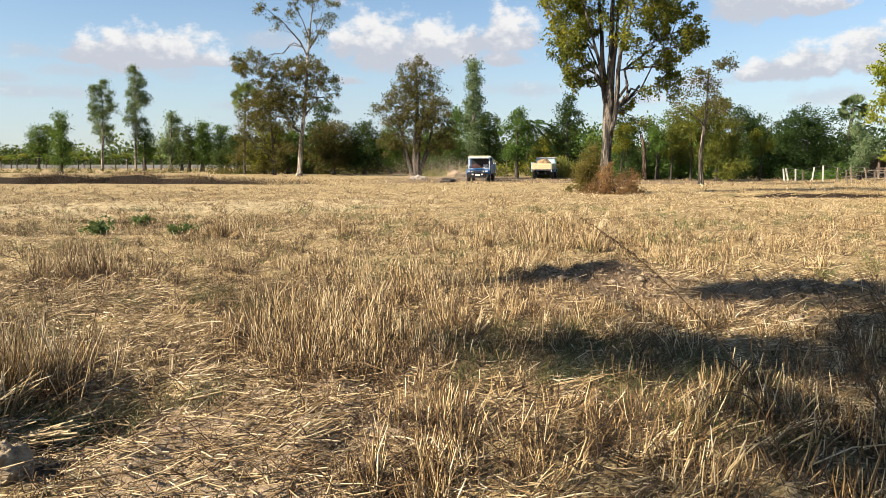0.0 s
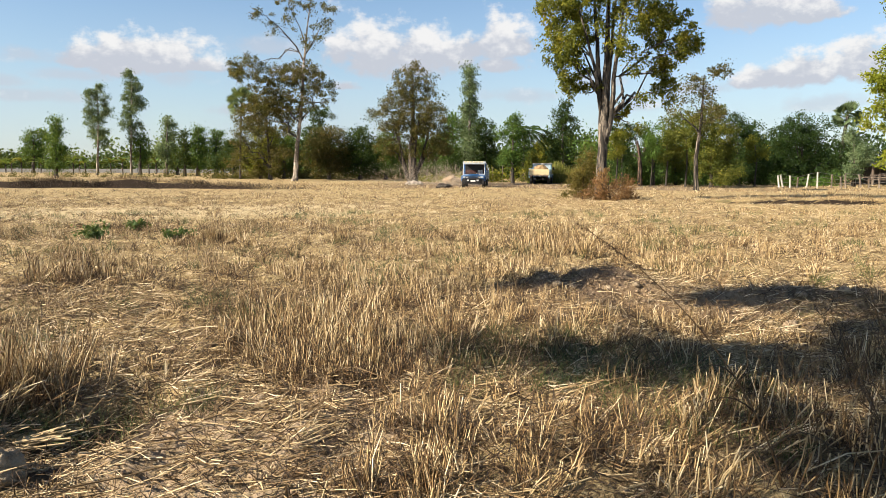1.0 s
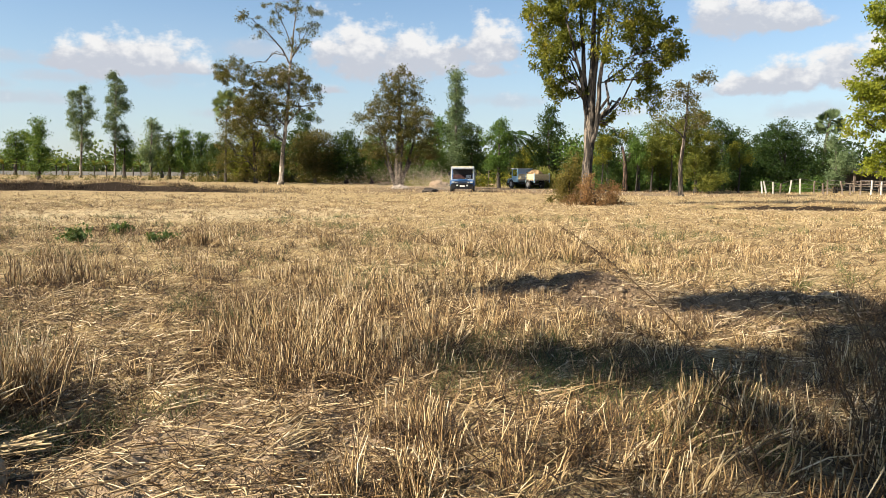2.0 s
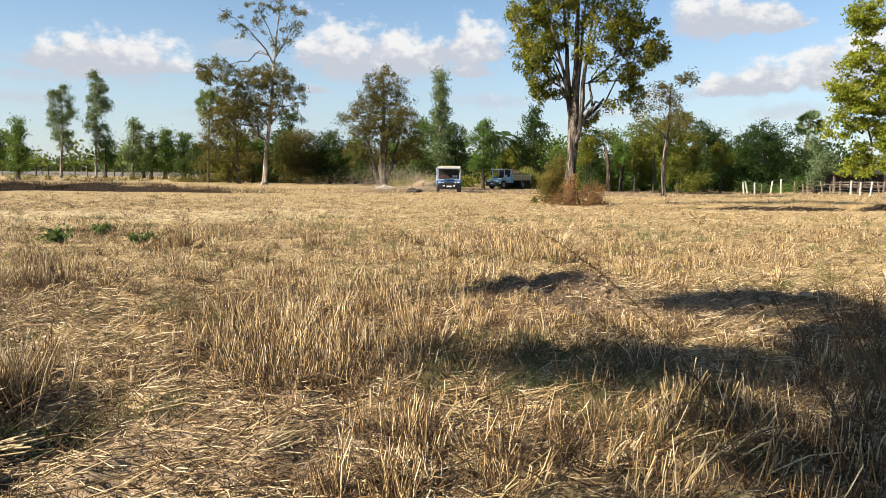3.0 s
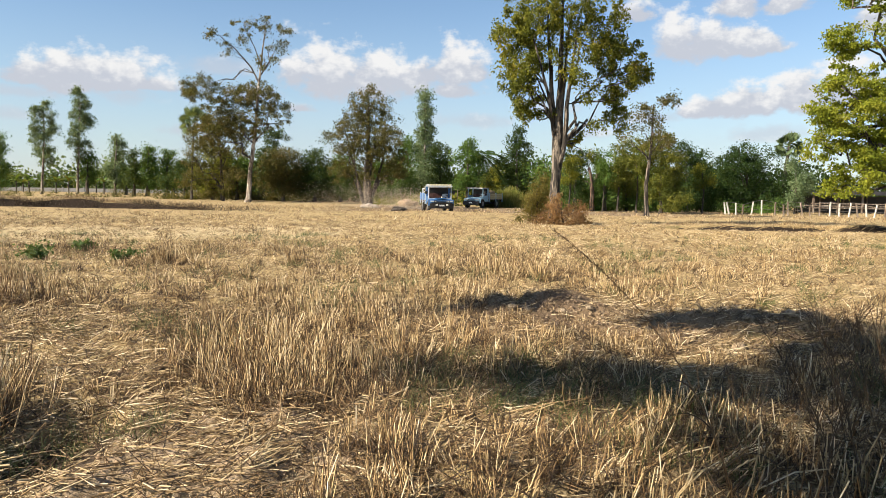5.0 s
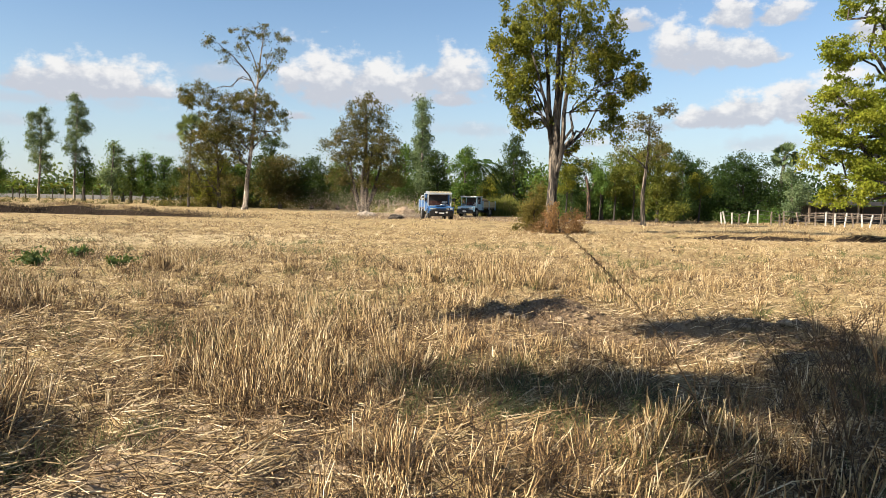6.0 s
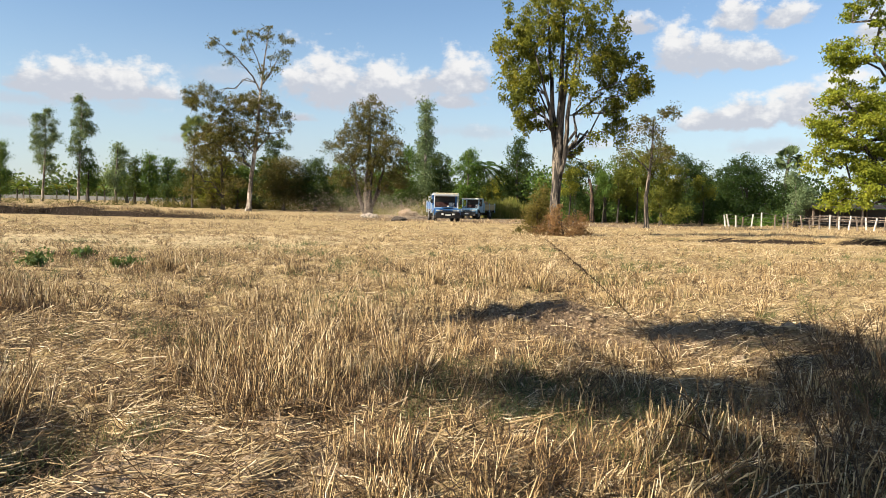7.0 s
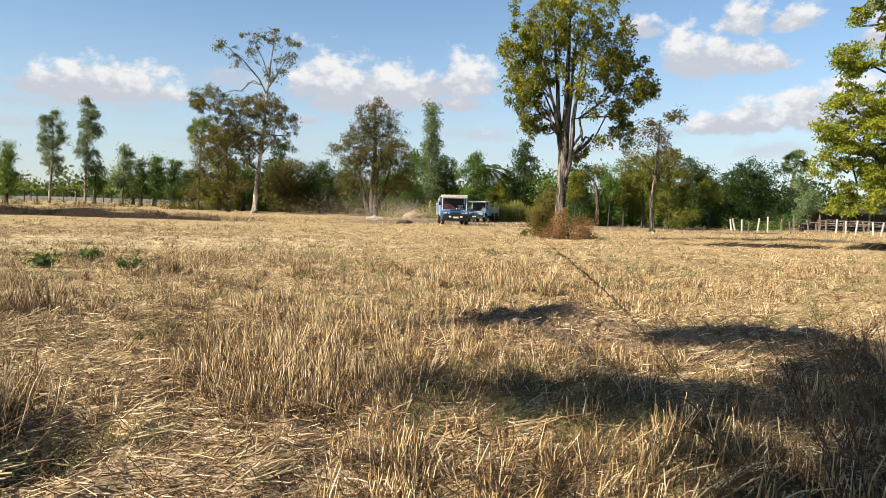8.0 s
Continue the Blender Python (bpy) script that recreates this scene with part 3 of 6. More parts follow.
tree("tree", -47.66, 115.00, "tall slender gum tree with a bare pale stem",
     [(0.00, 0, 0.00, 0.170), (0.43, 0, 8.86, 0.110), (0.75, 0, 15.49, 0.030)],
     [(0.73, -1.04, 14.98, 0.70, 0.88, 0.88, 1),
      (0.67, 0.54, 13.72, 1.06, 1.15, 1.15, 1),
      (0.06, 0.40, 12.02, 1.15, 1.23, 1.23, 0.8),
      (1.15, 1.16, 11.25, 1.06, 1.23, 1.23, 0.8),
      (0.47, -0.61, 9.72, 1.32, 1.32, 1.23, 0.7),
      (-0.13, -0.65, 8.18, 1.15, 1.23, 1.23, 0.7),
      (0.97, 0.62, 7.58, 0.97, 1.15, 1.15, 0.6),
      (0.28, 0.42, 5.86, 0.97, 1.06, 1.06, 0.5)],
     BARK_PALE, L_GUM, 0.20, 13000, 14, spread=0.6)
tree("tree", -52.83, 115.00, "tall slender gum tree with a bare pale stem",
     [(0.00, 0, 0.00, 0.170), (0.56, 0, 8.86, 0.110), (0.48, 0, 13.80, 0.030)],
     [(0.37, 1.23, 13.38, 0.53, 0.79, 0.79, 1),
      (0.39, -1.29, 12.10, 0.88, 1.06, 1.06, 1),
      (1.31, 0.62, 11.42, 0.62, 0.88, 0.88, 0.8),
      (-0.06, -0.90, 10.14, 1.06, 1.15, 1.15, 0.8),
      (1.13, 1.29, 9.72, 1.06, 1.15, 1.15, 0.7),
      (0.43, -1.28, 8.18, 1.41, 1.41, 1.23, 0.7),
      (-0.27, 1.00, 6.46, 1.15, 1.15, 1.15, 0.6),
      (1.12, 0.48, 6.29, 1.06, 1.06, 1.06, 0.6),
      (0.25, 0.94, 4.74, 1.06, 1.06, 0.79, 0.5)],
     BARK_PALE, L_GUM, 0.20, 13000, 15, spread=0.6)
tree("tree", -45.32, 88.00, "young cone-shaped green tree by the far field",
     [(0.00, 0, 0.00, 0.214), (0.19, 0, 3.65, 0.123), (0.37, 0, 6.48, 0.030)],
     [(0.31, -0.28, 6.74, 0.40, 0.54, 0.54, 1),
      (0.45, -0.04, 5.76, 0.74, 0.81, 0.81, 1),
      (0.18, -0.17, 4.51, 0.94, 0.94, 0.88, 1),
      (0.29, -0.11, 3.05, 1.01, 1.01, 1.01, 1),
      (0.07, -0.18, 1.66, 0.88, 0.88, 0.74, 1)],
     BARK_DARK, L_GREEN, 0.22, 5332, 16, spread=0.748)
tree("tree", -41.04, 112.00, "young cone-shaped grey-green gum tree",
     [(0.00, 0, 0.00, 0.266), (0.18, 0, 4.44, 0.157), (0.35, 0, 8.25, 0.030)],
     [(0.36, 0.06, 8.59, 0.43, 0.69, 0.69, 1),
      (0.31, 0.79, 7.25, 0.77, 0.94, 0.94, 1),
      (0.24, 1.19, 5.66, 0.94, 1.12, 1.12, 1),
      (0.15, -0.54, 3.81, 1.12, 1.29, 1.29, 1),
      (0.07, 0.69, 1.96, 1.03, 1.03, 0.86, 1)],
     BARK, L_GUM, 0.28, 4361, 17, spread=0.9520000000000001)
tree("tree", -36.95, 108.00, "young dense dark green conifer-like tree",
     [(0.00, 0, 0.00, 0.258), (0.11, 0, 3.08, 0.151), (0.21, 0, 5.51, 0.030)],
     [(0.23, -0.79, 5.84, 0.58, 0.74, 0.74, 1),
      (0.17, 0.40, 4.38, 0.91, 1.16, 1.16, 1),
      (0.08, -0.41, 2.35, 1.08, 1.32, 1.32, 1)],
     BARK_DARK, L_DARK, 0.27, 3104, 18, spread=0.918)
tree("tree", -35.05, 108.00, "young cone-shaped green tree by the far field",
     [(0.00, 0, 0.00, 0.258), (0.13, 0, 3.69, 0.151), (0.25, 0, 6.72, 0.030)],
     [(0.18, 0.44, 7.05, 0.50, 0.66, 0.66, 1),
      (0.21, 0.71, 5.75, 0.91, 1.08, 1.08, 1),
      (0.31, 0.05, 3.97, 1.24, 1.32, 1.32, 1),
      (0.06, 0.03, 1.94, 1.16, 1.16, 1.08, 1)],
     BARK_DARK, L_GREEN, 0.27, 4476, 19, spread=0.918)
tree("tree", -33.02, 110.00, "young cone-shaped green tree by the far field",
     [(0.00, 0, 0.00, 0.262), (0.11, 0, 3.27, 0.154), (0.20, 0, 5.92, 0.030)],
     [(0.13, 1.03, 6.24, 0.59, 0.67, 0.67, 1),
      (0.16, 0.47, 4.84, 0.93, 1.10, 1.10, 1),
      (-0.07, 0.67, 2.94, 1.18, 1.35, 1.35, 1)],
     BARK_DARK, L_GREEN, 0.275, 3088, 20, spread=0.935)
tree("tree", -41.54, 118.00, "low dense green tree by the wall",
     [(0.00, 0, 0.00, 0.280), (0.07, 0, 1.89, 0.165), (0.13, 0, 3.23, 0.030)],
     [(0.14, -0.91, 3.58, 1.27, 1.27, 1.09, 1),
      (-0.28, 0.51, 1.98, 1.27, 1.27, 1.09, 1)],
     BARK_DARK, L_GREEN, 0.295, 2453, 21, spread=1.0030000000000001)
tree("tree", -30.27, 104.00, "low dark bushy tree in the hedgerow",
     [(0.00, 0, 0.00, 0.249), (0.05, 0, 1.84, 0.146), (0.09, 0, 3.02, 0.030)],
     [(0.34, 1.10, 3.33, 1.12, 1.12, 1.12, 1),
      (-0.11, -0.86, 1.77, 1.43, 1.43, 1.12, 1)],
     BARK_DARK, L_DARK, 0.26, 3272, 22, spread=0.8840000000000001)
tree("tree", -76.37, 140.00, "broad green tree standing far off",
     [(0.00, 0, 0.00, 0.328), (0.22, 0, 3.39, 0.196), (0.42, 0, 6.39, 0.030)],
     [(0.45, 1.37, 6.81, 2.15, 2.15, 1.50, 1),
      (0.08, 1.44, 4.39, 2.36, 2.36, 1.72, 1)],
     BARK_DARK, L_GREEN, 0.35, 4616, 23, spread=1.1900000000000002)
tree("tree", -46.66, 116.00, "small dense dark green tree",
     [(0.00, 0, 0.00, 0.275), (0.12, 0, 2.76, 0.162), (0.23, 0, 4.94, 0.030)],
     [(0.24, 0.57, 5.29, 1.07, 1.42, 1.42, 1),
      (0.13, 0.91, 3.02, 1.07, 1.24, 1.24, 1)],
     BARK_DARK, L_GREEN, 0.29, 2628, 24, spread=0.9860000000000001)
tree("tree", -27.73, 100.00, "low bushy dark green tree",
     [(0.00, 0, 0.00, 0.240), (0.06, 0, 2.10, 0.140), (0.10, 0, 3.49, 0.030)],
     [(0.49, -0.28, 3.79, 1.53, 1.53, 1.38, 1),
      (-0.33, 0.98, 1.91, 1.23, 1.23, 1.07, 1)],
     BARK_DARK, L_DARK, 0.25, 4264, 25, spread=0.8500000000000001)
tree("tree", -20.57, 86.00, "dense olive tree in the hedgerow",
     [(0.00, 0, 0.00, 0.209), (0.06, 0, 2.66, 0.120), (0.11, 0, 4.50, 0.030)],
     [(0.12, 0.49, 4.76, 1.85, 1.85, 1.58, 1),
      (-0.91, -0.59, 2.82, 1.65, 1.65, 1.45, 1),
      (1.38, -0.58, 3.15, 1.85, 1.85, 1.71, 1),
      (0.35, 0.20, 1.53, 1.98, 1.98, 0.92, 1)],
     BARK_DARK, L_OLIVE, 0.215, 9893, 26, spread=0.7310000000000001)
tree("tree", -17.95, 79.00, "leafy browning tree beside the pale-trunked one",
     [(0.00, 0, 0.00, 0.200), (-0.10, 0, 3.20, 0.140), (-0.30, 0, 7.00, 0.050)],
     [(-1.74, 0.10, 7.72, 1.20, 1.31, 0.87, 0.8),
      (0.22, 0.20, 7.72, 1.64, 1.64, 1.09, 1),
      (-0.98, -0.30, 5.76, 1.74, 1.74, 1.31, 1),
      (1.31, 0.20, 5.54, 1.53, 1.53, 1.42, 1),
      (-2.94, -0.60, 4.45, 1.20, 1.20, 1.09, 0.9),
      (-1.31, 0.20, 3.14, 1.74, 1.74, 1.20, 0.9),
      (1.20, -0.20, 2.92, 1.53, 1.53, 1.20, 0.9),
      (-3.16, -0.40, 2.05, 1.31, 1.20, 1.09, 0.9),
      (-0.22, -0.40, 1.29, 1.74, 1.42, 0.87, 0.7)],
     BARK_DARK, L_BROWN, 0.17, 15000, 56, spread=0.5)
tree("tree", -14.60, 90.00, "dark leafy tree behind the pale-trunked one",
     [(0.00, 0, 0.00, 0.220), (0.10, 0, 3.50, 0.160), (0.20, 0, 7.20, 0.050)],
     [(0.20, 0.10, 7.60, 1.30, 1.30, 1.20, 1),
      (-0.60, 0.20, 5.80, 1.40, 1.40, 1.30, 1),
      (0.70, -0.30, 4.90, 1.40, 1.40, 1.20, 1)],
     BARK_DARK, L_DARK, 0.21, 5500, 57, spread=0.6)
tree("tree", -18.37, 88.00, "dense green bushy tree in the hedgerow",
     [(0.00, 0, 0.00, 0.214), (0.05, 0, 2.36, 0.123), (0.08, 0, 3.91, 0.030)],
     [(-0.24, 0.30, 4.18, 1.48, 1.75, 1.75, 1),
      (0.38, 0.41, 2.19, 1.69, 1.69, 1.48, 1)],
     BARK_DARK, L_GREEN, 0.22, 4683, 27, spread=0.748)
tree("tree", -12.42, 84.00, "dense dark round tree in the hedgerow",
     [(0.00, 0, 0.00, 0.205), (0.04, 0, 2.63, 0.118), (0.07, 0, 4.43, 0.030)],
     [(0.07, -0.80, 4.68, 2.06, 2.06, 1.42, 1),
      (-1.23, -0.71, 3.11, 1.80, 1.80, 1.67, 1),
      (1.00, 0.19, 2.98, 1.93, 1.93, 1.80, 1),
      (0.02, -0.73, 1.52, 2.25, 2.25, 0.90, 1)],
     BARK_DARK, L_BROWN, 0.21, 11530, 28, spread=0.7140000000000001)
tree("tree", -8.90, 84.00, "dense dark round tree in the hedgerow",
     [(0.00, 0, 0.00, 0.205), (0.02, 0, 2.48, 0.118), (0.04, 0, 4.12, 0.030)],
     [(-0.27, 0.09, 4.37, 1.67, 1.67, 1.54, 1),
      (0.35, -0.30, 2.79, 1.93, 1.93, 1.80, 1),
      (-1.06, 0.67, 2.48, 1.54, 1.54, 1.54, 1),
      (0.01, -0.41, 1.40, 1.93, 1.93, 0.77, 1)],
     BARK_DARK, L_DARK, 0.21, 10018, 29, spread=0.7140000000000001)
tree("tree", -6.02, 84.00, "dense green bushy tree in the hedgerow",
     [(0.00, 0, 0.00, 0.205), (0.01, 0, 2.16, 0.118), (0.02, 0, 3.49, 0.030)],
     [(0.03, 0.08, 3.74, 1.42, 1.93, 1.93, 1),
      (0.65, -0.41, 1.84, 1.42, 1.42, 1.16, 1)],
     BARK_DARK, L_GREEN, 0.21, 7714, 30, spread=0.7140000000000001)
tree("tree", 1.07, 88.00, "dense green tree behind the gnarled tree",
     [(0.00, 0, 0.00, 0.214), (-0.00, 0, 3.35, 0.123), (-0.01, 0, 5.89, 0.030)],
     [(0.32, -0.99, 6.15, 1.21, 1.69, 1.69, 1),
      (-0.14, -0.78, 3.85, 1.62, 2.02, 2.02, 1),
      (0.33, -0.22, 1.86, 1.62, 1.62, 1.21, 1)],
     BARK_DARK, L_GREEN, 0.22, 6687, 31, spread=0.748)
tree("tree", 5.62, 90.00, "dark leafy tree in the thicket",
     [(0.00, 0, 0.00, 0.218), (-0.02, 0, 3.22, 0.126), (-0.04, 0, 5.65, 0.030)],
     [(-0.04, -0.87, 5.92, 1.38, 1.52, 1.52, 1),
      (0.25, -0.59, 3.90, 1.52, 1.79, 1.79, 1),
      (-0.15, -0.41, 2.00, 1.52, 1.52, 1.24, 1)],
     BARK_DARK, L_DARK, 0.225, 5877, 32, spread=0.765)
tree("tree", 6.79, 68.00, "upright fresh green leafy tree",
     [(0.00, 0, 0.00, 0.170), (-0.03, 0, 3.31, 0.095), (-0.06, 0, 5.65, 0.030)],
     [(-0.06, 0.11, 5.85, 0.78, 0.83, 0.83, 1),
      (-0.20, 0.21, 4.59, 1.25, 1.25, 1.15, 1),
      (0.23, 0.50, 3.21, 1.46, 1.46, 1.15, 1),
      (-0.38, -0.35, 2.03, 1.35, 1.35, 0.83, 1)],
     BARK_DARK, L_GREEN, 0.17, 7514, 33, spread=0.5780000000000001)
tree("tree", 13.35, 80.00, "blue-green leafy tree with layered crown",
     [(0.00, 0, 0.00, 0.196), (-0.07, 0, 4.08, 0.112), (-0.13, 0, 7.28, 0.030)],
     [(-0.14, 0.05, 7.51, 1.23, 1.23, 1.10, 1),
      (0.19, 0.16, 6.03, 1.59, 1.59, 1.10, 1),
      (-0.51, 0.63, 4.71, 1.72, 1.72, 0.98, 1),
      (-0.23, 0.73, 3.15, 1.59, 1.59, 0.98, 1)],
     BARK_DARK, L_DARK, 0.2, 7063, 34, spread=0.68)
tree("tree", 14.90, 60.00, "green tree at the wood edge",
     [(0.00, 0, 0.00, 0.152), (-0.05, 0, 2.54, 0.084), (-0.09, 0, 4.04, 0.030)],
     [(-0.01, 0.07, 4.22, 1.01, 1.01, 1.01, 1),
      (-0.29, 0.35, 2.87, 1.10, 1.20, 1.20, 1),
      (0.35, 0.34, 1.29, 1.29, 1.29, 1.01, 1)],
     BARK_DARK, L_DARK, 0.15, 7196, 35, spread=0.51)
tree("tree", 17.42, 60.00, "green tree at the wood edge",
     [(0.00, 0, 0.00, 0.152), (-0.06, 0, 2.54, 0.084), (-0.11, 0, 4.04, 0.030)],
     [(-0.34, -0.24, 4.22, 1.01, 1.01, 0.92, 1),
      (0.25, 0.67, 2.87, 1.10, 1.20, 1.20, 1),
      (-0.24, 0.63, 1.29, 1.20, 1.20, 1.01, 1)],
     BARK_DARK, L_GREEN, 0.15, 6829, 36, spread=0.51)
tree("tree", 19.89, 62.00, "yellowish bamboo-like clump at the wood edge",
     [(0.00, 0, 0.00, 0.156), (-0.08, 0, 2.92, 0.087), (-0.15, 0, 4.82, 0.030)],
     [(-0.02, 0.26, 5.01, 1.14, 1.43, 1.43, 1),
      (-0.32, -0.58, 2.92, 1.14, 1.62, 1.62, 1),
      (0.13, 0.17, 1.19, 1.14, 1.14, 1.05, 1)],
     BARK_DARK, L_BAMBOO, 0.155, 8616, 37, spread=0.527)
tree("tree", 20.65, 56.00, "dense yellowish green tree mass",
     [(0.00, 0, 0.00, 0.143), (-0.10, 0, 3.10, 0.078), (-0.19, 0, 5.13, 0.030)],
     [(-0.11, 0.18, 5.45, 1.20, 1.20, 1.00, 1),
      (-1.30, 0.30, 4.60, 1.20, 1.20, 1.10, 1),
      (0.47, -0.10, 3.75, 1.37, 1.37, 1.37, 1),
      (-0.33, 0.29, 2.49, 1.29, 1.29, 1.29, 1),
      (0.71, -0.67, 1.22, 1.54, 1.54, 0.94, 1)],
     BARK_DARK, L_BAMBOO, 0.14, 19000, 38, spread=0.47600000000000003)
tree("tree", 25.08, 62.00, "dark leafy tree at the wood edge",
     [(0.00, 0, 0.00, 0.156), (-0.10, 0, 2.97, 0.087), (-0.20, 0, 4.92, 0.030)],
     [(-0.44, -0.41, 5.10, 0.95, 0.95, 0.86, 1),
      (0.02, -0.16, 3.39, 1.05, 1.62, 1.62, 1),
      (-0.16, -0.43, 1.28, 1.14, 1.14, 1.14, 1)],
     BARK_DARK, L_DARK, 0.155, 7029, 39, spread=0.527)
tree("tree", 32.48, 66.00, "large round dense dark green tree",
     [(0.00, 0, 0.00, 0.165), (-0.13, 0, 3.06, 0.092), (-0.26, 0, 5.14, 0.030)],
     [(-0.27, -0.08, 5.33, 1.82, 1.82, 1.11, 1),
      (-0.70, 0.76, 4.25, 2.02, 2.02, 1.42, 1),
      (-1.93, -0.85, 3.85, 1.82, 1.82, 1.52, 1),
      (1.43, -0.44, 3.75, 2.02, 2.02, 1.72, 1),
      (-0.10, 1.40, 2.51, 3.03, 3.03, 1.82, 1),
      (-2.66, 0.25, 1.67, 1.31, 1.31, 1.31, 1),
      (2.95, -0.56, 1.87, 1.11, 1.42, 1.42, 1),
      (0.24, -0.46, 1.02, 3.03, 3.03, 0.91, 1)],
     BARK_DARK, L_DARK, 0.165, 24000, 40, spread=0.561)
tree("tree", 29.92, 70.00, "tall dark tree over a shaded gap in the wood",
     [(0.00, 0, 0.00, 0.174), (-0.10, 0, 2.71, 0.098), (-0.19, 0, 4.47, 0.030)],
     [(-0.31, -0.19, 4.68, 1.18, 1.18, 1.18, 1),
      (0.02, -0.43, 3.37, 1.29, 1.29, 0.97, 1),
      (-0.69, -0.54, 3.89, 0.97, 1.07, 1.07, 1)],
     BARK_DARK, L_DARK, 0.175, 5326, 41, spread=0.5950000000000001)
tree("tree", 33.74, 60.00, "thin small tree with sparse leaves",
     [(0.00, 0, 0.00, 0.152), (-0.11, 0, 2.54, 0.084), (-0.21, 0, 4.04, 0.030)],
     [(-0.32, 0.19, 4.22, 0.64, 0.74, 0.74, 0.4),
      (0.16, -0.66, 2.56, 0.92, 1.01, 1.01, 0.6),
      (-0.35, -0.31, 1.29, 0.64, 0.64, 0.64, 0.6)],
     BARK, L_GUM, 0.15, 6282, 42, spread=0.51)
tree("tree", 12.34, 92.00, "green bushy tree behind the lane",
     [(0.00, 0, 0.00, 0.222), (-0.02, 0, 1.80, 0.129), (-0.04, 0, 2.85, 0.030)],
     [(-0.04, -0.98, 3.12, 1.69, 1.69, 1.41, 1),
      (-0.37, 0.42, 1.53, 1.69, 1.69, 0.99, 1)],
     BARK_DARK, L_OLIVE, 0.23, 5960, 43, spread=0.782)
tree("tree", -1.65, 90.00, "green bushy tree in the thicket",
     [(0.00, 0, 0.00, 0.218), (0.00, 0, 2.04, 0.126), (0.01, 0, 3.29, 0.030)],
     [(0.01, -0.19, 3.56, 1.72, 1.72, 1.72, 1),
      (0.34, 0.09, 1.53, 1.72, 1.72, 1.10, 1)],
     BARK_DARK, L_GREEN, 0.225, 7486, 44, spread=0.765)
tree("tree", 16.75, 48.00, "thin crooked tree with few leaves at the top",
     [(0.00, 0, 0.00, 0.150), (-0.12, 0, 2.06, 0.120), (0.14, 0, 4.57, 0.080), (0.17, 0, 6.35, 0.050), (0.20, 0, 7.41, 0.030)],
     [(-0.39, -0.25, 6.78, 1.10, 1.10, 0.59, 0.6),
      (1.27, -0.01, 7.69, 0.88, 0.88, 0.44, 0.7),
      (-1.29, -0.46, 5.82, 0.59, 0.59, 0.33, 0.4),
      (0.37, -0.18, 6.00, 0.74, 0.74, 0.59, 0.4),
      (0.49, -0.47, 4.93, 0.96, 0.96, 0.66, 0.4),
      (-1.88, -0.54, 5.18, 0.29, 0.29, 0.22, 0.5)],
     BARK, L_BROWN, 0.13, 3600, 45, spread=0.45)
tree("tree", 22.31, 30.00, "broad tree with bright yellow-green leaves by the fence",
     [(0.00, 0, 0.00, 0.300), (-0.44, 0, 2.30, 0.250), (-1.29, 0, 5.63, 0.180), (-1.81, 0, 9.09, 0.080)],
     [(-3.18, 0.45, 8.24, 1.15, 1.15, 0.87, 1),
      (-3.67, -0.14, 5.02, 1.43, 1.43, 0.87, 1),
      (-4.30, 0.07, 3.76, 0.74, 0.74, 0.60, 1),
      (-2.69, 0.50, 6.29, 1.38, 1.38, 0.92, 1),
      (-2.86, -0.32, 2.70, 1.20, 1.20, 0.83, 1),
      (-1.29, 0.03, 5.63, 1.84, 1.84, 1.38, 1),
      (-4.05, 0.07, 6.51, 0.78, 0.78, 0.60, 0.6),
      (-0.43, 0.82, 3.42, 1.84, 1.84, 1.38, 1),
      (-1.55, -0.86, 8.67, 1.84, 1.84, 1.15, 1),
      (-3.42, -0.40, 9.94, 0.92, 0.92, 0.37, 0.6),
      (-4.60, -0.12, 4.75, 0.60, 0.60, 0.51, 1),
      (-3.83, -1.00, 10.16, 0.95, 0.80, 0.30, 0.9),
      (-2.32, 0.37, 3.87, 1.15, 1.15, 0.92, 1),
      (-3.49, 0.25, 1.96, 0.74, 0.74, 0.46, 1)],
     BARK, L_BRIGHT, 0.13, 46000, 46, spread=0.38, per=95, lie=0.45)
tree("bush", 6.83, 35.00, "olive and yellowing bush at the foot of the tall tree",
     [(0.00, 0, 0.00, 0.050), (0.01, 0, 0.85, 0.040), (-0.01, 0, 1.64, 0.020)],
     [(0.24, -0.12, 2.12, 0.38, 0.38, 0.38, 0.7),
      (-0.12, -0.06, 1.64, 0.38, 0.38, 0.38, 0.7),
      (0.31, -0.04, 1.33, 0.43, 0.43, 0.43, 1),
      (-0.32, -0.13, 1.06, 0.46, 0.46, 0.40, 0.8),
      (0.22, 0.01, 0.64, 0.54, 0.54, 0.43, 1),
      (-0.47, -0.09, 0.48, 0.40, 0.40, 0.35, 0.8),
      (-0.84, -0.37, 0.26, 0.27, 0.27, 0.27, 0.6),
      (0.59, -0.07, 0.98, 0.27, 0.54, 0.54, 0.6)],
     BARK_DARK, L_BUSH, 0.075, 8500, 47, spread=0.36, category='bush')
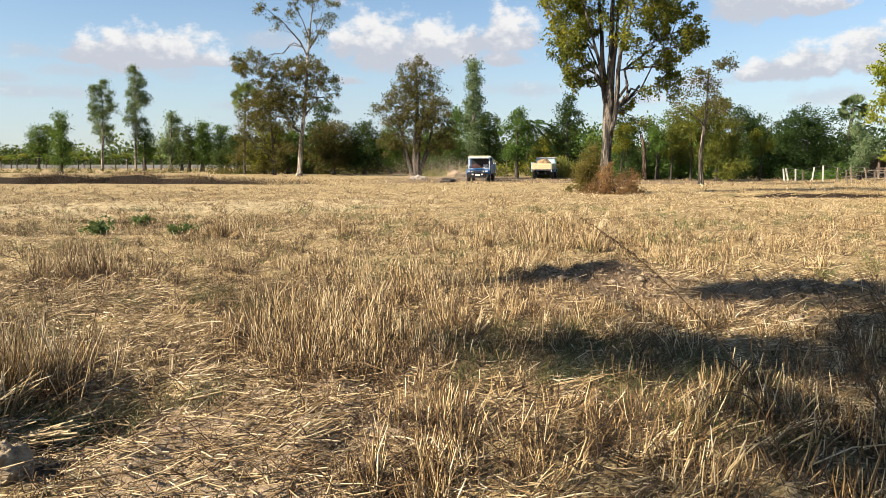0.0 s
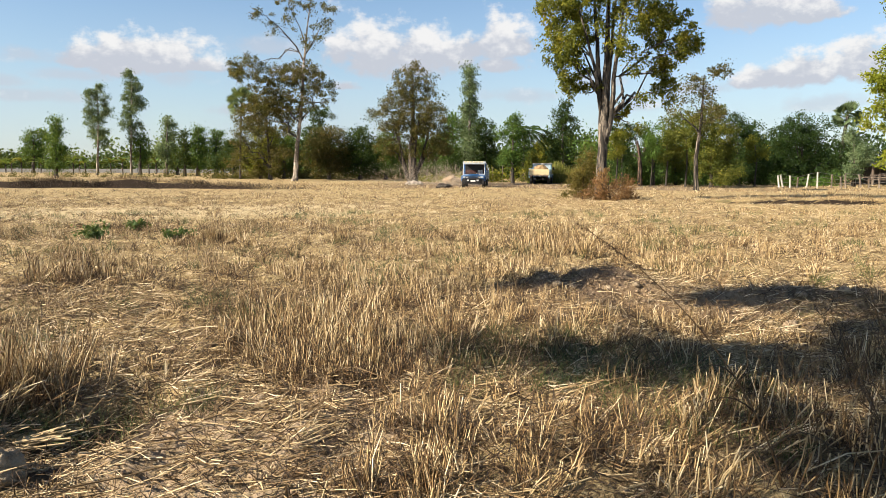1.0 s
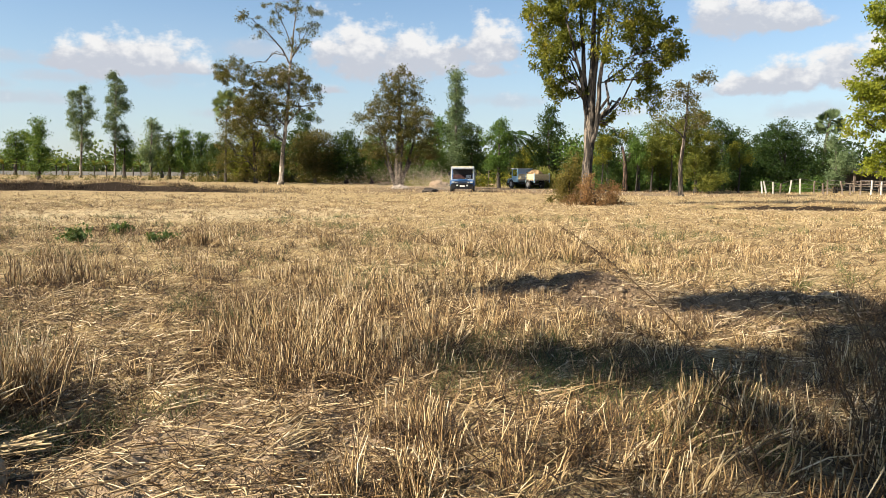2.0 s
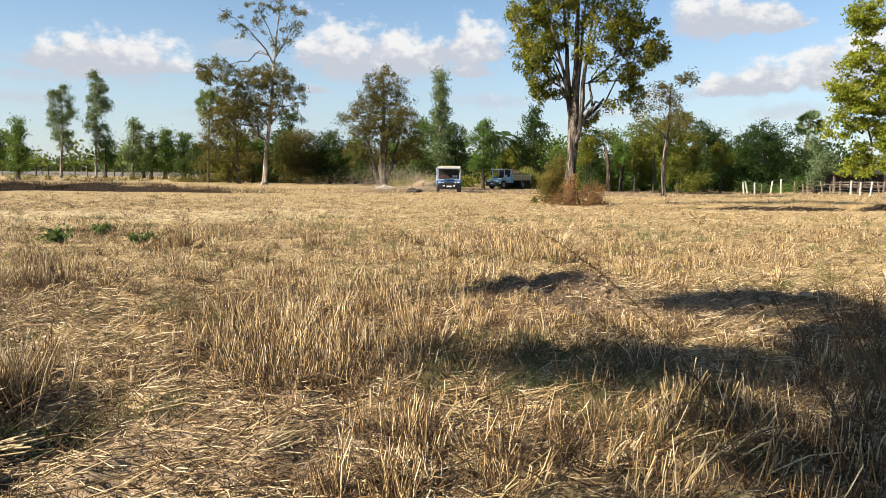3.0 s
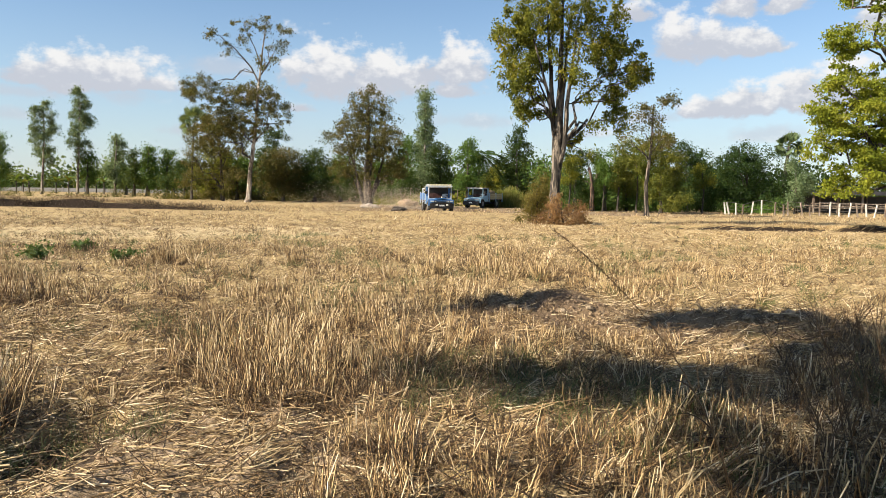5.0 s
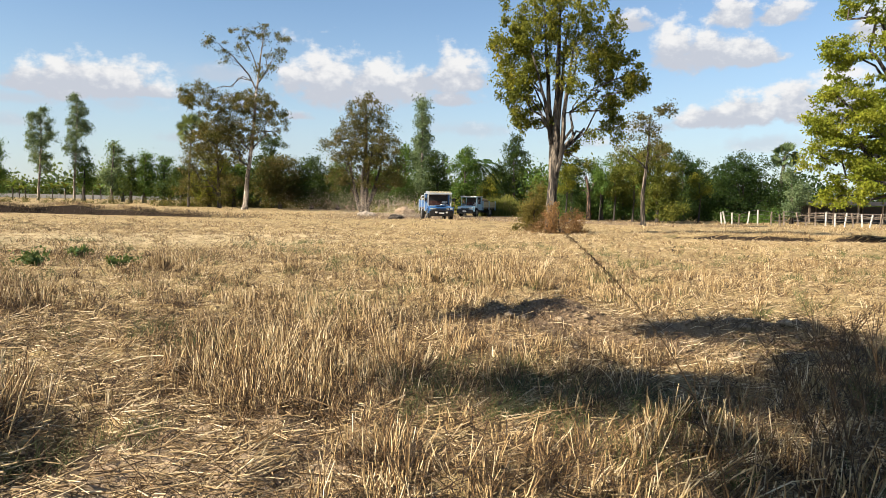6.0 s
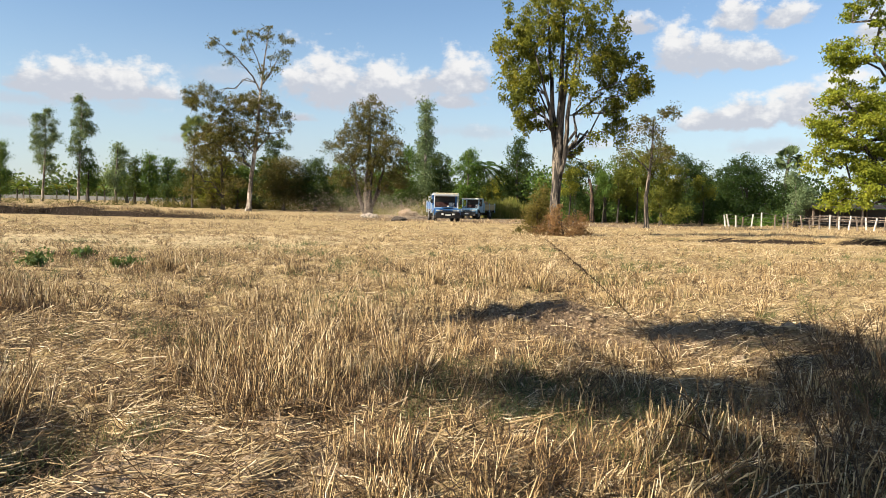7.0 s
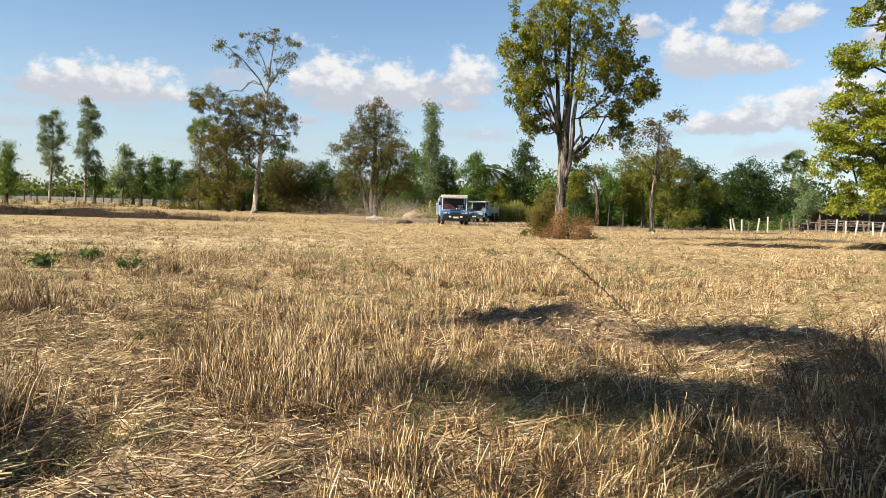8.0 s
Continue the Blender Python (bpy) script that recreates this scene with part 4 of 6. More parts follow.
tree("bush", 7.81, 33.50, "rusty dry scrub round the tall tree",
     [(0.00, 0, 0.00, 0.040), (-0.11, 0, 0.49, 0.030), (-0.13, 0, 1.13, 0.020)],
     [(-0.38, 0.04, 0.88, 0.39, 0.67, 0.67, 0.8),
      (0.47, -0.28, 0.75, 0.62, 0.62, 0.41, 0.5),
      (-0.79, 0.16, 0.24, 0.67, 0.67, 0.31, 0.8),
      (0.59, -0.15, 0.16, 0.67, 0.67, 0.23, 0.8),
      (0.88, 0.34, 0.62, 0.31, 0.51, 0.51, 0.4),
      (0.02, -0.24, 0.42, 0.77, 0.77, 0.36, 0.5)],
     BARK_DARK, L_RUST, 0.07, 8000, 48, spread=0.3, category='bush')
tree("tree", 17.66, 57.50, "slender sapling with a bare dark stem at the wood edge",
     [(0.00, 0, 0.00, 0.070), (0.09, 0, 1.89, 0.056), (-0.05, 0, 3.46, 0.030)],
     [(-0.10, -0.57, 3.68, 0.48, 0.53, 0.53, 0.8),
      (0.27, -0.11, 2.90, 0.40, 0.48, 0.48, 0.6),
      (-0.41, -0.51, 2.56, 0.40, 0.40, 0.40, 0.5)],
     BARK_DARK, L_BAMBOO, 0.13, 2600, 49, spread=0.45)
tree("tree", 16.47, 57.50, "slender sapling with a bare dark stem at the wood edge",
     [(0.00, 0, 0.00, 0.060), (0.10, 0, 1.78, 0.048), (-0.04, 0, 3.25, 0.030)],
     [(-0.09, -0.00, 3.46, 0.48, 0.53, 0.53, 0.8),
      (0.29, -0.31, 2.69, 0.40, 0.48, 0.48, 0.6),
      (-0.40, 0.18, 2.34, 0.40, 0.40, 0.40, 0.5)],
     BARK_DARK, L_GREEN, 0.13, 2600, 50, spread=0.45)
tree("tree", 13.76, 57.50, "slender sapling with a bare dark stem at the wood edge",
     [(0.00, 0, 0.00, 0.060), (0.10, 0, 1.89, 0.048), (-0.03, 0, 3.46, 0.030)],
     [(-0.08, -0.34, 3.68, 0.48, 0.53, 0.53, 0.8),
      (0.29, 0.00, 2.90, 0.40, 0.48, 0.48, 0.6),
      (-0.40, -0.45, 2.56, 0.40, 0.40, 0.40, 0.5)],
     BARK_DARK, L_OLIVE, 0.13, 2600, 51, spread=0.45)
tree("tree", 19.19, 57.50, "slender sapling with yellowing leaves at the wood edge",
     [(0.00, 0, 0.00, 0.070), (0.08, 0, 2.10, 0.056), (-0.08, 0, 3.89, 0.030)],
     [(-0.13, 0.63, 4.11, 0.48, 0.53, 0.53, 0.8),
      (0.25, -0.59, 3.33, 0.40, 0.48, 0.48, 0.6),
      (-0.43, 0.30, 2.99, 0.40, 0.40, 0.40, 0.5)],
     BARK_DARK, L_BAMBOO, 0.13, 2600, 52, spread=0.45)
tree("tree", 22.25, 57.50, "young tree with drooping yellowish leaves",
     [(0.00, 0, 0.00, 0.060), (0.10, 0, 1.56, 0.048), (-0.05, 0, 2.82, 0.030)],
     [(-0.10, 0.15, 3.03, 0.48, 0.53, 0.53, 0.8),
      (0.29, 0.52, 2.25, 0.40, 0.48, 0.48, 0.6),
      (-0.40, -0.06, 1.91, 0.40, 0.40, 0.40, 0.5)],
     BARK_DARK, L_BAMBOO, 0.13, 2600, 53, spread=0.45)
tree("tree", 24.58, 57.50, "slender sapling before the shaded gap",
     [(0.00, 0, 0.00, 0.060), (0.08, 0, 1.78, 0.048), (-0.08, 0, 3.25, 0.030)],
     [(-0.13, 0.55, 3.46, 0.48, 0.53, 0.53, 0.8),
      (0.26, -0.48, 2.69, 0.40, 0.48, 0.48, 0.6),
      (-0.42, 0.07, 2.34, 0.40, 0.40, 0.40, 0.5)],
     BARK_DARK, L_OLIVE, 0.13, 2600, 54, spread=0.45)
tree("dead_trunk", 16.14, 59.50, "broken reddish-brown dead trunk with stubs of branches",
     [(0.00, 0, 0.00, 0.200), (0.02, 0, 1.52, 0.170), (-0.11, 0, 2.86, 0.120), (-0.27, 0, 3.62, 0.050)],
     [(0.37, -0.56, 3.26, 0.18, 0.23, 0.23, 0.3),
      (-0.51, 0.62, 2.55, 0.14, 0.18, 0.18, 0.3)],
     BARK_RED, L_BROWN, 0.12, 60, 55, spread=0.2, twigs=False, stems=[[(0.1, 0, 2.2, 0.12), (0.5, 0, 3.3, 0.09), (0.7, 0, 4.3, 0.03)], [(0, 0, 2.6, 0.09), (-0.35, 0, 3.4, 0.06), (-0.4, 0.1, 4.0, 0.02)]])

# a tree beside the camera, out of view, whose crown shades the ground in front
tree("tree", -9.68, -3.20, "leafy shade tree standing beside the field", [(0, 0, 0, .24), (0.1, 0.3, 4, .19), (0, 1.2, 6.4, .13), (0, 2.0, 8.3, .06)],
     [(-0.95, 7.72, 8.5, 0.95, 0.42, 0.3, 1.0),
      (1.48, 6.62, 8.5, 1.10, 0.50, 0.3, 0.8),
      (-0.72, 4.22, 8.5, 0.95, 0.45, 0.3, 0.50),
      (0.78, 4.32, 8.5, 1.10, 0.55, 0.3, 0.70),
      (3.38, 4.92, 8.5, 1.80, 1.60, 0.3, 0.55),
      (-0.50, 2.15, 8.5, 1.00, 0.45, 0.3, 0.14),
      (0.50, 2.75, 8.5, 1.50, 0.80, 0.3, 0.22),
      (-1.70, 4.40, 8.5, 0.90, 0.50, 0.3, 0.15),
      (1.70, 3.60, 8.5, 0.90, 0.60, 0.3, 0.45),
      (1.78, 5.32, 8.5, 0.60, 0.40, 0.3, 0.6)],
     BARK, L_GREEN, .16, 13800, 77, spread=.36, stems=[[(0, 2.0, 8.3, 0.06), (-0.3, 4.9, 8.4, 0.045), (-0.8, 7.5, 8.5, 0.02)], [(0, 2.0, 8.3, 0.05), (1.2, 4.2, 8.4, 0.04), (2.8, 5.0, 8.5, 0.02)]])


# ---- stubble and straw ----
def stalks(base, tip, r0, r1, bend=None):
    """Three-sided straws from base to tip, with a bent middle."""
    n = len(base)
    mid = (base + tip) / 2 + (0 if bend is None else bend)
    d = unit(tip - base)
    s = unit(np.cross(d, np.array([0.31, 0.77, 0.12])))
    u = np.cross(d, s)
    rings = []
    for p, r in ((base, r0), (mid, (r0 + r1) / 2), (tip, r1)):
        for a in (0.0, 2.094, 4.189):
            rings.append(p + np.reshape(r, (-1, 1)) * (math.cos(a) * s + math.sin(a) * u))
    v = np.stack(rings, 1).reshape(-1, 3)
    q = []
    for k in (0, 3):
        for a in range(3):
            b = (a + 1) % 3
            q.append((k + a, k + b, k + 3 + b, k + 3 + a))
    f = (np.arange(n)[:, None, None] * 9 + np.array(q)[None]).reshape(-1, 4)
    return v, f


def heights(xy):
    return np.array([height(x, y) for x, y in xy])


def rough(xy, scale, seed):
    return np.array([noise.noise((x * scale, y * scale, seed)) for x, y in xy])


def spot(xy, x, y, rx, ry):
    return np.exp(-((xy[:, 0] - x) / rx) ** 2 - ((xy[:, 1] - y) / ry) ** 2)


def scatter(rng, y0, y1, density, margin=1.08):
    """Points evenly over the field's wedge between two distances."""
    wide = 0.66 * margin
    n = int(density * wide * (y1 * y1 - y0 * y0))
    y = np.sqrt(rng.uniform(y0 * y0, y1 * y1, n))
    x = rng.uniform(-wide, wide, n) * y + 0.05 * y
    return np.stack([x, y], 1)


def standing(xy):
    """How much of the stubble still stands (0 to 1) at each place."""
    d = 0.30 + 0.75 * rough(xy, 0.75, 11.0) + 0.35 * rough(xy, 0.2, 5.0) + 0.8 * rough(xy, 2.3, 17.0)
    d += 0.7 * spot(xy, -2.9, 5.0, 0.65, 0.7) + 0.8 * spot(xy, -0.8, 5.6, 0.9, 1.0) + 0.25 * spot(xy, 1.0, 3.8, 1.6, 0.6) + 0.40 * spot(xy, -0.3, 8.8, 2.6, 2.6) + 0.4 * spot(xy, -1.5, 7.2, 1.0, 0.8)
    d -= 1.6 * spot(xy, -1.4, 4.1, 0.85, 1.1) + 0.9 * spot(xy, -0.7, 3.5, 0.7, 0.5) + 1.2 * spot(xy, 1.8, 8.7, 1.1, 0.7) + 1.2 * spot(xy, 3.9, 7.7, 1.3, 0.7)
    d -= 0.9 * spot(xy, -3.0, 7.0, 0.8, 1.3)
    x, y = xy[:, 0], xy[:, 1]
    d -= 2.5 * (x > 11) * np.exp(-((y - 30.3) / 1.7) ** 2) + 2.5 * (x < -9) * np.exp(-((y - 48.6) / 2.4) ** 2)
    return np.clip(d, 0, 1)


# thick tufts left standing: x, y, half widths, number of plants, height
# the tuft at (-2.85, 3.90) is added out of view for its shadow
TUFTS = [(-2.75, 4.65, 0.28, 0.28, 85, 0.44), (-3.35, 4.9, 0.35, 0.35, 22, 0.34), (-2.85, 3.90, 0.26, 0.40, 90, 0.46), (-0.62, 5.15, 0.40, 0.32, 70, 0.25), (-0.8, 5.8, 0.6, 0.5, 70, 0.29), (0.02, 3.85, 0.36, 0.28, 20, 0.23),
         (0.75, 3.75, 0.40, 0.25, 16, 0.22), (1.45, 4.1, 0.5, 0.3, 13, 0.24), (2.1, 4.2, 0.4, 0.3, 9, 0.25), (-0.15, 3.3, 0.3, 0.15, 16, 0.24), (-4.6, 9.2, 0.5, 0.4, 40, 0.36), (0.75, 13.2, 0.14, 0.2, 12, 0.42),
         (1.9, 12.6, 0.2, 0.2, 14, 0.42), (2.5, 12.3, 0.15, 0.15, 10, 0.40), (1.55, 12.9, 0.1, 0.1, 6, 0.4), (-4.2, 14.5, 0.5, 0.2, 22, 0.36), (-2.0, 14.8, 0.2, 0.15, 12, 0.36), (2.6, 16.0, 0.22, 0.18, 16, 0.36)]


def straws(base, tip, r):
    """Plain straight straws, three-sided."""
    n = len(base)
    d = unit(tip - base)
    s = unit(np.cross(d, np.array([0.31, 0.77, 0.12])))
    u = np.cross(d, s)
    v = np.stack([p + np.reshape(r, (-1, 1)) * (math.cos(a) * s + math.sin(a) * u) for p in (base, tip) for a in (0.0, 2.094, 4.189)], 1).reshape(-1, 3)
    q = np.array([(0, 1, 4, 3), (1, 2, 5, 4), (2, 0, 3, 5)])
    return v, (np.arange(n)[:, None, None] * 6 + q[None]).reshape(-1, 4)


def stuff(name, bits, mat, label, category):
    v, f = join(bits)
    tagged(new(name, mesh_from(name, v, f, mat)), label, category, kind="stuff")


def bare(xy):
    """Where the soil heaps and the cut bank keep straw away."""
    return np.clip(spot(xy, 1.8, 8.7, 1.0, 0.6) + spot(xy, 3.9, 7.7, 1.3, 0.6) + 1.1 * (xy[:, 0] > 11) * np.exp(-((xy[:, 1] - 31.0) / 0.9) ** 2) + 0.85 * spot(xy, -1.92, 4.0, 0.30, 0.72), 0, 1)


def build_stubble():
    """Rice hills: each a fan of cut stalks round one root, some trodden flat."""
    rng = np.random.default_rng(5)
    bits, hills = [], []

    def plants(c, per, r, wide, tall, trodden=0.22):
        n = len(c)
        own = np.repeat(np.arange(n), rng.integers(max(2, per // 2), per + per // 2 + 1, n))
        k = len(own)
        off = rng.normal(0, wide, (k, 2))
        xy = c[own] + off
        h = tall[own] * np.clip(rng.normal(0.88, 0.22, k), 0.15, 1.25)
        flow = 6.0 * rough(c, 0.5, 31.0)
        down = (rng.uniform(size=n) < trodden) * rng.uniform(0.6, 2.6, n)
        lean = rng.normal(0, 0.13, (n, 2)) + np.column_stack([np.cos(flow), np.sin(flow)]) * down[:, None]
        lean = lean[own] + off * 2.2 + rng.normal(0, 0.17, (k, 2))
        snapped = rng.uniform(size=k) < 0.12
        lean[snapped] += rng.normal(0, 1.3, (int(snapped.sum()), 2))
        rise = 1 / np.sqrt(1 + (lean ** 2).sum(1))
        base = np.column_stack([xy, heights(c)[own] - 0.02])
        tip = base + np.column_stack([lean, np.ones(k)]) * (h * rise)[:, None]
        bend = rng.normal(0, 0.06, (k, 3)) * h[:, None]
        bits.append(stalks(base, tip, r * rng.uniform(0.6, 1.5, k), r * 0.8 * rng.uniform(0.6, 1.3, k), bend))
        hills.append(c)

    for y0, y1, dens, per, r in ((2.9, 9.0, 36, 11, 0.0041), (9.0, 18.0, 22, 12, 0.0044), (18.0, 34.0, 10.0, 9, 0.0072), (34.0, 64.0, 4.0, 6, 0.012), (64.0, 95.0, 1.0, 5, 0.02)):
        c = scatter(rng, y0, y1, dens)
        st = standing(c)
        c = c[rng.uniform(size=len(c)) < (0.05 + 0.95 * st if y0 < 18 else st)]
        st = standing(c)
        plants(c, per, r, (0.045 if y0 < 9 else 0.05) if y0 < 18 else 0.12, (0.09 + 0.19 * st if y0 < 9 else 0.10 + 0.15 * st) * (1 if y0 < 18 else 0.7) * rng.uniform(0.6, 1.25, len(c)))
    around = np.column_stack([rng.uniform(-7, 7, 900), rng.uniform(-5, 2.9, 900)])   # the field goes on behind the camera
    around = around[np.hypot(*around.T) > 0.7]
    plants(around, 8, 0.004, 0.04, 0.08 + 0.10 * standing(around))
    for x, y, rx, ry, n, h in TUFTS:
        c = np.column_stack([x + rng.normal(0, rx * 0.6, n), y + rng.normal(0, ry * 0.6, n)])
        plants(c, 11, 0.0038 if y < 9 else 0.006, 0.040, h * rng.uniform(0.5, 1.15, n), 0.14)
    stuff("rice_stubble", bits, STRAW, "cut golden rice stubble standing in tufts", "stubble")

    # straw lying on the ground, matted in drifts
    bits = []
    for y0, y1, dens, r, ln in ((2.9, 9.0, 620, 0.0030, 0.15), (9.0, 18.0, 220, 0.0031, 0.12), (18.0, 36.0, 110, 0.0042, 0.13)):
        xy = scatter(rng, y0, y1, dens)
        drift = np.clip(0.55 + 1.1 * rough(xy, 1.7, 41.0) + 0.5 * rough(xy, 5.0, 43.0), 0.08, 1)
        xy = xy[rng.uniform(size=len(xy)) < drift * (0.22 + 0.78 * (1 - standing(xy))) * (1 - 0.85 * bare(xy))]
        k = len(xy)
        a = 0.2 + 2.2 * rough(xy, 0.8, 45.0) + rng.normal(0, 0.75, k)
        L = ln * rng.uniform(0.25, 1.6, k)
        base = np.column_stack([xy, heights(xy) + rng.uniform(0.0, 0.045, k)])
        tip = base + np.column_stack([np.cos(a) * L, np.sin(a) * L, rng.normal(0.03, 0.2, k) * L])
        bits.append(straws(base, tip, r * rng.uniform(0.6, 1.3, k)))
    # long bent straws on top
    xy = scatter(rng, 2.9, 10.0, 12)
    xy = xy[rng.uniform(size=len(xy)) < (0.35 + 0.65 * (1 - standing(xy))) * (1 - 0.8 * bare(xy))]
    k = len(xy)
    a, L = rng.normal(0.1, 0.7, k), rng.uniform(0.18, 0.5, k)
    base = np.column_stack([xy, heights(xy) + rng.uniform(0.02, 0.06, k)])
    tip = base + np.column_stack([np.cos(a) * L, np.sin(a) * L, rng.normal(0.02, 0.10, k) * L])
    bits.append(stalks(base, tip, rng.uniform(0.003, 0.0055, k), rng.uniform(0.002, 0.004, k), rng.normal(0, 0.07, (k, 3)) * L[:, None]))
    stuff("loose_straw", bits, LITTER, "pale cut straw lying scattered over the field", "straw")

    # short chips of straw
    bits = []
    for y0, y1, dens in ((2.9, 5.5, 950), (5.5, 9.0, 450)):
        xy = scatter(rng, y0, y1, dens)
        drift = np.clip(0.6 + 1.3 * rough(xy, 2.4, 51.0), 0.15, 1)
        xy = xy[rng.uniform(size=len(xy)) < drift * (0.3 + 0.7 * (1 - standing(xy))) * (1 - 0.8 * bare(xy))]
        k = len(xy)
        a, L = rng.uniform(0, 6.28, k), rng.uniform(0.02, 0.10, k)
        base = np.column_stack([xy, heights(xy) + rng.uniform(0.002, 0.03, k)])
        tip = base + np.column_stack([np.cos(a) * L, np.sin(a) * L, rng.normal(0, 0.25, k) * L])
        bits.append(straws(base, tip, 0.0034 * rng.uniform(0.5, 1.5, k)))
    stuff("straw_chips", bits, LITTER, "short pale chips of chopped straw on the soil", "straw")

    # withered leaves and sheaths, curled round the hills
    bits = []
    c = np.concatenate(hills)
    for y0, y1, per, r in ((2.9, 6.0, 19, 0.0030), (6.0, 9.0, 14, 0.0032), (9.0, 20.0, 7, 0.0052), (20.0, 34.0, 2, 0.008), (34.0, 60.0, 1, 0.012)):
        cc = c[(c[:, 1] > y0) & (c[:, 1] < y1)]
        xy = np.repeat(cc, per, 0)
        xy = xy + rng.normal(0, 0.075, xy.shape)
        xy = np.concatenate([xy, scatter(rng, y0, y1, 150 if y0 < 9 else 12 if y0 < 20 else 1)])
        k = len(xy)
        h = rng.uniform(0.04, 0.22, k)
        base = np.column_stack([xy, heights(xy) - 0.01])
        tip = base + np.column_stack([rng.normal(0, 0.8, (k, 2)) * h[:, None], h * rng.uniform(0.2, 1.0, k)])
        bits.append(stalks(base, tip, r * np.ones(k), r * 0.4 * np.ones(k), rng.normal(0, 0.25, (k, 3)) * h[:, None] + np.array([0, 0, 0.02])))
    stuff("withered_leaves", bits, DRYGRASS, "withered brown rice leaves tangled between the stubble", "dead leaves")

    # green blades between
    bits = []
    for y0, y1, dens, r in ((2.9, 9.0, 64, 0.0024), (9.0, 24.0, 14, 0.004)):
        c = scatter(rng, y0, y1, dens)
        g = rough(c, 0.6, 21.0) + 0.6 * rough(c, 2.2, 3.0) + 0.5 * spot(c, 1.8, 5.3, 1.8, 0.9) + 0.35 * spot(c, 1.9, 4.0, 1.2, 0.7) + 0.1 * spot(c, -1.6, 5.0, 0.8, 0.4) - 0.8 * spot(c, -1.0, 3.8, 0.9, 0.8) + 1.1 * spot(c, -2.3, 4.12, 0.30, 0.22) + 0.7 * spot(c, 1.2, 13.2, 1.2, 0.9) + 0.5 * spot(c, 4.0, 13.2, 1.0, 0.5)
        g -= 1.0 * np.clip(spot(c, 1.8, 8.7, 1.2, 0.8) + spot(c, 3.9, 7.7, 1.6, 0.8), 0, 1)
        c = c[g > 0.30]
        own = np.repeat(np.arange(len(c)), 9)
        k = len(own)
        xy = c[own] + rng.normal(0, 0.05, (k, 2))
        h = rng.uniform(0.04, 0.2, k)
        base = np.column_stack([xy, heights(c)[own] - 0.01])
        tip = base + np.column_stack([rng.normal(0, 0.5, (k, 2)) * h[:, None], h])
        bits.append(stalks(base, tip, r * np.ones(k), r * 0.3 * np.ones(k), rng.normal(0, 0.1, (k, 3)) * h[:, None]))
    stuff("green_grass", bits, GRASS, "short fresh green grass growing between the stubble", "grass")


build_stubble()


# ---- far woods, thicket, hedge ----
def thicket(name, label, x0, x1, y0, y1, low, high, count, size, leaf, seed, scale=0.12, clump=1.2):
    """An uneven mass of foliage that nobody could count, standing on the ground."""
    rng = np.random.default_rng(seed)
    ncl = count // 40
    cx, cy = rng.uniform(x0, x1, ncl), rng.uniform(y0, y1, ncl)
    top = np.array([low + (high - low) * min(1.0, max(0.0, 0.5 + 1.1 * noise.noise((x * scale, seed * 1.7, 0.5)))) for x in cx])
    c = np.column_stack([cx, cy, top * rng.uniform(0.02, 1.0, ncl) ** 0.8])
    own = rng.integers(0, ncl, count)
    p = c[own] + np.clip(rng.normal(0, 0.5, (count, 3)), -1.1, 1.1) * clump
    p[:, 2] = np.maximum(p[:, 2], 0.05)
    v, f = leaves(p, size, rng, 0.2)
    tagged(new(name, mesh_from(name, v, f, leaf)), label, "woods", kind="stuff")


thicket("far_woods", "hazy line of distant trees beyond the fields", -190, 210, 190, 230, 3.5, 8.0, 26000, 1.1, L_GUM, 3, 0.05, 2.6)
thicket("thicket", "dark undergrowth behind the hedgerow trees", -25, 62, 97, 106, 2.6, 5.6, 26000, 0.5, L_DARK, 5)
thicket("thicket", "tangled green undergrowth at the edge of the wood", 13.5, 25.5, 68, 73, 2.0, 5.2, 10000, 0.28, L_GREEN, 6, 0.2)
# dark foliage put in for the black shade of the gap
thicket("thicket", "dark bushes added for the deep shade in a gap of the wood", 25.4, 28.6, 63.5, 66.5, 2.2, 3.8, 5600, 0.2, L_DARK, 16, 0.3, 0.5)
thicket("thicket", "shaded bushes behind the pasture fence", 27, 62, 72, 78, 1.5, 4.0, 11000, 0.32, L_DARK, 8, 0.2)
thicket("far_woods", "dark green trees and gardens behind the far wall", -105, -20, 156, 172, 2.0, 5.2, 16000, 0.6, L_DARK, 14, 0.1, 1.5)
thicket("low_scrub", "dry olive scrub along the far field edge", -62, -14, 92, 96, 0.15, 0.8, 9000, 0.13, L_BROWN, 9, 0.3, 0.4)


def cane_hedge():
    rng = np.random.default_rng(31)
    n = 2600
    x, y = rng.uniform(8.2, 17.5, n), rng.uniform(66.5, 69, n)
    h = rng.uniform(0.5, 1.0, n) * np.array([1.7 + 1.5 * noise.noise((a * 0.7, 2.0, 0.0)) for a in x])
    base = np.column_stack([x, y, np.zeros(n)])
    tip = base + np.column_stack([rng.normal(0, 0.18, (n, 2)) * h[:, None], h])
    v, f = stalks(base, tip, 0.03 * np.ones(n), 0.012 * np.ones(n), rng.normal(0, 0.08, (n, 3)) * h[:, None])
    tagged(new("cane_hedge", mesh_from("cane_hedge", v, f, L_CANE)), "tall green cane growing in a dense row", "hedge", kind="stuff")


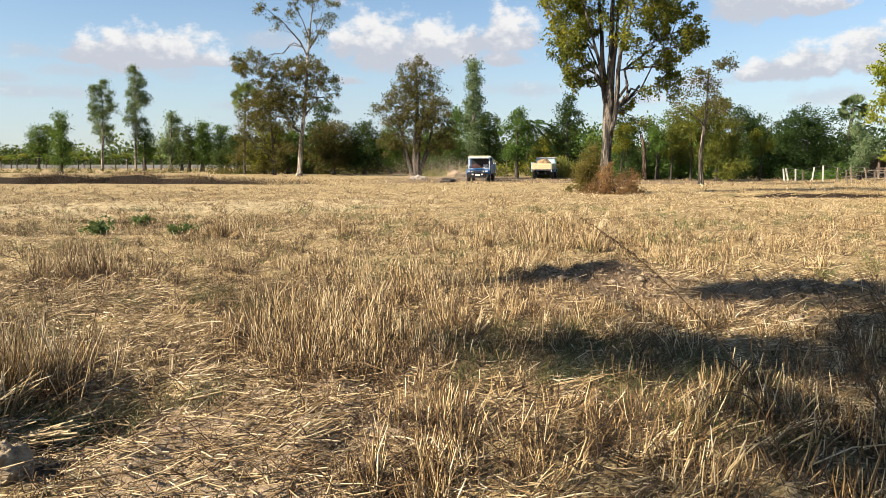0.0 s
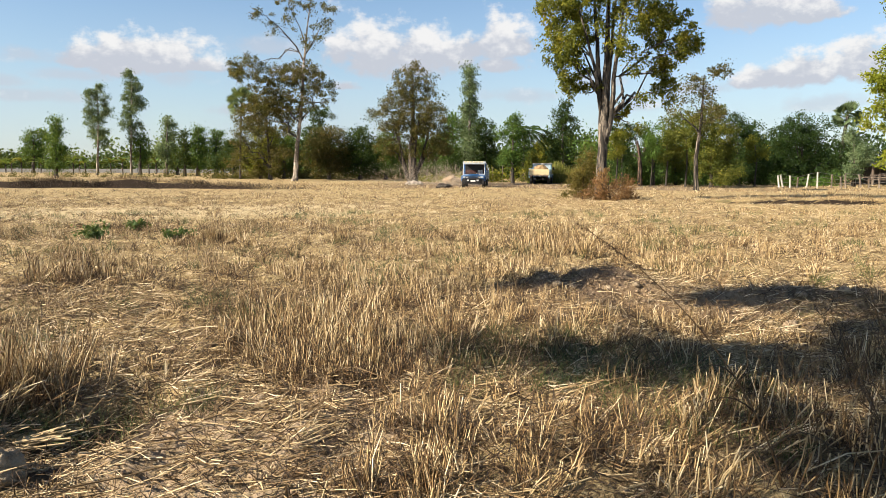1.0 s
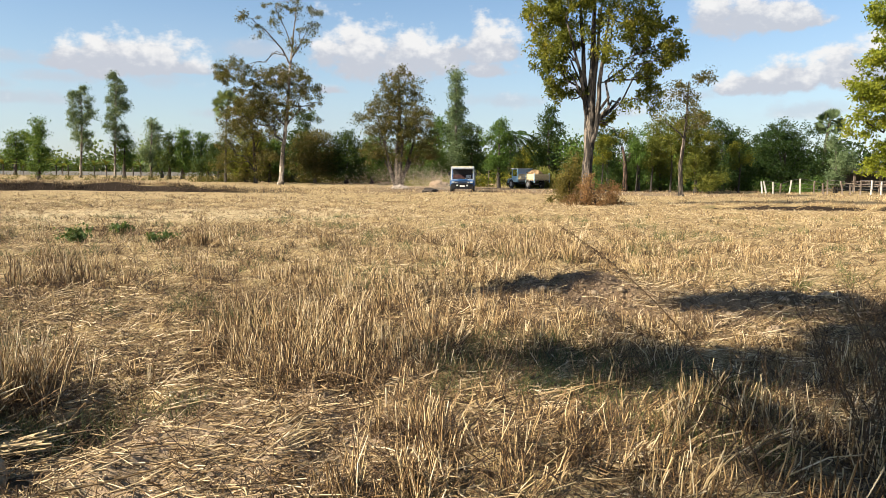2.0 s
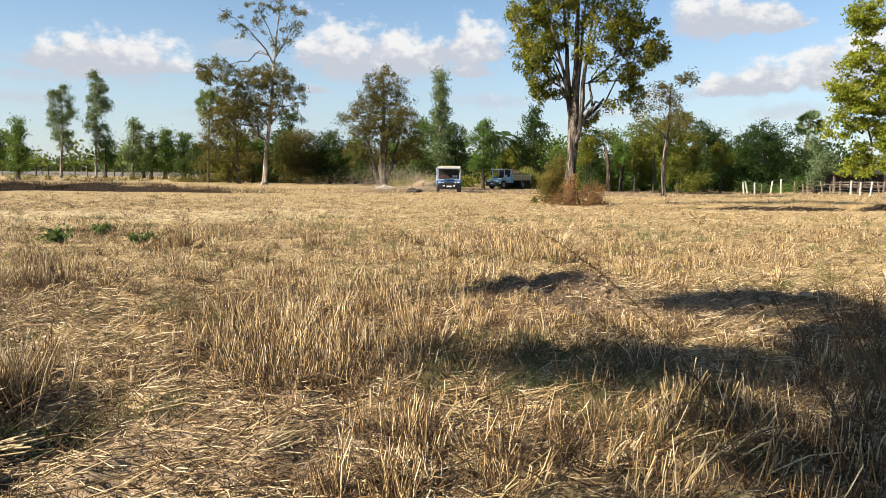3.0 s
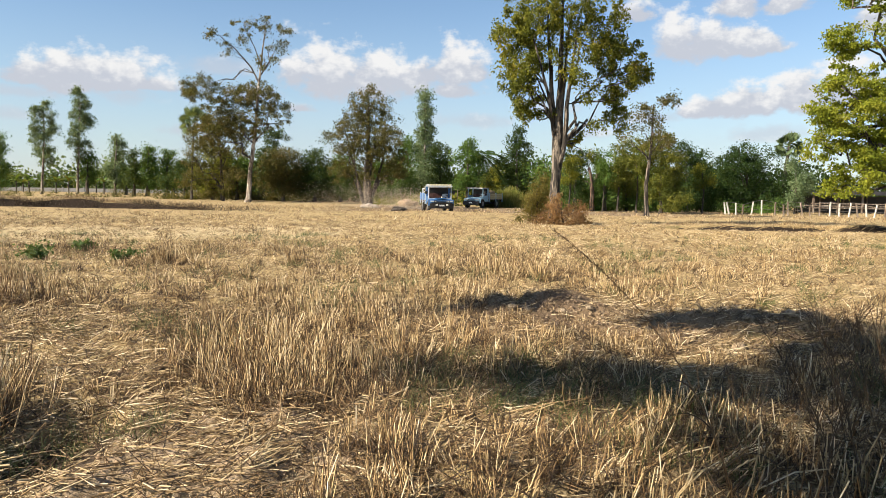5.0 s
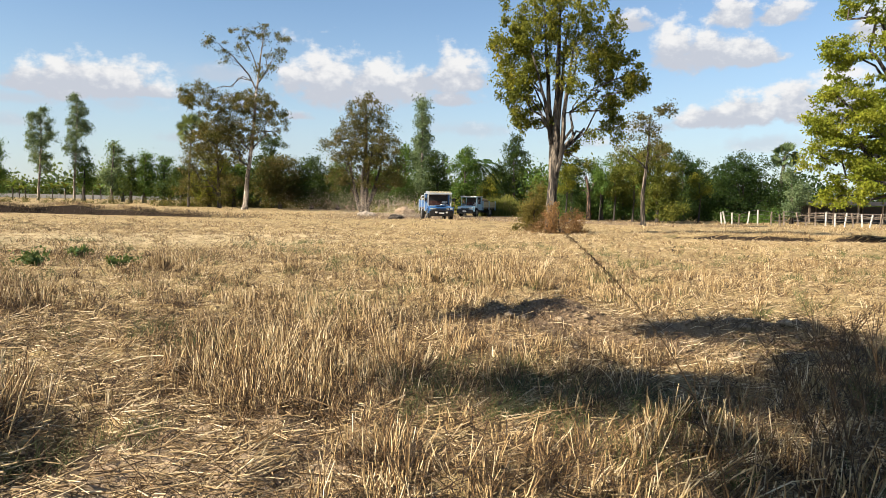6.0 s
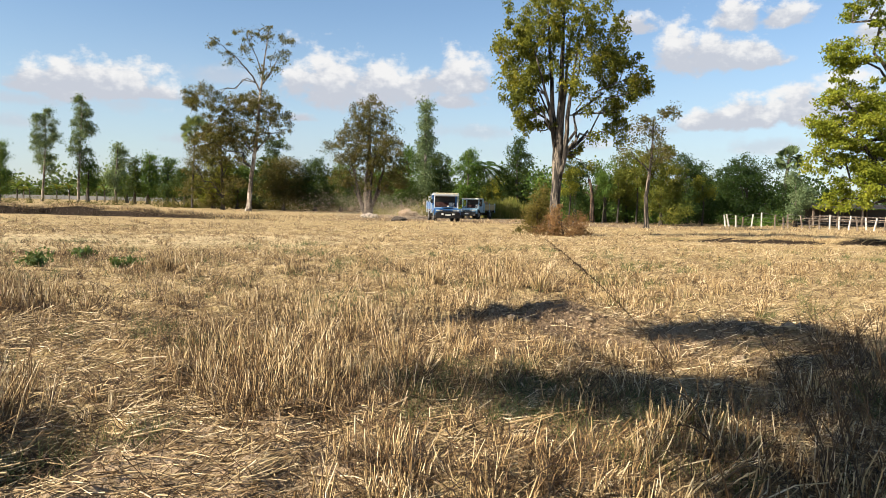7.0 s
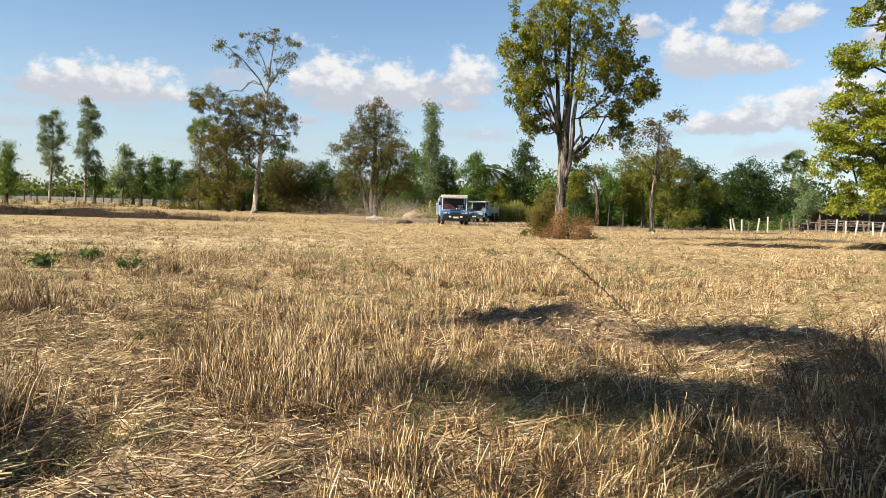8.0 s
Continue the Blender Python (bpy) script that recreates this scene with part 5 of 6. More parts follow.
cane_hedge()
thicket("undergrowth", "low tangled undergrowth beneath the hedgerow trees", -27, 2, 85, 90, 0.5, 2.2, 9000, 0.22, L_BROWN, 10, 0.25, 0.6)
for x0, x1, seed in ((13, 24.6, 11), (27.8, 33, 15)):
    thicket("undergrowth", "low green undergrowth at the foot of the wood", x0, x1, 60, 64, 0.4, 1.7, int(500 * (x1 - x0)), 0.16, L_GREEN, seed, 0.3, 0.5)
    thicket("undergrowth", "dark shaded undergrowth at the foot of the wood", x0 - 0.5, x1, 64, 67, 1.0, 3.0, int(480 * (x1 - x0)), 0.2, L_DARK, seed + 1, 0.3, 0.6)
thicket("undergrowth", "dry scrub and saplings behind the lane", -2, 12, 72, 76, 0.3, 2.0, 5000, 0.2, L_OLIVE, 13, 0.4, 0.6)


def bank_grass(name, label, n, mat, low, high, back, seed, x0, x1, line, r):
    """Grass along a bank: between low and high metres tall, from so far before its edge to so far behind."""
    rng = np.random.default_rng(seed)
    x = rng.uniform(x0, x1, n)
    x = x[rng.uniform(size=n) < np.array([min(1, max(0.05, 0.5 + 1.4 * noise.noise((a * 0.35, seed, 0)))) for a in x])]
    x = x[rng.uniform(size=len(x)) < np.clip(np.minimum(x1 - x, x - x0) / 9.0, 0.04, 1)]
    n = len(x)
    y = np.array([line(a) for a in x]) + rng.uniform(*back, n)
    h = rng.uniform(low, high, n)
    base = np.column_stack([x, y, heights(np.column_stack([x, y])) - 0.02])
    tip = base + np.column_stack([rng.normal(0, 0.5, n) * h, rng.normal(-0.2, 0.5, n) * h, h])
    v, f = stalks(base, tip, r * np.ones(n), r * 0.45 * np.ones(n), rng.normal(0, 0.12, (n, 3)) * h[:, None])
    tagged(new(name, mesh_from(name, v, f, mat)), label, "grass", kind="stuff")


bank_grass("bank_grass", "dry brown grass hanging over a field bank", 13000, DARKSTEM, 0.08, 0.34, (-0.6, 0.3), 33, -52, -8, bank_line, 0.014)
bank_grass("bank_grass", "pale dry grass on top of a field bank", 15000, STRAW, 0.10, 0.34, (0.2, 3.2), 34, -52, -8, bank_line, 0.014)
bank_grass("bank_grass", "dry straw-coloured grass along a low cut bank", 5000, STRAW, 0.05, 0.18, (0.05, 1.0), 35, 9, 36, side_line, 0.008)


# ---- palms and bananas ----
def palm(x, y, tall, label, fan, seed, r=0.2, reach=2.4, count=26):
    rng = np.random.default_rng(seed)
    base = thing("palm_tree", pose(x, y, 0), label, "palm tree")
    s = np.linspace(0, 1, 12)
    v, f = tube(np.column_stack([0.4 * s ** 2, 0.1 * np.sin(3 * s), tall * s]), r * (1.15 - 0.35 * s), 8, 0.06, rng)
    part("trunk", mesh_from("trunk", v, f, BARK_DARK, True), BARK_DARK, base)
    top = np.array([0.4, 0.1 * math.sin(3), tall])
    for i in range(count):
        a, up = i * 2.4, rng.uniform(-0.8, 1.4) if fan else rng.uniform(-0.6, 0.9)
        d = np.array([math.cos(a) * math.cos(up), math.sin(a) * math.cos(up), math.sin(up)])
        L = reach * rng.uniform(0.8, 1.1)
        t = np.linspace(0, 1, 9)[:, None]
        sag = 0.15 if fan else 0.75
        line = top + d * L * t - np.array([0, 0, sag * L]) * t ** 2 * (0.6 + 0.4 * math.cos(up))
        bits_v, bits_f = tube(line[:6] if fan else line, np.linspace(0.035, 0.012, 6 if fan else 9), 4)
        side = unit(np.cross(d, np.array([0, 0, 1.0])))
        nrm = np.cross(side, d)
        quads = []
        if fan:
            twist = rng.uniform(-1.4, 1.4)
            side, nrm = math.cos(twist) * side + math.sin(twist) * nrm, math.cos(twist) * nrm - math.sin(twist) * side
            hub = line[5]
            for b in np.linspace(-1.9, 1.9, 17):
                e = math.cos(b) * d + math.sin(b) * side
                w = np.cross(nrm, e) * 0.055
                l = L * 0.5 * (0.75 + 0.25 * math.cos(b))
                quads.append(np.array([hub, hub + e * l * 0.5 + w + nrm * 0.03, hub + e * l - nrm * 0.05, hub + e * l * 0.5 - w + nrm * 0.03]))
        else:
            for k in np.linspace(0.18, 1, 26):
                p = np.array([np.interp(k, t[:, 0], line[:, j]) for j in range(3)])
                for sg in (-1, 1):
                    e = unit(sg * side + 0.55 * d - np.array([0, 0, 0.55]))
                    l = L * 0.26 * math.sin(math.pi * min(1, 0.25 + 0.7 * k))
                    w = d * 0.045
                    quads.append(np.array([p, p + e * l * 0.5 + w, p + e * l - np.array([0, 0, 0.1 * l]), p + e * l * 0.5 - w]))
        qv = np.concatenate(quads)
        v, f = join([(bits_v, bits_f), (qv, np.arange(len(qv)).reshape(-1, 4))])
        part("frond", mesh_from("frond", v, f, L_GUM if fan else L_DARK), L_DARK, base)


palm(40.20, 74.00, 6.68, "fan palm with a tufted round crown behind the trees", True, 41, 0.18, 1.5, 44)
palm(9.02, 80.00, 5.31, "coconut palm with drooping fronds behind the green tree", False, 42, 0.16, 3.2, 20)
palm(-21.95, 82.00, 8.45, "fan palm half hidden in the browning tree", True, 43, 0.12, 1.7, 40)


def banana(x, y, tall, seed):
    rng = np.random.default_rng(seed)
    base = thing("banana_plant", pose(x, y, 0, 0, 0, rng.uniform(0, 360)), "banana plant with broad arching green leaves", "banana plant", "bananas by the far wall")
    v, f = tube([(0, 0, 0), (0.03, 0, tall * 0.3), (0, 0.03, tall * 0.6)], [0.13, 0.11, 0.07], 7)
    part("stem", mesh_from("stem", v, f, BARK, True), BARK, base)
    for i in range(8):
        a = i * 2.3 + rng.uniform(-0.3, 0.3)
        up = rng.uniform(0.5, 1.4)
        t = np.linspace(0, 1, 8)
        L = tall * rng.uniform(0.55, 0.8)
        out = L * (t * math.cos(up) + 0.35 * t ** 2)
        z = tall * 0.55 + L * (t * math.sin(up) - 0.55 * t ** 2)
        d, s = np.array([math.cos(a), math.sin(a), 0]), np.array([-math.sin(a), math.cos(a), 0])
        w = 0.28 * np.sin(np.pi * np.clip(t * 0.85 + 0.12, 0, 1)) ** 0.7
        mid = out[:, None] * d + z[:, None] * np.array([0, 0, 1.0])
        v = np.concatenate([mid + w[:, None] * s + np.array([0, 0, 0.08]), mid, mid - w[:, None] * s + np.array([0, 0, 0.08])])
        k = np.arange(7)
        f = np.concatenate([np.stack([k, k + 1, k + 9, k + 8], 1), np.stack([k + 8, k + 9, k + 17, k + 16], 1)])
        part("leaf", mesh_from("leaf", v, f, L_GREEN if i % 3 else L_BAMBOO, True), L_GREEN, base)


for i, (bx, by) in enumerate([(-77.45, 130.00), (-73.53, 128.00), (-78.51, 140.00), (-72.20, 135.00), (-62.90, 128.00), (-65.69, 136.00), (-58.23, 132.00), (-54.42, 128.00), (-52.66, 135.00), (-48.66, 128.00), (-84.40, 145.00), (-60.85, 128.00)]):
    banana(bx, by, 3.0 + 0.8 * ((i * 37) % 5) / 5, 50 + i)


# ---- walls, fences, shed ----
WHITE = plain_material("white_paint", (0.577, 0.562, 0.533), 0.55, 0, (0.311, 0.266, 0.215), 0.5)
CONCRETE = plain_material("weathered_concrete", (0.459, 0.437, 0.400), 0.85, 0, (0.222, 0.192, 0.163), 0.6)
PALESTONE = plain_material("pale_stone", (0.340, 0.303, 0.259), 0.9, 0, (0.185, 0.148, 0.118), 0.6, 5.0)
GREYWALL = plain_material("grey_wall_render", (0.200, 0.204, 0.207), 0.9, 0, (0.118, 0.104, 0.089), 0.6, 1.2)
WIRE = plain_material("fence_wire", (0.163, 0.148, 0.141), 0.5, 0.7)
ROOF = plain_material("rusty_sheet_roof", (0.044, 0.041, 0.037), 0.6, 0.2, (0.089, 0.052, 0.033), 0.5)


def fence():
    rng = np.random.default_rng(61)
    base = thing("fence", pose(25.82, 56.00, 0), "leaning white concrete posts with wire and a bamboo rail", "fence")
    spots = [(0.00, 0.00, 1.05, 0), (0.30, 0.00, 1.1, 0), (0.85, 0.00, 1, 0), (1.37, 0.00, 0.9, 1), (2.09, 0.00, 1.15, 0), (2.91, 0.00, 1.3, 0), (3.98, 0.00, 1.15, 1), (4.70, 0.00, 0.9, 1), (4.98, -0.12, 1.2, 1), (5.85, -0.68, 1.15, 1), (6.28, -0.96, 0.8, 1), (6.82, -1.32, 1.2, 1), (7.41, -1.72, 1.25, 0), (7.93, -2.08, 1.15, 0), (8.47, -2.46, 1.2, 0), (8.94, -2.80, 1.2, 1), (9.41, -3.14, 1.15, 0), (9.81, -3.44, 1.1, 0), (10.33, -3.84, 1.2, 1), (10.85, -4.24, 1.15, 0)]
    tops = []
    for i, (px, py, h, grey) in enumerate(spots):
        bm = boxes((-0.048, 0.048, -0.048, 0.048, -0.15, h * 0.9), bevel=0.018)
        ob = part("post", bm, WOOD if grey else CONCRETE, base)
        lean = rng.normal(0, 6.0, 2)
        ob.matrix_basis = pose(px, py, 0, lean[0], lean[1], rng.uniform(-15, 15))
        tops.append((px, py, h))
    for lvl in (0.35, 0.62, 0.88):
        pts = [(px, py - 0.08, h * lvl + 0.02 * ((i % 3) - 1)) for i, (px, py, h) in enumerate(tops)]
        v, f = tube(pts, [0.012] * len(pts), 4)
        part("wire", mesh_from("wire", v, f, WIRE), WIRE, base)
    pts = [(px, py + 0.1, 0.78 + 0.05 * (i % 2)) for i, (px, py, h) in enumerate(tops[9:])]
    v, f = tube(pts, [0.035] * len(pts), 6)
    part("rail", mesh_from("rail", v, f, WOOD), WOOD, base, "grey bamboo rail")


fence()


def far_wall():
    base = thing("boundary_wall", pose(-82, 152, 0, 0, 0, 2), "low grey rendered wall with posts across the far field", "wall")
    part("wall", boxes((-40, 44, -0.08, 0.08, 0, 0.75), bevel=0.02), GREYWALL, base)
    for i in range(22):
        part("post", boxes((-40 + 4 * i - 0.12, -40 + 4 * i + 0.12, -0.14, 0.14, 0, 0.95), bevel=0.02), GREYWALL, base)


far_wall()


def shed():
    base = thing("cattle_shed", pose(37.60, 64.00, 0, 0, 0, -4), "low dark open cattle shed with a rusty roof", "shed")
    for i in range(5):
        for yy in (0, 3.2):
            part("post", boxes((-0.07 + 2.2 * i, 0.07 + 2.2 * i, yy - 0.07, yy + 0.07, 0, 1.7 + 0.1 * yy)), WOOD, base)
    bm = bmesh.new()
    for i in range(48):
        x0 = -0.5 + i * 0.21
        z = 0.03 * (i % 2)
        vs = [bm.verts.new(c) for c in ((x0, -0.5, 1.68 + z), (x0 + 0.21, -0.5, 1.71 - z), (x0 + 0.21, 3.7, 2.1 - z), (x0, 3.7, 2.07 + z))]
        bm.faces.new(vs)
    bmesh.ops.solidify(bm, geom=bm.faces[:], thickness=0.02)
    part("roof", bm, ROOF, base, "rusty corrugated roof")
    for z in (0.45, 0.85):
        part("rail", boxes((-0.2, 9.0, -0.05, 0.05, z, z + 0.09)), WOOD, base)
    part("back_wall", boxes((-0.2, 9.0, 3.22, 3.3, 0, 1.6)), ROOF, base)


shed()


def lane_posts():
    base = thing("fence", pose(-2.20, 74.00, 0), "row of thin leaning wooden posts beside the lane", "fence")
    rng = np.random.default_rng(71)
    for i in range(12):
        v, f = tube([(0, 0, -0.1), (0.02, 0, 0.7), (rng.normal(0, 0.1), 0, rng.uniform(1.2, 1.7))], [0.05, 0.045, 0.035], 6)
        ob = part("post", mesh_from("post", v, f, WOOD), WOOD, base)
        ob.location = (0.95 * i + rng.normal(0, 0.15), rng.normal(0, 0.2), 0)


lane_posts()


CLAY, cn, cout = material("crumbly_clay")
ca, cb = cn.noise(where(cn), 18.0, 6.0, 0.7), cn.noise(where(cn), 60.0, 4.0, 0.7)
cn.link(cn.add("ShaderNodeBsdfPrincipled", {"Base Color": cn.ramp(ca, [(0.3, (0.10, 0.072, 0.043)), (0.47, (0.33, 0.25, 0.16)), (0.65, (0.48, 0.385, 0.26))]), "Roughness": 0.95,
        "Normal": bump(cn, cn.math("ADD", ca, cn.math("MULTIPLY", cb, 0.6)), 1.0, 0.05)}).outputs[0], cout.inputs[0])


def clod(name, x, y, size, label, seed, mat=None, sink=0.3, flat=0.7, category="clod"):
    """A rough lump of earth or stone."""
    bm = bmesh.new()
    bmesh.ops.create_icosphere(bm, subdivisions=5 if size > 0.08 else 3, radius=1.0)
    for v in bm.verts:
        p = v.co
        k = 1 + 0.32 * noise.noise(p * 1.4 + Vector((seed, 0, 0))) + 0.20 * noise.noise(p * 3.4 + Vector((0, seed, 0))) + 0.10 * noise.noise(p * 8 + Vector((0, 0, seed))) + 0.05 * noise.noise(p * 19)
        v.co = Vector((p.x * k * size, p.y * k * size, p.z * k * size * flat))
    me = bpy.data.meshes.new(name)
    bm.to_mesh(me)
    bm.free()
    me.materials.append(mat or CLAY)
    me.polygons.foreach_set("use_smooth", np.ones(len(me.polygons), bool))
    ob = new(name, me)
    ob.matrix_basis = pose(x, y, height(x, y) + size * flat * (1 - 2 * sink) * 0.6, 0, 0, seed * 50)
    return tagged(ob, label, category)


clod("earth_clod", -2.09, 3.34, 0.125, "large crumbly lump of pale tan clay", 1, flat=0.9, sink=0.1)
clod("earth_clod", -2.44, 3.92, 0.09, "small crumbly lump of pale clay", 2)
for i, (cx, cy, cs) in enumerate([(1.55, 8.35, 0.07), (1.9, 8.2, 0.06), (1.35, 8.3, 0.055), (2.25, 8.3, 0.045), (3.3, 6.75, 0.06), (3.45, 6.7, 0.05), (3.55, 6.85, 0.055), (3.7, 7.4, 0.05), (4.2, 7.5, 0.06), (2.7, 7.6, 0.045), (0.9, 8.0, 0.04), (3.1, 7.3, 0.05)]):
    tagged(clod("earth_clod", cx, cy, cs, "broken clod of dry earth on the soil heap", 3 + i, sink=0.35), group="clods on the soil heap")
for i, (cx, cy, cs) in enumerate([(-2.40, 60.50, 0.32), (-1.94, 60.50, 0.4), (-1.57, 60.50, 0.3)]):
    clod("stone", cx, cy, cs, "pale stone at the foot of the gnarled tree", 20 + i, PALESTONE, 0.3, 0.7, "stone")
clod("earth_pile", 1.28, 70.00, 0.85, "heap of brown earth and rubble beside the lane", 30, SOIL, 0.4, 0.6, "earth pile")
clod("earth_pile", 0.32, 52.00, 0.5, "low heap of brown earth at the field edge", 31, BARK_DARK, 0.35, 0.5, "earth pile")


def crumbs():
    """Crumbs of soil on the heaps and among the straw."""
    rng = np.random.default_rng(91)
    n = 2600
    xy = np.concatenate([rng.normal((1.8, 8.5), (0.9, 0.5), (n // 3, 2)), rng.normal((3.8, 7.4), (1.0, 0.5), (n // 3, 2)), scatter(rng, 3.0, 7.0, 18)[: n // 3]])
    r = rng.uniform(0.006, 0.024, len(xy))
    oct_v = np.array([(1, 0, 0), (-1, 0, 0), (0, 1, 0), (0, -1, 0), (0, 0, 1), (0, 0, -1)], float)
    oct_f = np.array([(0, 2, 4), (2, 1, 4), (1, 3, 4), (3, 0, 4), (2, 0, 5), (1, 2, 5), (3, 1, 5), (0, 3, 5)])
    c = np.column_stack([xy, heights(xy) + r * 0.4])
    v = (c[:, None, :] + (oct_v[None] * rng.uniform(0.6, 1.3, (len(xy), 6, 1))) * r[:, None, None]).reshape(-1, 3)
    f = (np.arange(len(xy))[:, None, None] * 6 + oct_f[None]).reshape(-1, 3)
    tagged(new("soil_crumbs", mesh_from("soil_crumbs", v, f, SOIL)), "crumbs of dry clay soil between the straw", "soil", kind="stuff")


crumbs()


def straw_bundle(x, y):
    rng = np.random.default_rng(81)
    bundle = thing("straw_bundle", pose(x, y, height(x, y)), "small bundle of thick cut straw lying by a clod", "straw")
    for i in range(13):
        b = np.array([[rng.normal(0, 0.025), rng.normal(0, 0.04), rng.uniform(0.01, 0.05)]])
        a, L = rng.normal(0.15, 0.16), rng.uniform(0.18, 0.28)
        e = b + np.array([[math.cos(a) * L, math.sin(a) * L, rng.uniform(0.0, 0.07)]])
        v, f = stalks(b, e, np.array([0.0075]), np.array([0.0065]))
        part("straw", mesh_from("straw", v, f, LITTER), LITTER, bundle)


straw_bundle(-2.26, 3.84)


L_WEED = leaf_material("weed_leaves", [(0.022, 0.049, 0.016), (0.049, 0.092, 0.032), (0.092, 0.140, 0.054), (0.162, 0.194, 0.086)])


def weed(x, y, r, h, seed):
    rng = np.random.default_rng(seed)
    base = thing("weed", pose(x, y, height(x, y)), "leafy green weed growing among the stubble", "weed", "weeds in the stubble")
    n = 9
    b = np.column_stack([rng.normal(0, r * 0.2, (n, 2)), np.zeros(n)])
    tips = np.column_stack([rng.normal(0, r * 0.6, (n, 2)), rng.uniform(0.5, 1, n) * h])
    for i in range(n):
        v, f = tube([b[i], (b[i] + tips[i]) / 2 + rng.normal(0, 0.03, 3), tips[i]], [0.008, 0.006, 0.003], 5)
        part("stem", mesh_from("stem", v, f, GRASS), GRASS, base)
    k = rng.integers(0, n, 420)
    s = rng.uniform(0.25, 1.05, (420, 1))
    p = b[k] + (tips[k] - b[k]) * s + rng.normal(0, r * 0.14, (420, 3))
    p[:, 2] = np.maximum(p[:, 2], 0.02)
    v, f = leaves(p, 0.075, rng, 0.0)
    part("foliage", mesh_from("foliage", v, f, L_WEED), L_WEED, base)


for i, (wx, wy, wr, wh) in enumerate([(-7.13, 15.14, 0.34, 0.3), (-7.03, 17.30, 0.2, 0.24), (-5.38, 14.91, 0.26, 0.22)]):
    weed(wx, wy, wr, wh, 100 + i)


def twig_weed(x, y, tall, lean, seed, label, name="dry_weed", twigs=9):
    """A thin dead weed with side twigs, bent over at the top."""
    rng = np.random.default_rng(seed)
    base = thing(name, pose(x, y, height(x, y)), label, "weed")
    s = np.linspace(0, 1, 14)
    line = np.column_stack([-lean * s ** 1.6, 0.05 * np.sin(3 * s), tall * (s - 0.10 * s ** 4)])
    v, f = tube(line, 0.0042 * (1 - 0.75 * s), 5)
    part("stem", mesh_from("stem", v, f, DARKSTEM), DARKSTEM, base)
    for i in range(twigs):
        k = rng.integers(3, 12)
        a = rng.uniform(0, 6.28)
        L = rng.uniform(0.1, 0.32)
        e = line[k] + np.array([math.cos(a) * L * 0.6, math.sin(a) * L * 0.4, L])
        m = (line[k] + e) / 2 + rng.normal(0, 0.02, 3)
        bits = [tube([line[k], m, e], [0.0022, 0.0018, 0.001], 4)]
        pts = m + (e - m) * rng.uniform(0, 1, (10, 1)) + rng.normal(0, 0.008, (10, 3))
        bits.append(leaves(pts, 0.011, rng, 0.2))
        v, f = join(bits)
        part("twig", mesh_from("twig", v, f, DARKSTEM), DARKSTEM, base)
    return base


twig_weed(2.43, 3.68, 1.12, 0.3, 120, "thin dead brown weed with curling side twigs")
twig_weed(2.86, 3.92, 1.1, 0.25, 121, "thin dead brown weed with curling side twigs")
twig_weed(2.10, 3.34, 0.6, -0.15, 122, "thin dead brown weed with curling side twigs")
twig_weed(2.25, 3.28, 0.75, 0.2, 123, "thin dead brown weed with curling side twigs")
twig_weed(2.49, 3.47, 0.9, 0.3, 124, "thin dead brown weed with curling side twigs")
twig_weed(2.24, 3.47, 0.8, 0.35, 125, "thin dead brown weed with curling side twigs")

for i, (wx, wy, wt, wl) in enumerate([(2.75, 4.15, 0.7, 0.2), (3.05, 4.45, 0.75, 0.3), (2.62, 4.5, 0.5, -0.2), (3.3, 4.8, 0.8, 0.15), (2.95, 5.1, 0.6, 0.3), (3.55, 5.2, 0.7, 0.2), (2.5, 3.9, 0.45, 0.5), (2.35, 4.35, 0.4, 0.6)]):
    twig_weed(wx, wy, wt, wl, 130 + i, "thin dead brown weed among the shaded stubble", twigs=14)


def grass_stem(x, y):
    """One tall dry grass stem that leans over the view and sways."""
    base = thing("tall_grass_stem", pose(x, y, height(x, y)), "tall thin dry grass stem with a brown seed head", "grass stem")
    s = np.linspace(0, 1, 24)
    line = np.column_stack([-0.40 * s - 0.55 * s ** 2.2, 0.15 * s, 1.28 * s - 0.10 * s ** 3])
    v, f = tube(line, 0.0046 * (1 - 0.72 * s), 6)
    part("stem", mesh_from("stem", v, f, DRYGRASS, True), DRYGRASS, base)
    rng = np.random.default_rng(17)
    k = rng.uniform(0.74, 1.0, 150)
    p = np.column_stack([np.interp(k, s, line[:, j]) for j in range(3)]) + rng.normal(0, 0.003, (150, 3))
    v, f = leaves(p, 0.014, rng, 0.3, 0.18)
    part("seed_head", mesh_from("seed_head", v, f, DRYGRASS), DRYGRASS, base, "brown feathery seed head")
    for a, L, k in ((0.5, 0.45, 3), (2.6, 0.4, 6), (3.6, 0.35, 9)):
        d = np.array([math.cos(a), math.sin(a) * 0.3, 0])
        t = np.linspace(0, 1, 8)[:, None]
        ln = line[k] + d * L * t * 0.8 + np.array([0, 0, 1.0]) * L * (0.7 * t - 0.8 * t ** 2)
        v, f = tube(ln, 0.004 * (1 - 0.9 * t[:, 0]), 4)
        part("blade", mesh_from("blade", v, f, DARKSTEM), DARKSTEM, base)
    return base


STEM_AT = (1.55, 3.16)
stem_thing = grass_stem(*STEM_AT)

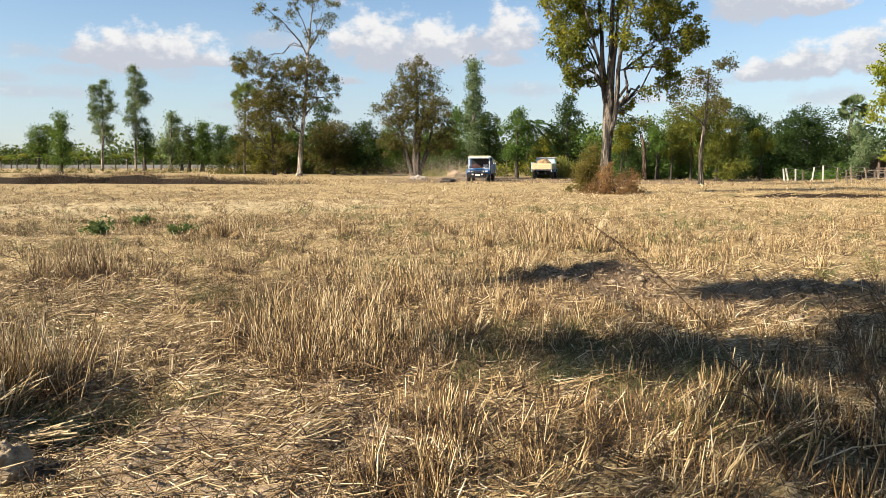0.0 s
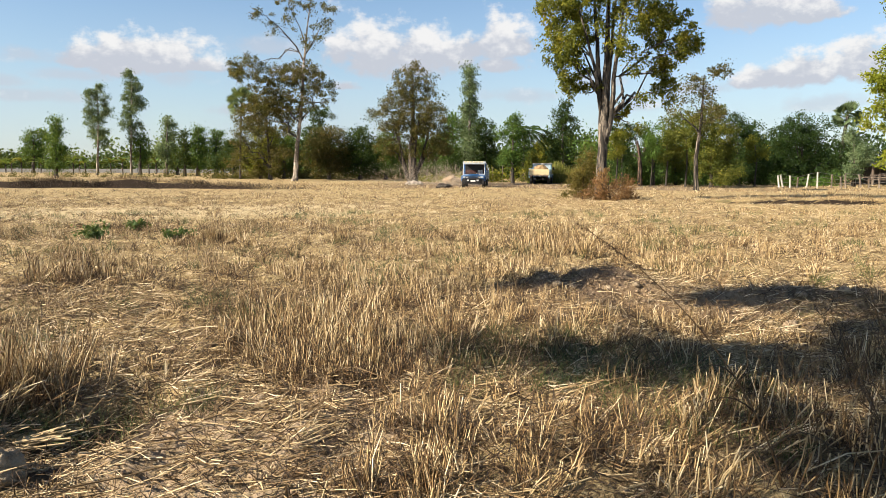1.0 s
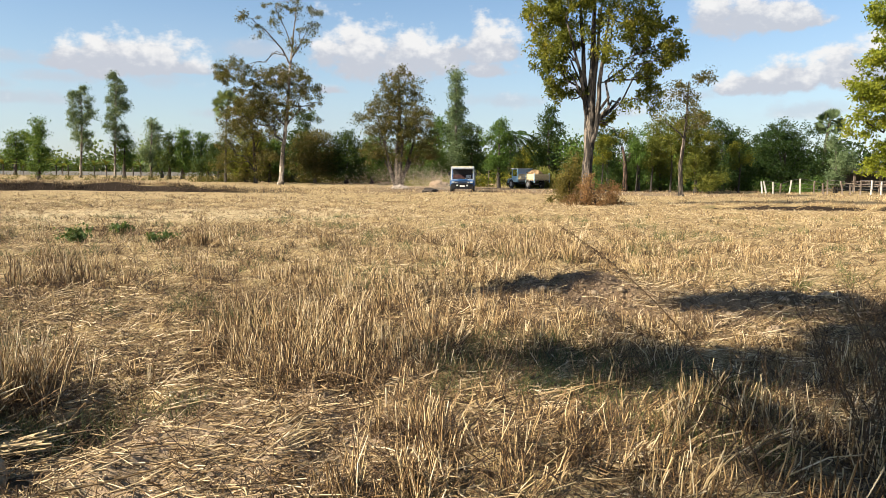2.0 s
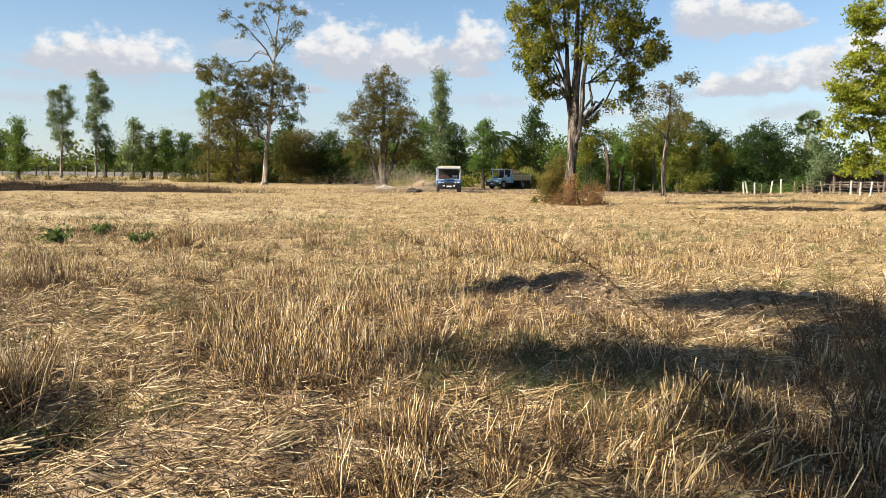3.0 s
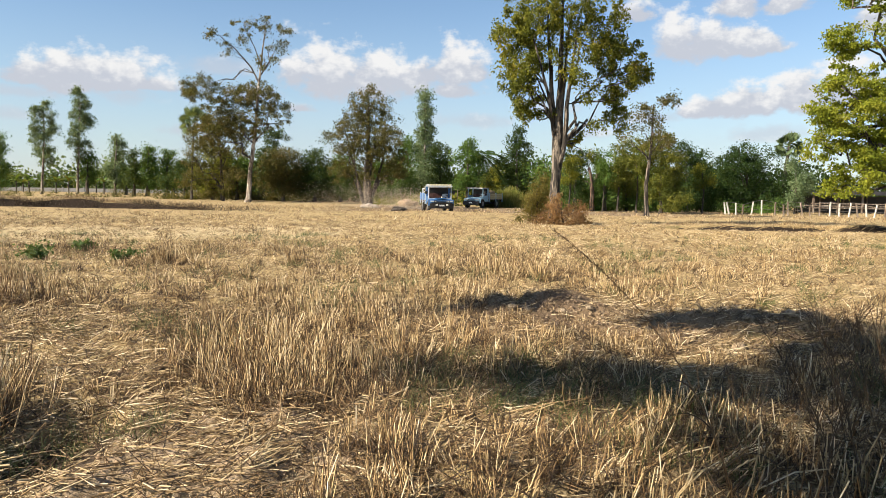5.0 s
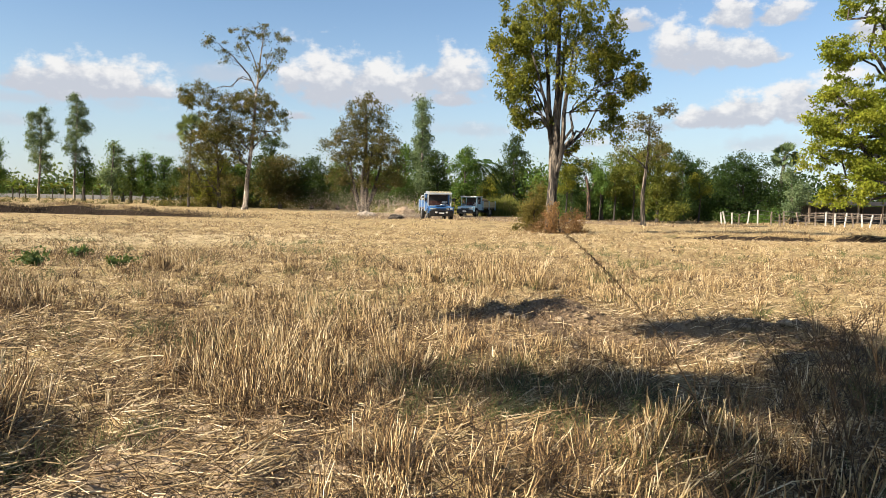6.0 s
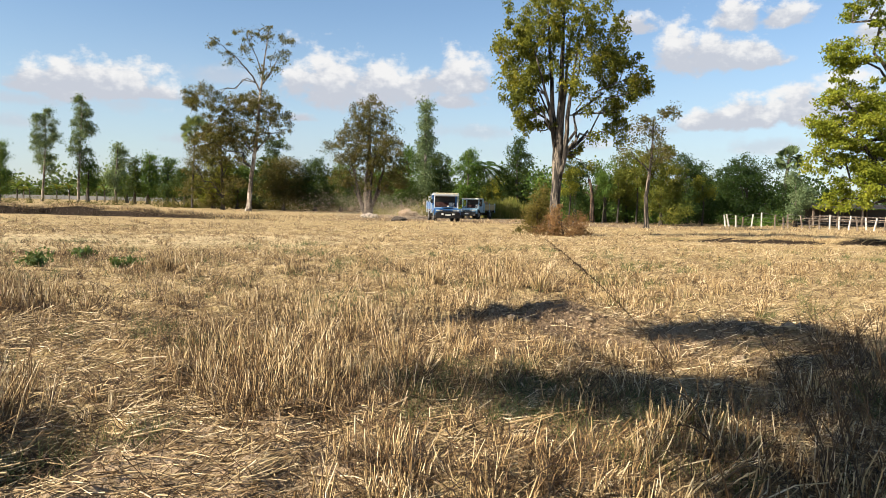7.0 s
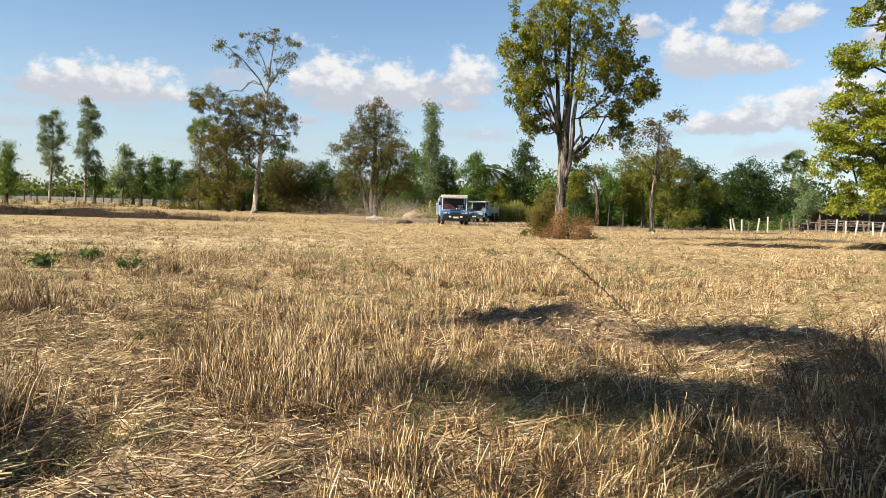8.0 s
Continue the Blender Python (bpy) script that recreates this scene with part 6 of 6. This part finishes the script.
# ---- farm trucks ----
BLUE = plain_material("blue_truck_paint", (0.018, 0.104, 0.281), 0.4, 0.1, (0.178, 0.163, 0.141), 0.45)
SKYBLUE = plain_material("light_blue_paint", (0.27, 0.44, 0.55), 0.45, 0.0, (0.259, 0.237, 0.207), 0.45)
CREAM = plain_material("cream_paint", (0.459, 0.385, 0.222), 0.55, 0, (0.222, 0.163, 0.104), 0.5)
BLACK = plain_material("black_steel", (0.015, 0.015, 0.016), 0.55, 0.3, (0.089, 0.074, 0.059), 0.5)
RUBBER = plain_material("tyre_rubber", (0.016, 0.016, 0.015), 0.85, 0, (0.118, 0.096, 0.074), 0.6)
LAMP = plain_material("headlight_glass", (0.555, 0.570, 0.577), 0.15, 0.2, (0.444, 0.444, 0.444), 0.2)
SEAT = plain_material("dark_red_seat", (0.037, 0.010, 0.010), 0.8)
SACK = plain_material("white_sack", (0.592, 0.585, 0.570), 0.8, 0, (0.370, 0.333, 0.281), 0.3, 6)
AMBER = plain_material("amber_lamp", (0.518, 0.459, 0.266), 0.3)
DIRT = plain_material("brown_earth_load", (0.222, 0.148, 0.074), 0.95, 0, (0.385, 0.281, 0.133), 0.6, 8.0)
PALEBLUE = plain_material("pale_blue_paint", (0.407, 0.503, 0.577), 0.5)
BLUEWHITE = plain_material("faded_white_paint", (0.45, 0.49, 0.53), 0.5, 0, (0.24, 0.23, 0.22), 0.5)
GREY = plain_material("grey_aluminium", (0.333, 0.340, 0.348), 0.4, 0.7)

def wheel_part(parent, x, y, r=0.42, w=0.24):
    bm = bmesh.new()
    prof = [(r * 0.55, -w / 2), (r * 0.92, -w / 2), (r, -w * 0.32), (r, w * 0.32), (r * 0.92, w / 2), (r * 0.55, w / 2)]
    n = 28
    rings = [[bm.verts.new((q, rr * math.cos(2 * math.pi * k / n), rr * math.sin(2 * math.pi * k / n))) for k in range(n)] for rr, q in prof]
    for a, b in zip(rings, rings[1:] + rings[:1]):
        for k in range(n):
            bm.faces.new((a[k], b[k], b[(k + 1) % n], a[(k + 1) % n]))
    for k in range(0, n):   # tread lugs
        a = 2 * math.pi * k / n
        bmesh.ops.create_cube(bm, size=1, matrix=pose(0, r * math.cos(a), r * math.sin(a), math.degrees(a)) @ Matrix.Diagonal((w * 0.7, 0.03, 0.04, 1)))
    hub = new("wheel")
    hub.parent = parent
    hub.location = (x, y, r)
    part("tyre", bm, RUBBER, hub)
    bm = bmesh.new()
    bmesh.ops.create_cone(bm, cap_ends=True, segments=20, radius1=r * 0.56, radius2=r * 0.50, depth=w * 0.8, matrix=pose(0, 0, 0, 0, 90))
    for k in range(6):
        a = k * math.pi / 3
        bmesh.ops.create_cube(bm, size=1, matrix=pose(0, r * 0.3 * math.cos(a), r * 0.3 * math.sin(a)) @ Matrix.Diagonal((w * 1.02, 0.05, 0.05, 1)))
    part("rim", bm, GREY, hub)
    return hub


def truck(label, paint, pillars, roof_paint, boards, load, lamps, back=None):
    """Home-built farm truck; it faces -y, wheels on z = 0. Returns the thing and its wheels."""
    t = thing("farm_truck", pose(0, 0, 0), label, "truck", "trucks on the lane")
    part("chassis", boxes((-0.42, -0.30, -2.1, 2.5, 0.42, 0.58), (0.30, 0.42, -2.1, 2.5, 0.42, 0.58), (-0.85, 0.85, -1.55, -1.4, 0.36, 0.48), (-0.8, 0.8, 1.35, 1.5, 0.36, 0.48), bevel=0.01), BLACK, t)
    bm = boxes((-0.88, 0.88, -2.20, -1.35, 0.66, 1.0), bevel=0.06)
    for v in bm.verts:   # bonnet slopes to the front
        if v.co.z > 0.9 and v.co.y < -1.9:
            v.co.z -= 0.10
    part("bonnet", bm, paint, t)
    part("grille", boxes(*[(-0.48, 0.48, -2.235, -2.19, z, z + 0.035) for z in (0.66, 0.72, 0.78)]), BLACK, t)
    for s in (-1, 1):
        part("headlight", boxes((s * 0.62 - 0.24, s * 0.62 + 0.24, -2.235, -2.17, 0.76, 0.86), bevel=0.02), LAMP, t, "clear headlight")
        part("mudguard", boxes((s * 0.86 - 0.14, s * 0.86 + 0.14, -2.0, -1.05, 0.86, 0.92), (s * 0.86 - 0.14, s * 0.86 + 0.14, -2.02, -1.96, 0.5, 0.9), bevel=0.02), paint, t)
        part("door", boxes((s * 0.90 - 0.03, s * 0.90 + 0.03, -1.32, -0.42, 0.62, 1.18), bevel=0.02), paint, t)
        part("front_pillar", boxes((s * 0.88 - 0.032, s * 0.88 + 0.032, -1.42, -1.33, 0.95, 1.86), bevel=0.02), pillars, t)
        part("rear_pillar", boxes((s * 0.88 - 0.06, s * 0.88 + 0.06, -0.44, -0.32, 0.62, 1.86), bevel=0.02), paint, t)
        m = part("mirror", boxes((s * 1.08 - 0.08, s * 1.08 + 0.08, -1.40, -1.36, 1.30, 1.56), bevel=0.02), BLACK, t)
        part("bracket", boxes((min(s * 0.92, s * 1.05), max(s * 0.92, s * 1.05), -1.37, -1.35, 1.42, 1.45)), BLACK, m)
    part("bumper", boxes((-0.92, 0.92, -2.34, -2.22, 0.30, 0.66), bevel=0.03), BLACK, t)
    part("number_plate", boxes((-0.2, 0.2, -2.36, -2.345, 0.46, 0.57)), SACK, t, "pale plate with unreadable bars")
    part("windscreen_frame", boxes((-0.86, 0.86, -1.43, -1.36, 0.97, 1.02), (-0.86, 0.86, -1.41, -1.35, 1.78, 1.85), bevel=0.015), pillars, t)
    part("roof", boxes((-0.95, 0.95, -1.58, -0.22, 1.86, 1.91), bevel=0.02), roof_paint, t)
    part("visor", boxes((-0.90, 0.90, -1.64, -1.585, 1.83, 1.92), bevel=0.02), roof_paint, t)
    for k in range(lamps):
        part("roof_lamp", boxes((-0.72 + k * 0.24 - 0.085, -0.72 + k * 0.24 + 0.085, -1.62, -1.50, 1.925, 2.03), bevel=0.025), AMBER, t, "pale amber roof lamp")
    if lamps:
        part("roof_rack", boxes((-0.90, 0.90, -1.56, -1.53, 1.915, 1.945), (-0.90, 0.90, -0.30, -0.27, 1.915, 2.02), (-0.90, -0.87, -1.55, -0.28, 1.985, 2.015), (0.87, 0.90, -1.55, -0.28, 1.985, 2.015)), pillars, t)
        part("bull_bar", boxes((-0.80, 0.80, -2.42, -2.37, 0.66, 0.71), (-0.62, -0.57, -2.42, -2.37, 0.40, 0.88), (0.57, 0.62, -2.42, -2.37, 0.40, 0.88), (-0.62, 0.62, -2.42, -2.37, 0.84, 0.88), bevel=0.012), BLACK, t, "black tubular bull bar")
        for q in (-1, 1):
            part("fog_lamp", boxes((q * 0.40 - 0.09, q * 0.40 + 0.09, -2.44, -2.38, 0.50, 0.62), bevel=0.03), LAMP, t, "clear fog lamp")
            part("ladder", boxes((q * 0.99 - 0.02, q * 0.99 + 0.02, -0.20, -0.16, 0.70, 1.90), (q * 0.99 - 0.02, q * 0.99 + 0.02, 1.13, 1.17, 0.70, 1.75), (q * 0.99 - 0.02, q * 0.99 + 0.02, -0.2, 1.17, 1.70, 1.74), (q * 0.99 - 0.02, q * 0.99 + 0.02, -0.2, 1.17, 1.50, 1.53)), pillars, t, "pale side rails over the load bed")
        part("engine_cover", boxes((-0.40, 0.40, -2.05, -1.50, 0.99, 1.04), bevel=0.02), paint, t)
        part("wiper", boxes((-0.35, 0.05, -1.445, -1.432, 1.06, 1.08), (0.15, 0.55, -1.445, -1.432, 1.06, 1.08)), BLACK, t)
    # black panels added so that the inside of the cab looks dark
    part("cab_dark_panels", boxes((-0.80, 0.80, -0.46, -0.41, 1.36, 1.80), (-0.82, 0.82, -1.34, -0.42, 1.835, 1.855)), BLACK, t, "black panels added to darken the cab interior")
    part("cab_floor", boxes((-0.86, 0.86, -1.34, -0.42, 0.60, 0.66)), BLACK, t)
    part("cab_back", boxes((-0.82, 0.82, -0.40, -0.34, 0.66, 1.30), (-0.82, 0.82, -0.40, -0.34, 1.72, 1.86)) if not back else boxes((-0.82, 0.82, -0.40, -0.34, 0.66, 1.86)), back or paint, t)
    part("bench", boxes((-0.8, 0.8, -0.85, -0.46, 0.68, 0.92), (-0.8, 0.8, -0.52, -0.42, 0.92, 1.36), bevel=0.04), SEAT, t, "dark red bench seat")
    part("dashboard", boxes((-0.82, 0.82, -1.34, -1.12, 0.92, 1.06), bevel=0.02), BLACK, t)
    v, f = tube([(0.18 * math.cos(a) + 0.38, 0.05 * math.sin(a) - 1.02, 0.17 * math.sin(a) + 1.22) for a in np.linspace(0, 6.283, 17)], [0.016] * 17, 6)
    part("steering_wheel", mesh_from("steering_wheel", v, f, BLACK), BLACK, t)
    for sx, sz, sr in ((0.46, 1.16, 0.20), (0.50, 1.36, 0.16), (-0.5, 1.06, 0.13)):
        bm = bmesh.new()
        bmesh.ops.create_icosphere(bm, subdivisions=3, radius=sr)
        for v in bm.verts:
            v.co *= 1 + 0.25 * noise.noise(v.co * 6 + Vector((sx, sz, 0)))
            v.co = Vector((v.co.x * 1.35 + sx, v.co.y - 0.80, v.co.z * 0.6 + sz - 0.10))
        part("sack", bm, SACK, t, "white cloth sack on the seat")
    # load bed
    part("bed_floor", boxes((-0.96, 0.96, -0.25, 2.6, 0.78, 0.86)), WOOD, t)
    for s in (-1, 1):
        for k in range(3):
            part("side_board", boxes((s * 0.96 - 0.025, s * 0.96 + 0.025, -0.22, 2.58, 0.88 + 0.17 * k, 1.03 + 0.17 * k), bevel=0.008), boards, t)
        for yy in (-0.2, 1.15, 2.55):
            part("stake", boxes((s * 0.96 - 0.05, s * 0.96 + 0.05, yy - 0.04, yy + 0.04, 0.6, 1.46)), pillars, t)
    for k in range(3):
        part("tailboard", boxes((-0.95, 0.95, 2.58, 2.63, 0.88 + 0.17 * k, 1.03 + 0.17 * k), bevel=0.008), boards, t)
    for s in (-1, 1):
        part("tail_lamp", boxes((s * 0.8 - 0.1, s * 0.8 + 0.1, 2.6, 2.66, 0.66, 0.76), bevel=0.02), SEAT, t)
    if load:
        bm = bmesh.new()
        bmesh.ops.create_icosphere(bm, subdivisions=4, radius=1)
        for v in bm.verts:
            k = 1 + 0.18 * noise.noise(v.co * 2.5) + 0.08 * noise.noise(v.co * 7)
            v.co = Vector((v.co.x * 0.88 * k, 1.2 + v.co.y * 1.25 * k, 0.95 + max(-0.05, v.co.z) * 0.8 * k))
        part("load", bm, load, t, "heaped load of brown earth and straw")
    t.scale = (0.87, 0.80, 0.93)
    wheels = [wheel_part(t, sx * 0.86, sy) for sx in (-1, 1) for sy in (-1.48, 1.42)]
    return t, wheels


truck_a, wheels_a = truck("blue and white farm truck with an open cab raising dust", BLUE, BLUEWHITE, BLUEWHITE, BLUE, None, 7)
truck_b, wheels_b = truck("light blue farm truck with a heaped earth load", SKYBLUE, SKYBLUE, WHITE, CREAM, DIRT, 0, PALEBLUE)

# ---- dust behind the first truck: clouds of fine specks ----
DUST = plain_material("tan_dust", (0.50, 0.42, 0.33), 0.95, 0, (0.42, 0.34, 0.26), 0.3)
SPECK_V = np.array([(1, 1, 1), (-1, -1, 1), (-1, 1, -1), (1, -1, -1)], float) / math.sqrt(3)
SPECK_F = np.array([(0, 1, 2), (0, 3, 1), (0, 2, 3), (1, 3, 2)])


def dust():
    """Each puff is one rigid cloud of specks, densest at its heart and low down."""
    rng = np.random.default_rng(44)
    base = thing("dust_cloud", pose(0, 0, 0), "faint tan dust cloud drifting behind the truck", "dust")
    puffs = []
    for dx, dy, z, w, h, n in ((-0.3, 2.6, 0.45, 0.8, 0.42, 9000), (-1.2, 3.2, 0.60, 0.9, 0.50, 9000), (-2.4, 3.8, 0.70, 1.2, 0.55, 7000), (-3.9, 4.4, 0.65, 1.3, 0.55, 4500),
                               (-5.6, 5.0, 0.70, 1.6, 0.60, 3500), (1.1, 3.4, 0.50, 0.8, 0.35, 4000), (-1.8, 5.0, 1.30, 1.5, 0.60, 4000)):
        c = rng.normal(0, 1, (n, 3)) * np.array([w, 0.8, h])
        c[:, 2] = np.abs(c[:, 2] + z) - z + 0.03
        r = rng.uniform(0.004, 0.010, n)
        v = (c[:, None, :] + SPECK_V[None] * r[:, None, None]).reshape(-1, 3)
        f = (np.arange(n)[:, None, None] * 4 + SPECK_F[None]).reshape(-1, 3)
        ob = part("puff", mesh_from("puff", v, f, DUST), DUST, base)
        ob.location = (dx, dy, z)
        puffs.append(ob)
    return base, puffs


dust_thing, dust_puffs = dust()


# ---- what moves ----
def motions():
    # grass stem: seconds, lean to the side, lean ahead
    sway = [(0.0, 0, 0), (0.5, 1, 0), (1.0, 0, 1), (1.5, -2.5, -3), (2.2, 1, 0), (3.0, -1, 2), (3.5, 0, 1), (4.0, 2, 0), (4.5, 3, 1), (5.2, 5, 0), (6.0, 7, -1), (6.5, 8, -2), (7.0, 4, -2), (7.5, 2, 0), (8.0, 3, 1)]
    at = (*STEM_AT, height(*STEM_AT))
    walk(stem_thing, [(t, pose(*at, ahead, side, 0)) for t, side, ahead in sway])

    # trucks: seconds, bearing as x for each metre ahead, metres ahead, heading (0 faces the camera)
    first = [(0.0, .0514, 56.0, -11), (0.5, .0502, 55.5, -10), (1.0, .0492, 55.0, -8), (1.5, .0500, 54.5, -6), (2.2, .0515, 53.7, -4), (3.0, .0530, 52.8, -2), (3.5, .0545, 52.3, 0),
             (4.0, .0555, 51.8, 2), (4.5, .0565, 51.2, 4), (5.2, .0590, 50.5, 7), (6.0, .0615, 49.7, 7), (6.5, .0640, 49.1, 6), (7.0, .0667, 48.6, 5), (7.5, .0690, 48.0, 3), (8.0, .0718, 47.5, 2)]
    second = [(0.0, .1377, 64.0, 164), (0.8, .1385, 64.6, 166), (1.5, .1385, 65.2, 174), (2.0, .1375, 65.6, 212), (2.4, .1355, 65.8, 258), (2.8, .1338, 65.8, 296), (3.5, .1310, 65.6, 312), (4.5, .1240, 65.0, 320),
              (5.2, .1185, 65.2, 321), (6.0, .1150, 64.9, 323), (7.0, .1115, 64.4, 328), (8.0, .1115, 64.0, 334)]
    for body, wheels, rows in ((truck_a, wheels_a, first), (truck_b, wheels_b, second)):
        walk(body, [(t, pose(k * d, d, height(k * d, d), 0, 0, h)) for t, k, d, h in rows])
        going = 1.3 if body is truck_a else 1.2
        for w in wheels:
            x, y, z = w.location
            walk(w, [(0.25 * i, pose(x, y, z, math.degrees(going * 0.25 * i / 0.42) % 360)) for i in range(33)])
    walk(dust_thing, [(t, pose(k * d - 0.6 - 0.12 * t, d + 0.6, 0)) for t, k, d, h in first])
    for i, puff in enumerate(dust_puffs):   # puffs lag, rise and turn slowly
        x, y, z = puff.location
        walk(puff, [(t, pose(x - 0.06 * i * t, y + 0.05 * t, z + 0.025 * t, 0, 0, 2.0 * t)) for t in (0.0, 4.0, 8.0)])


motions()
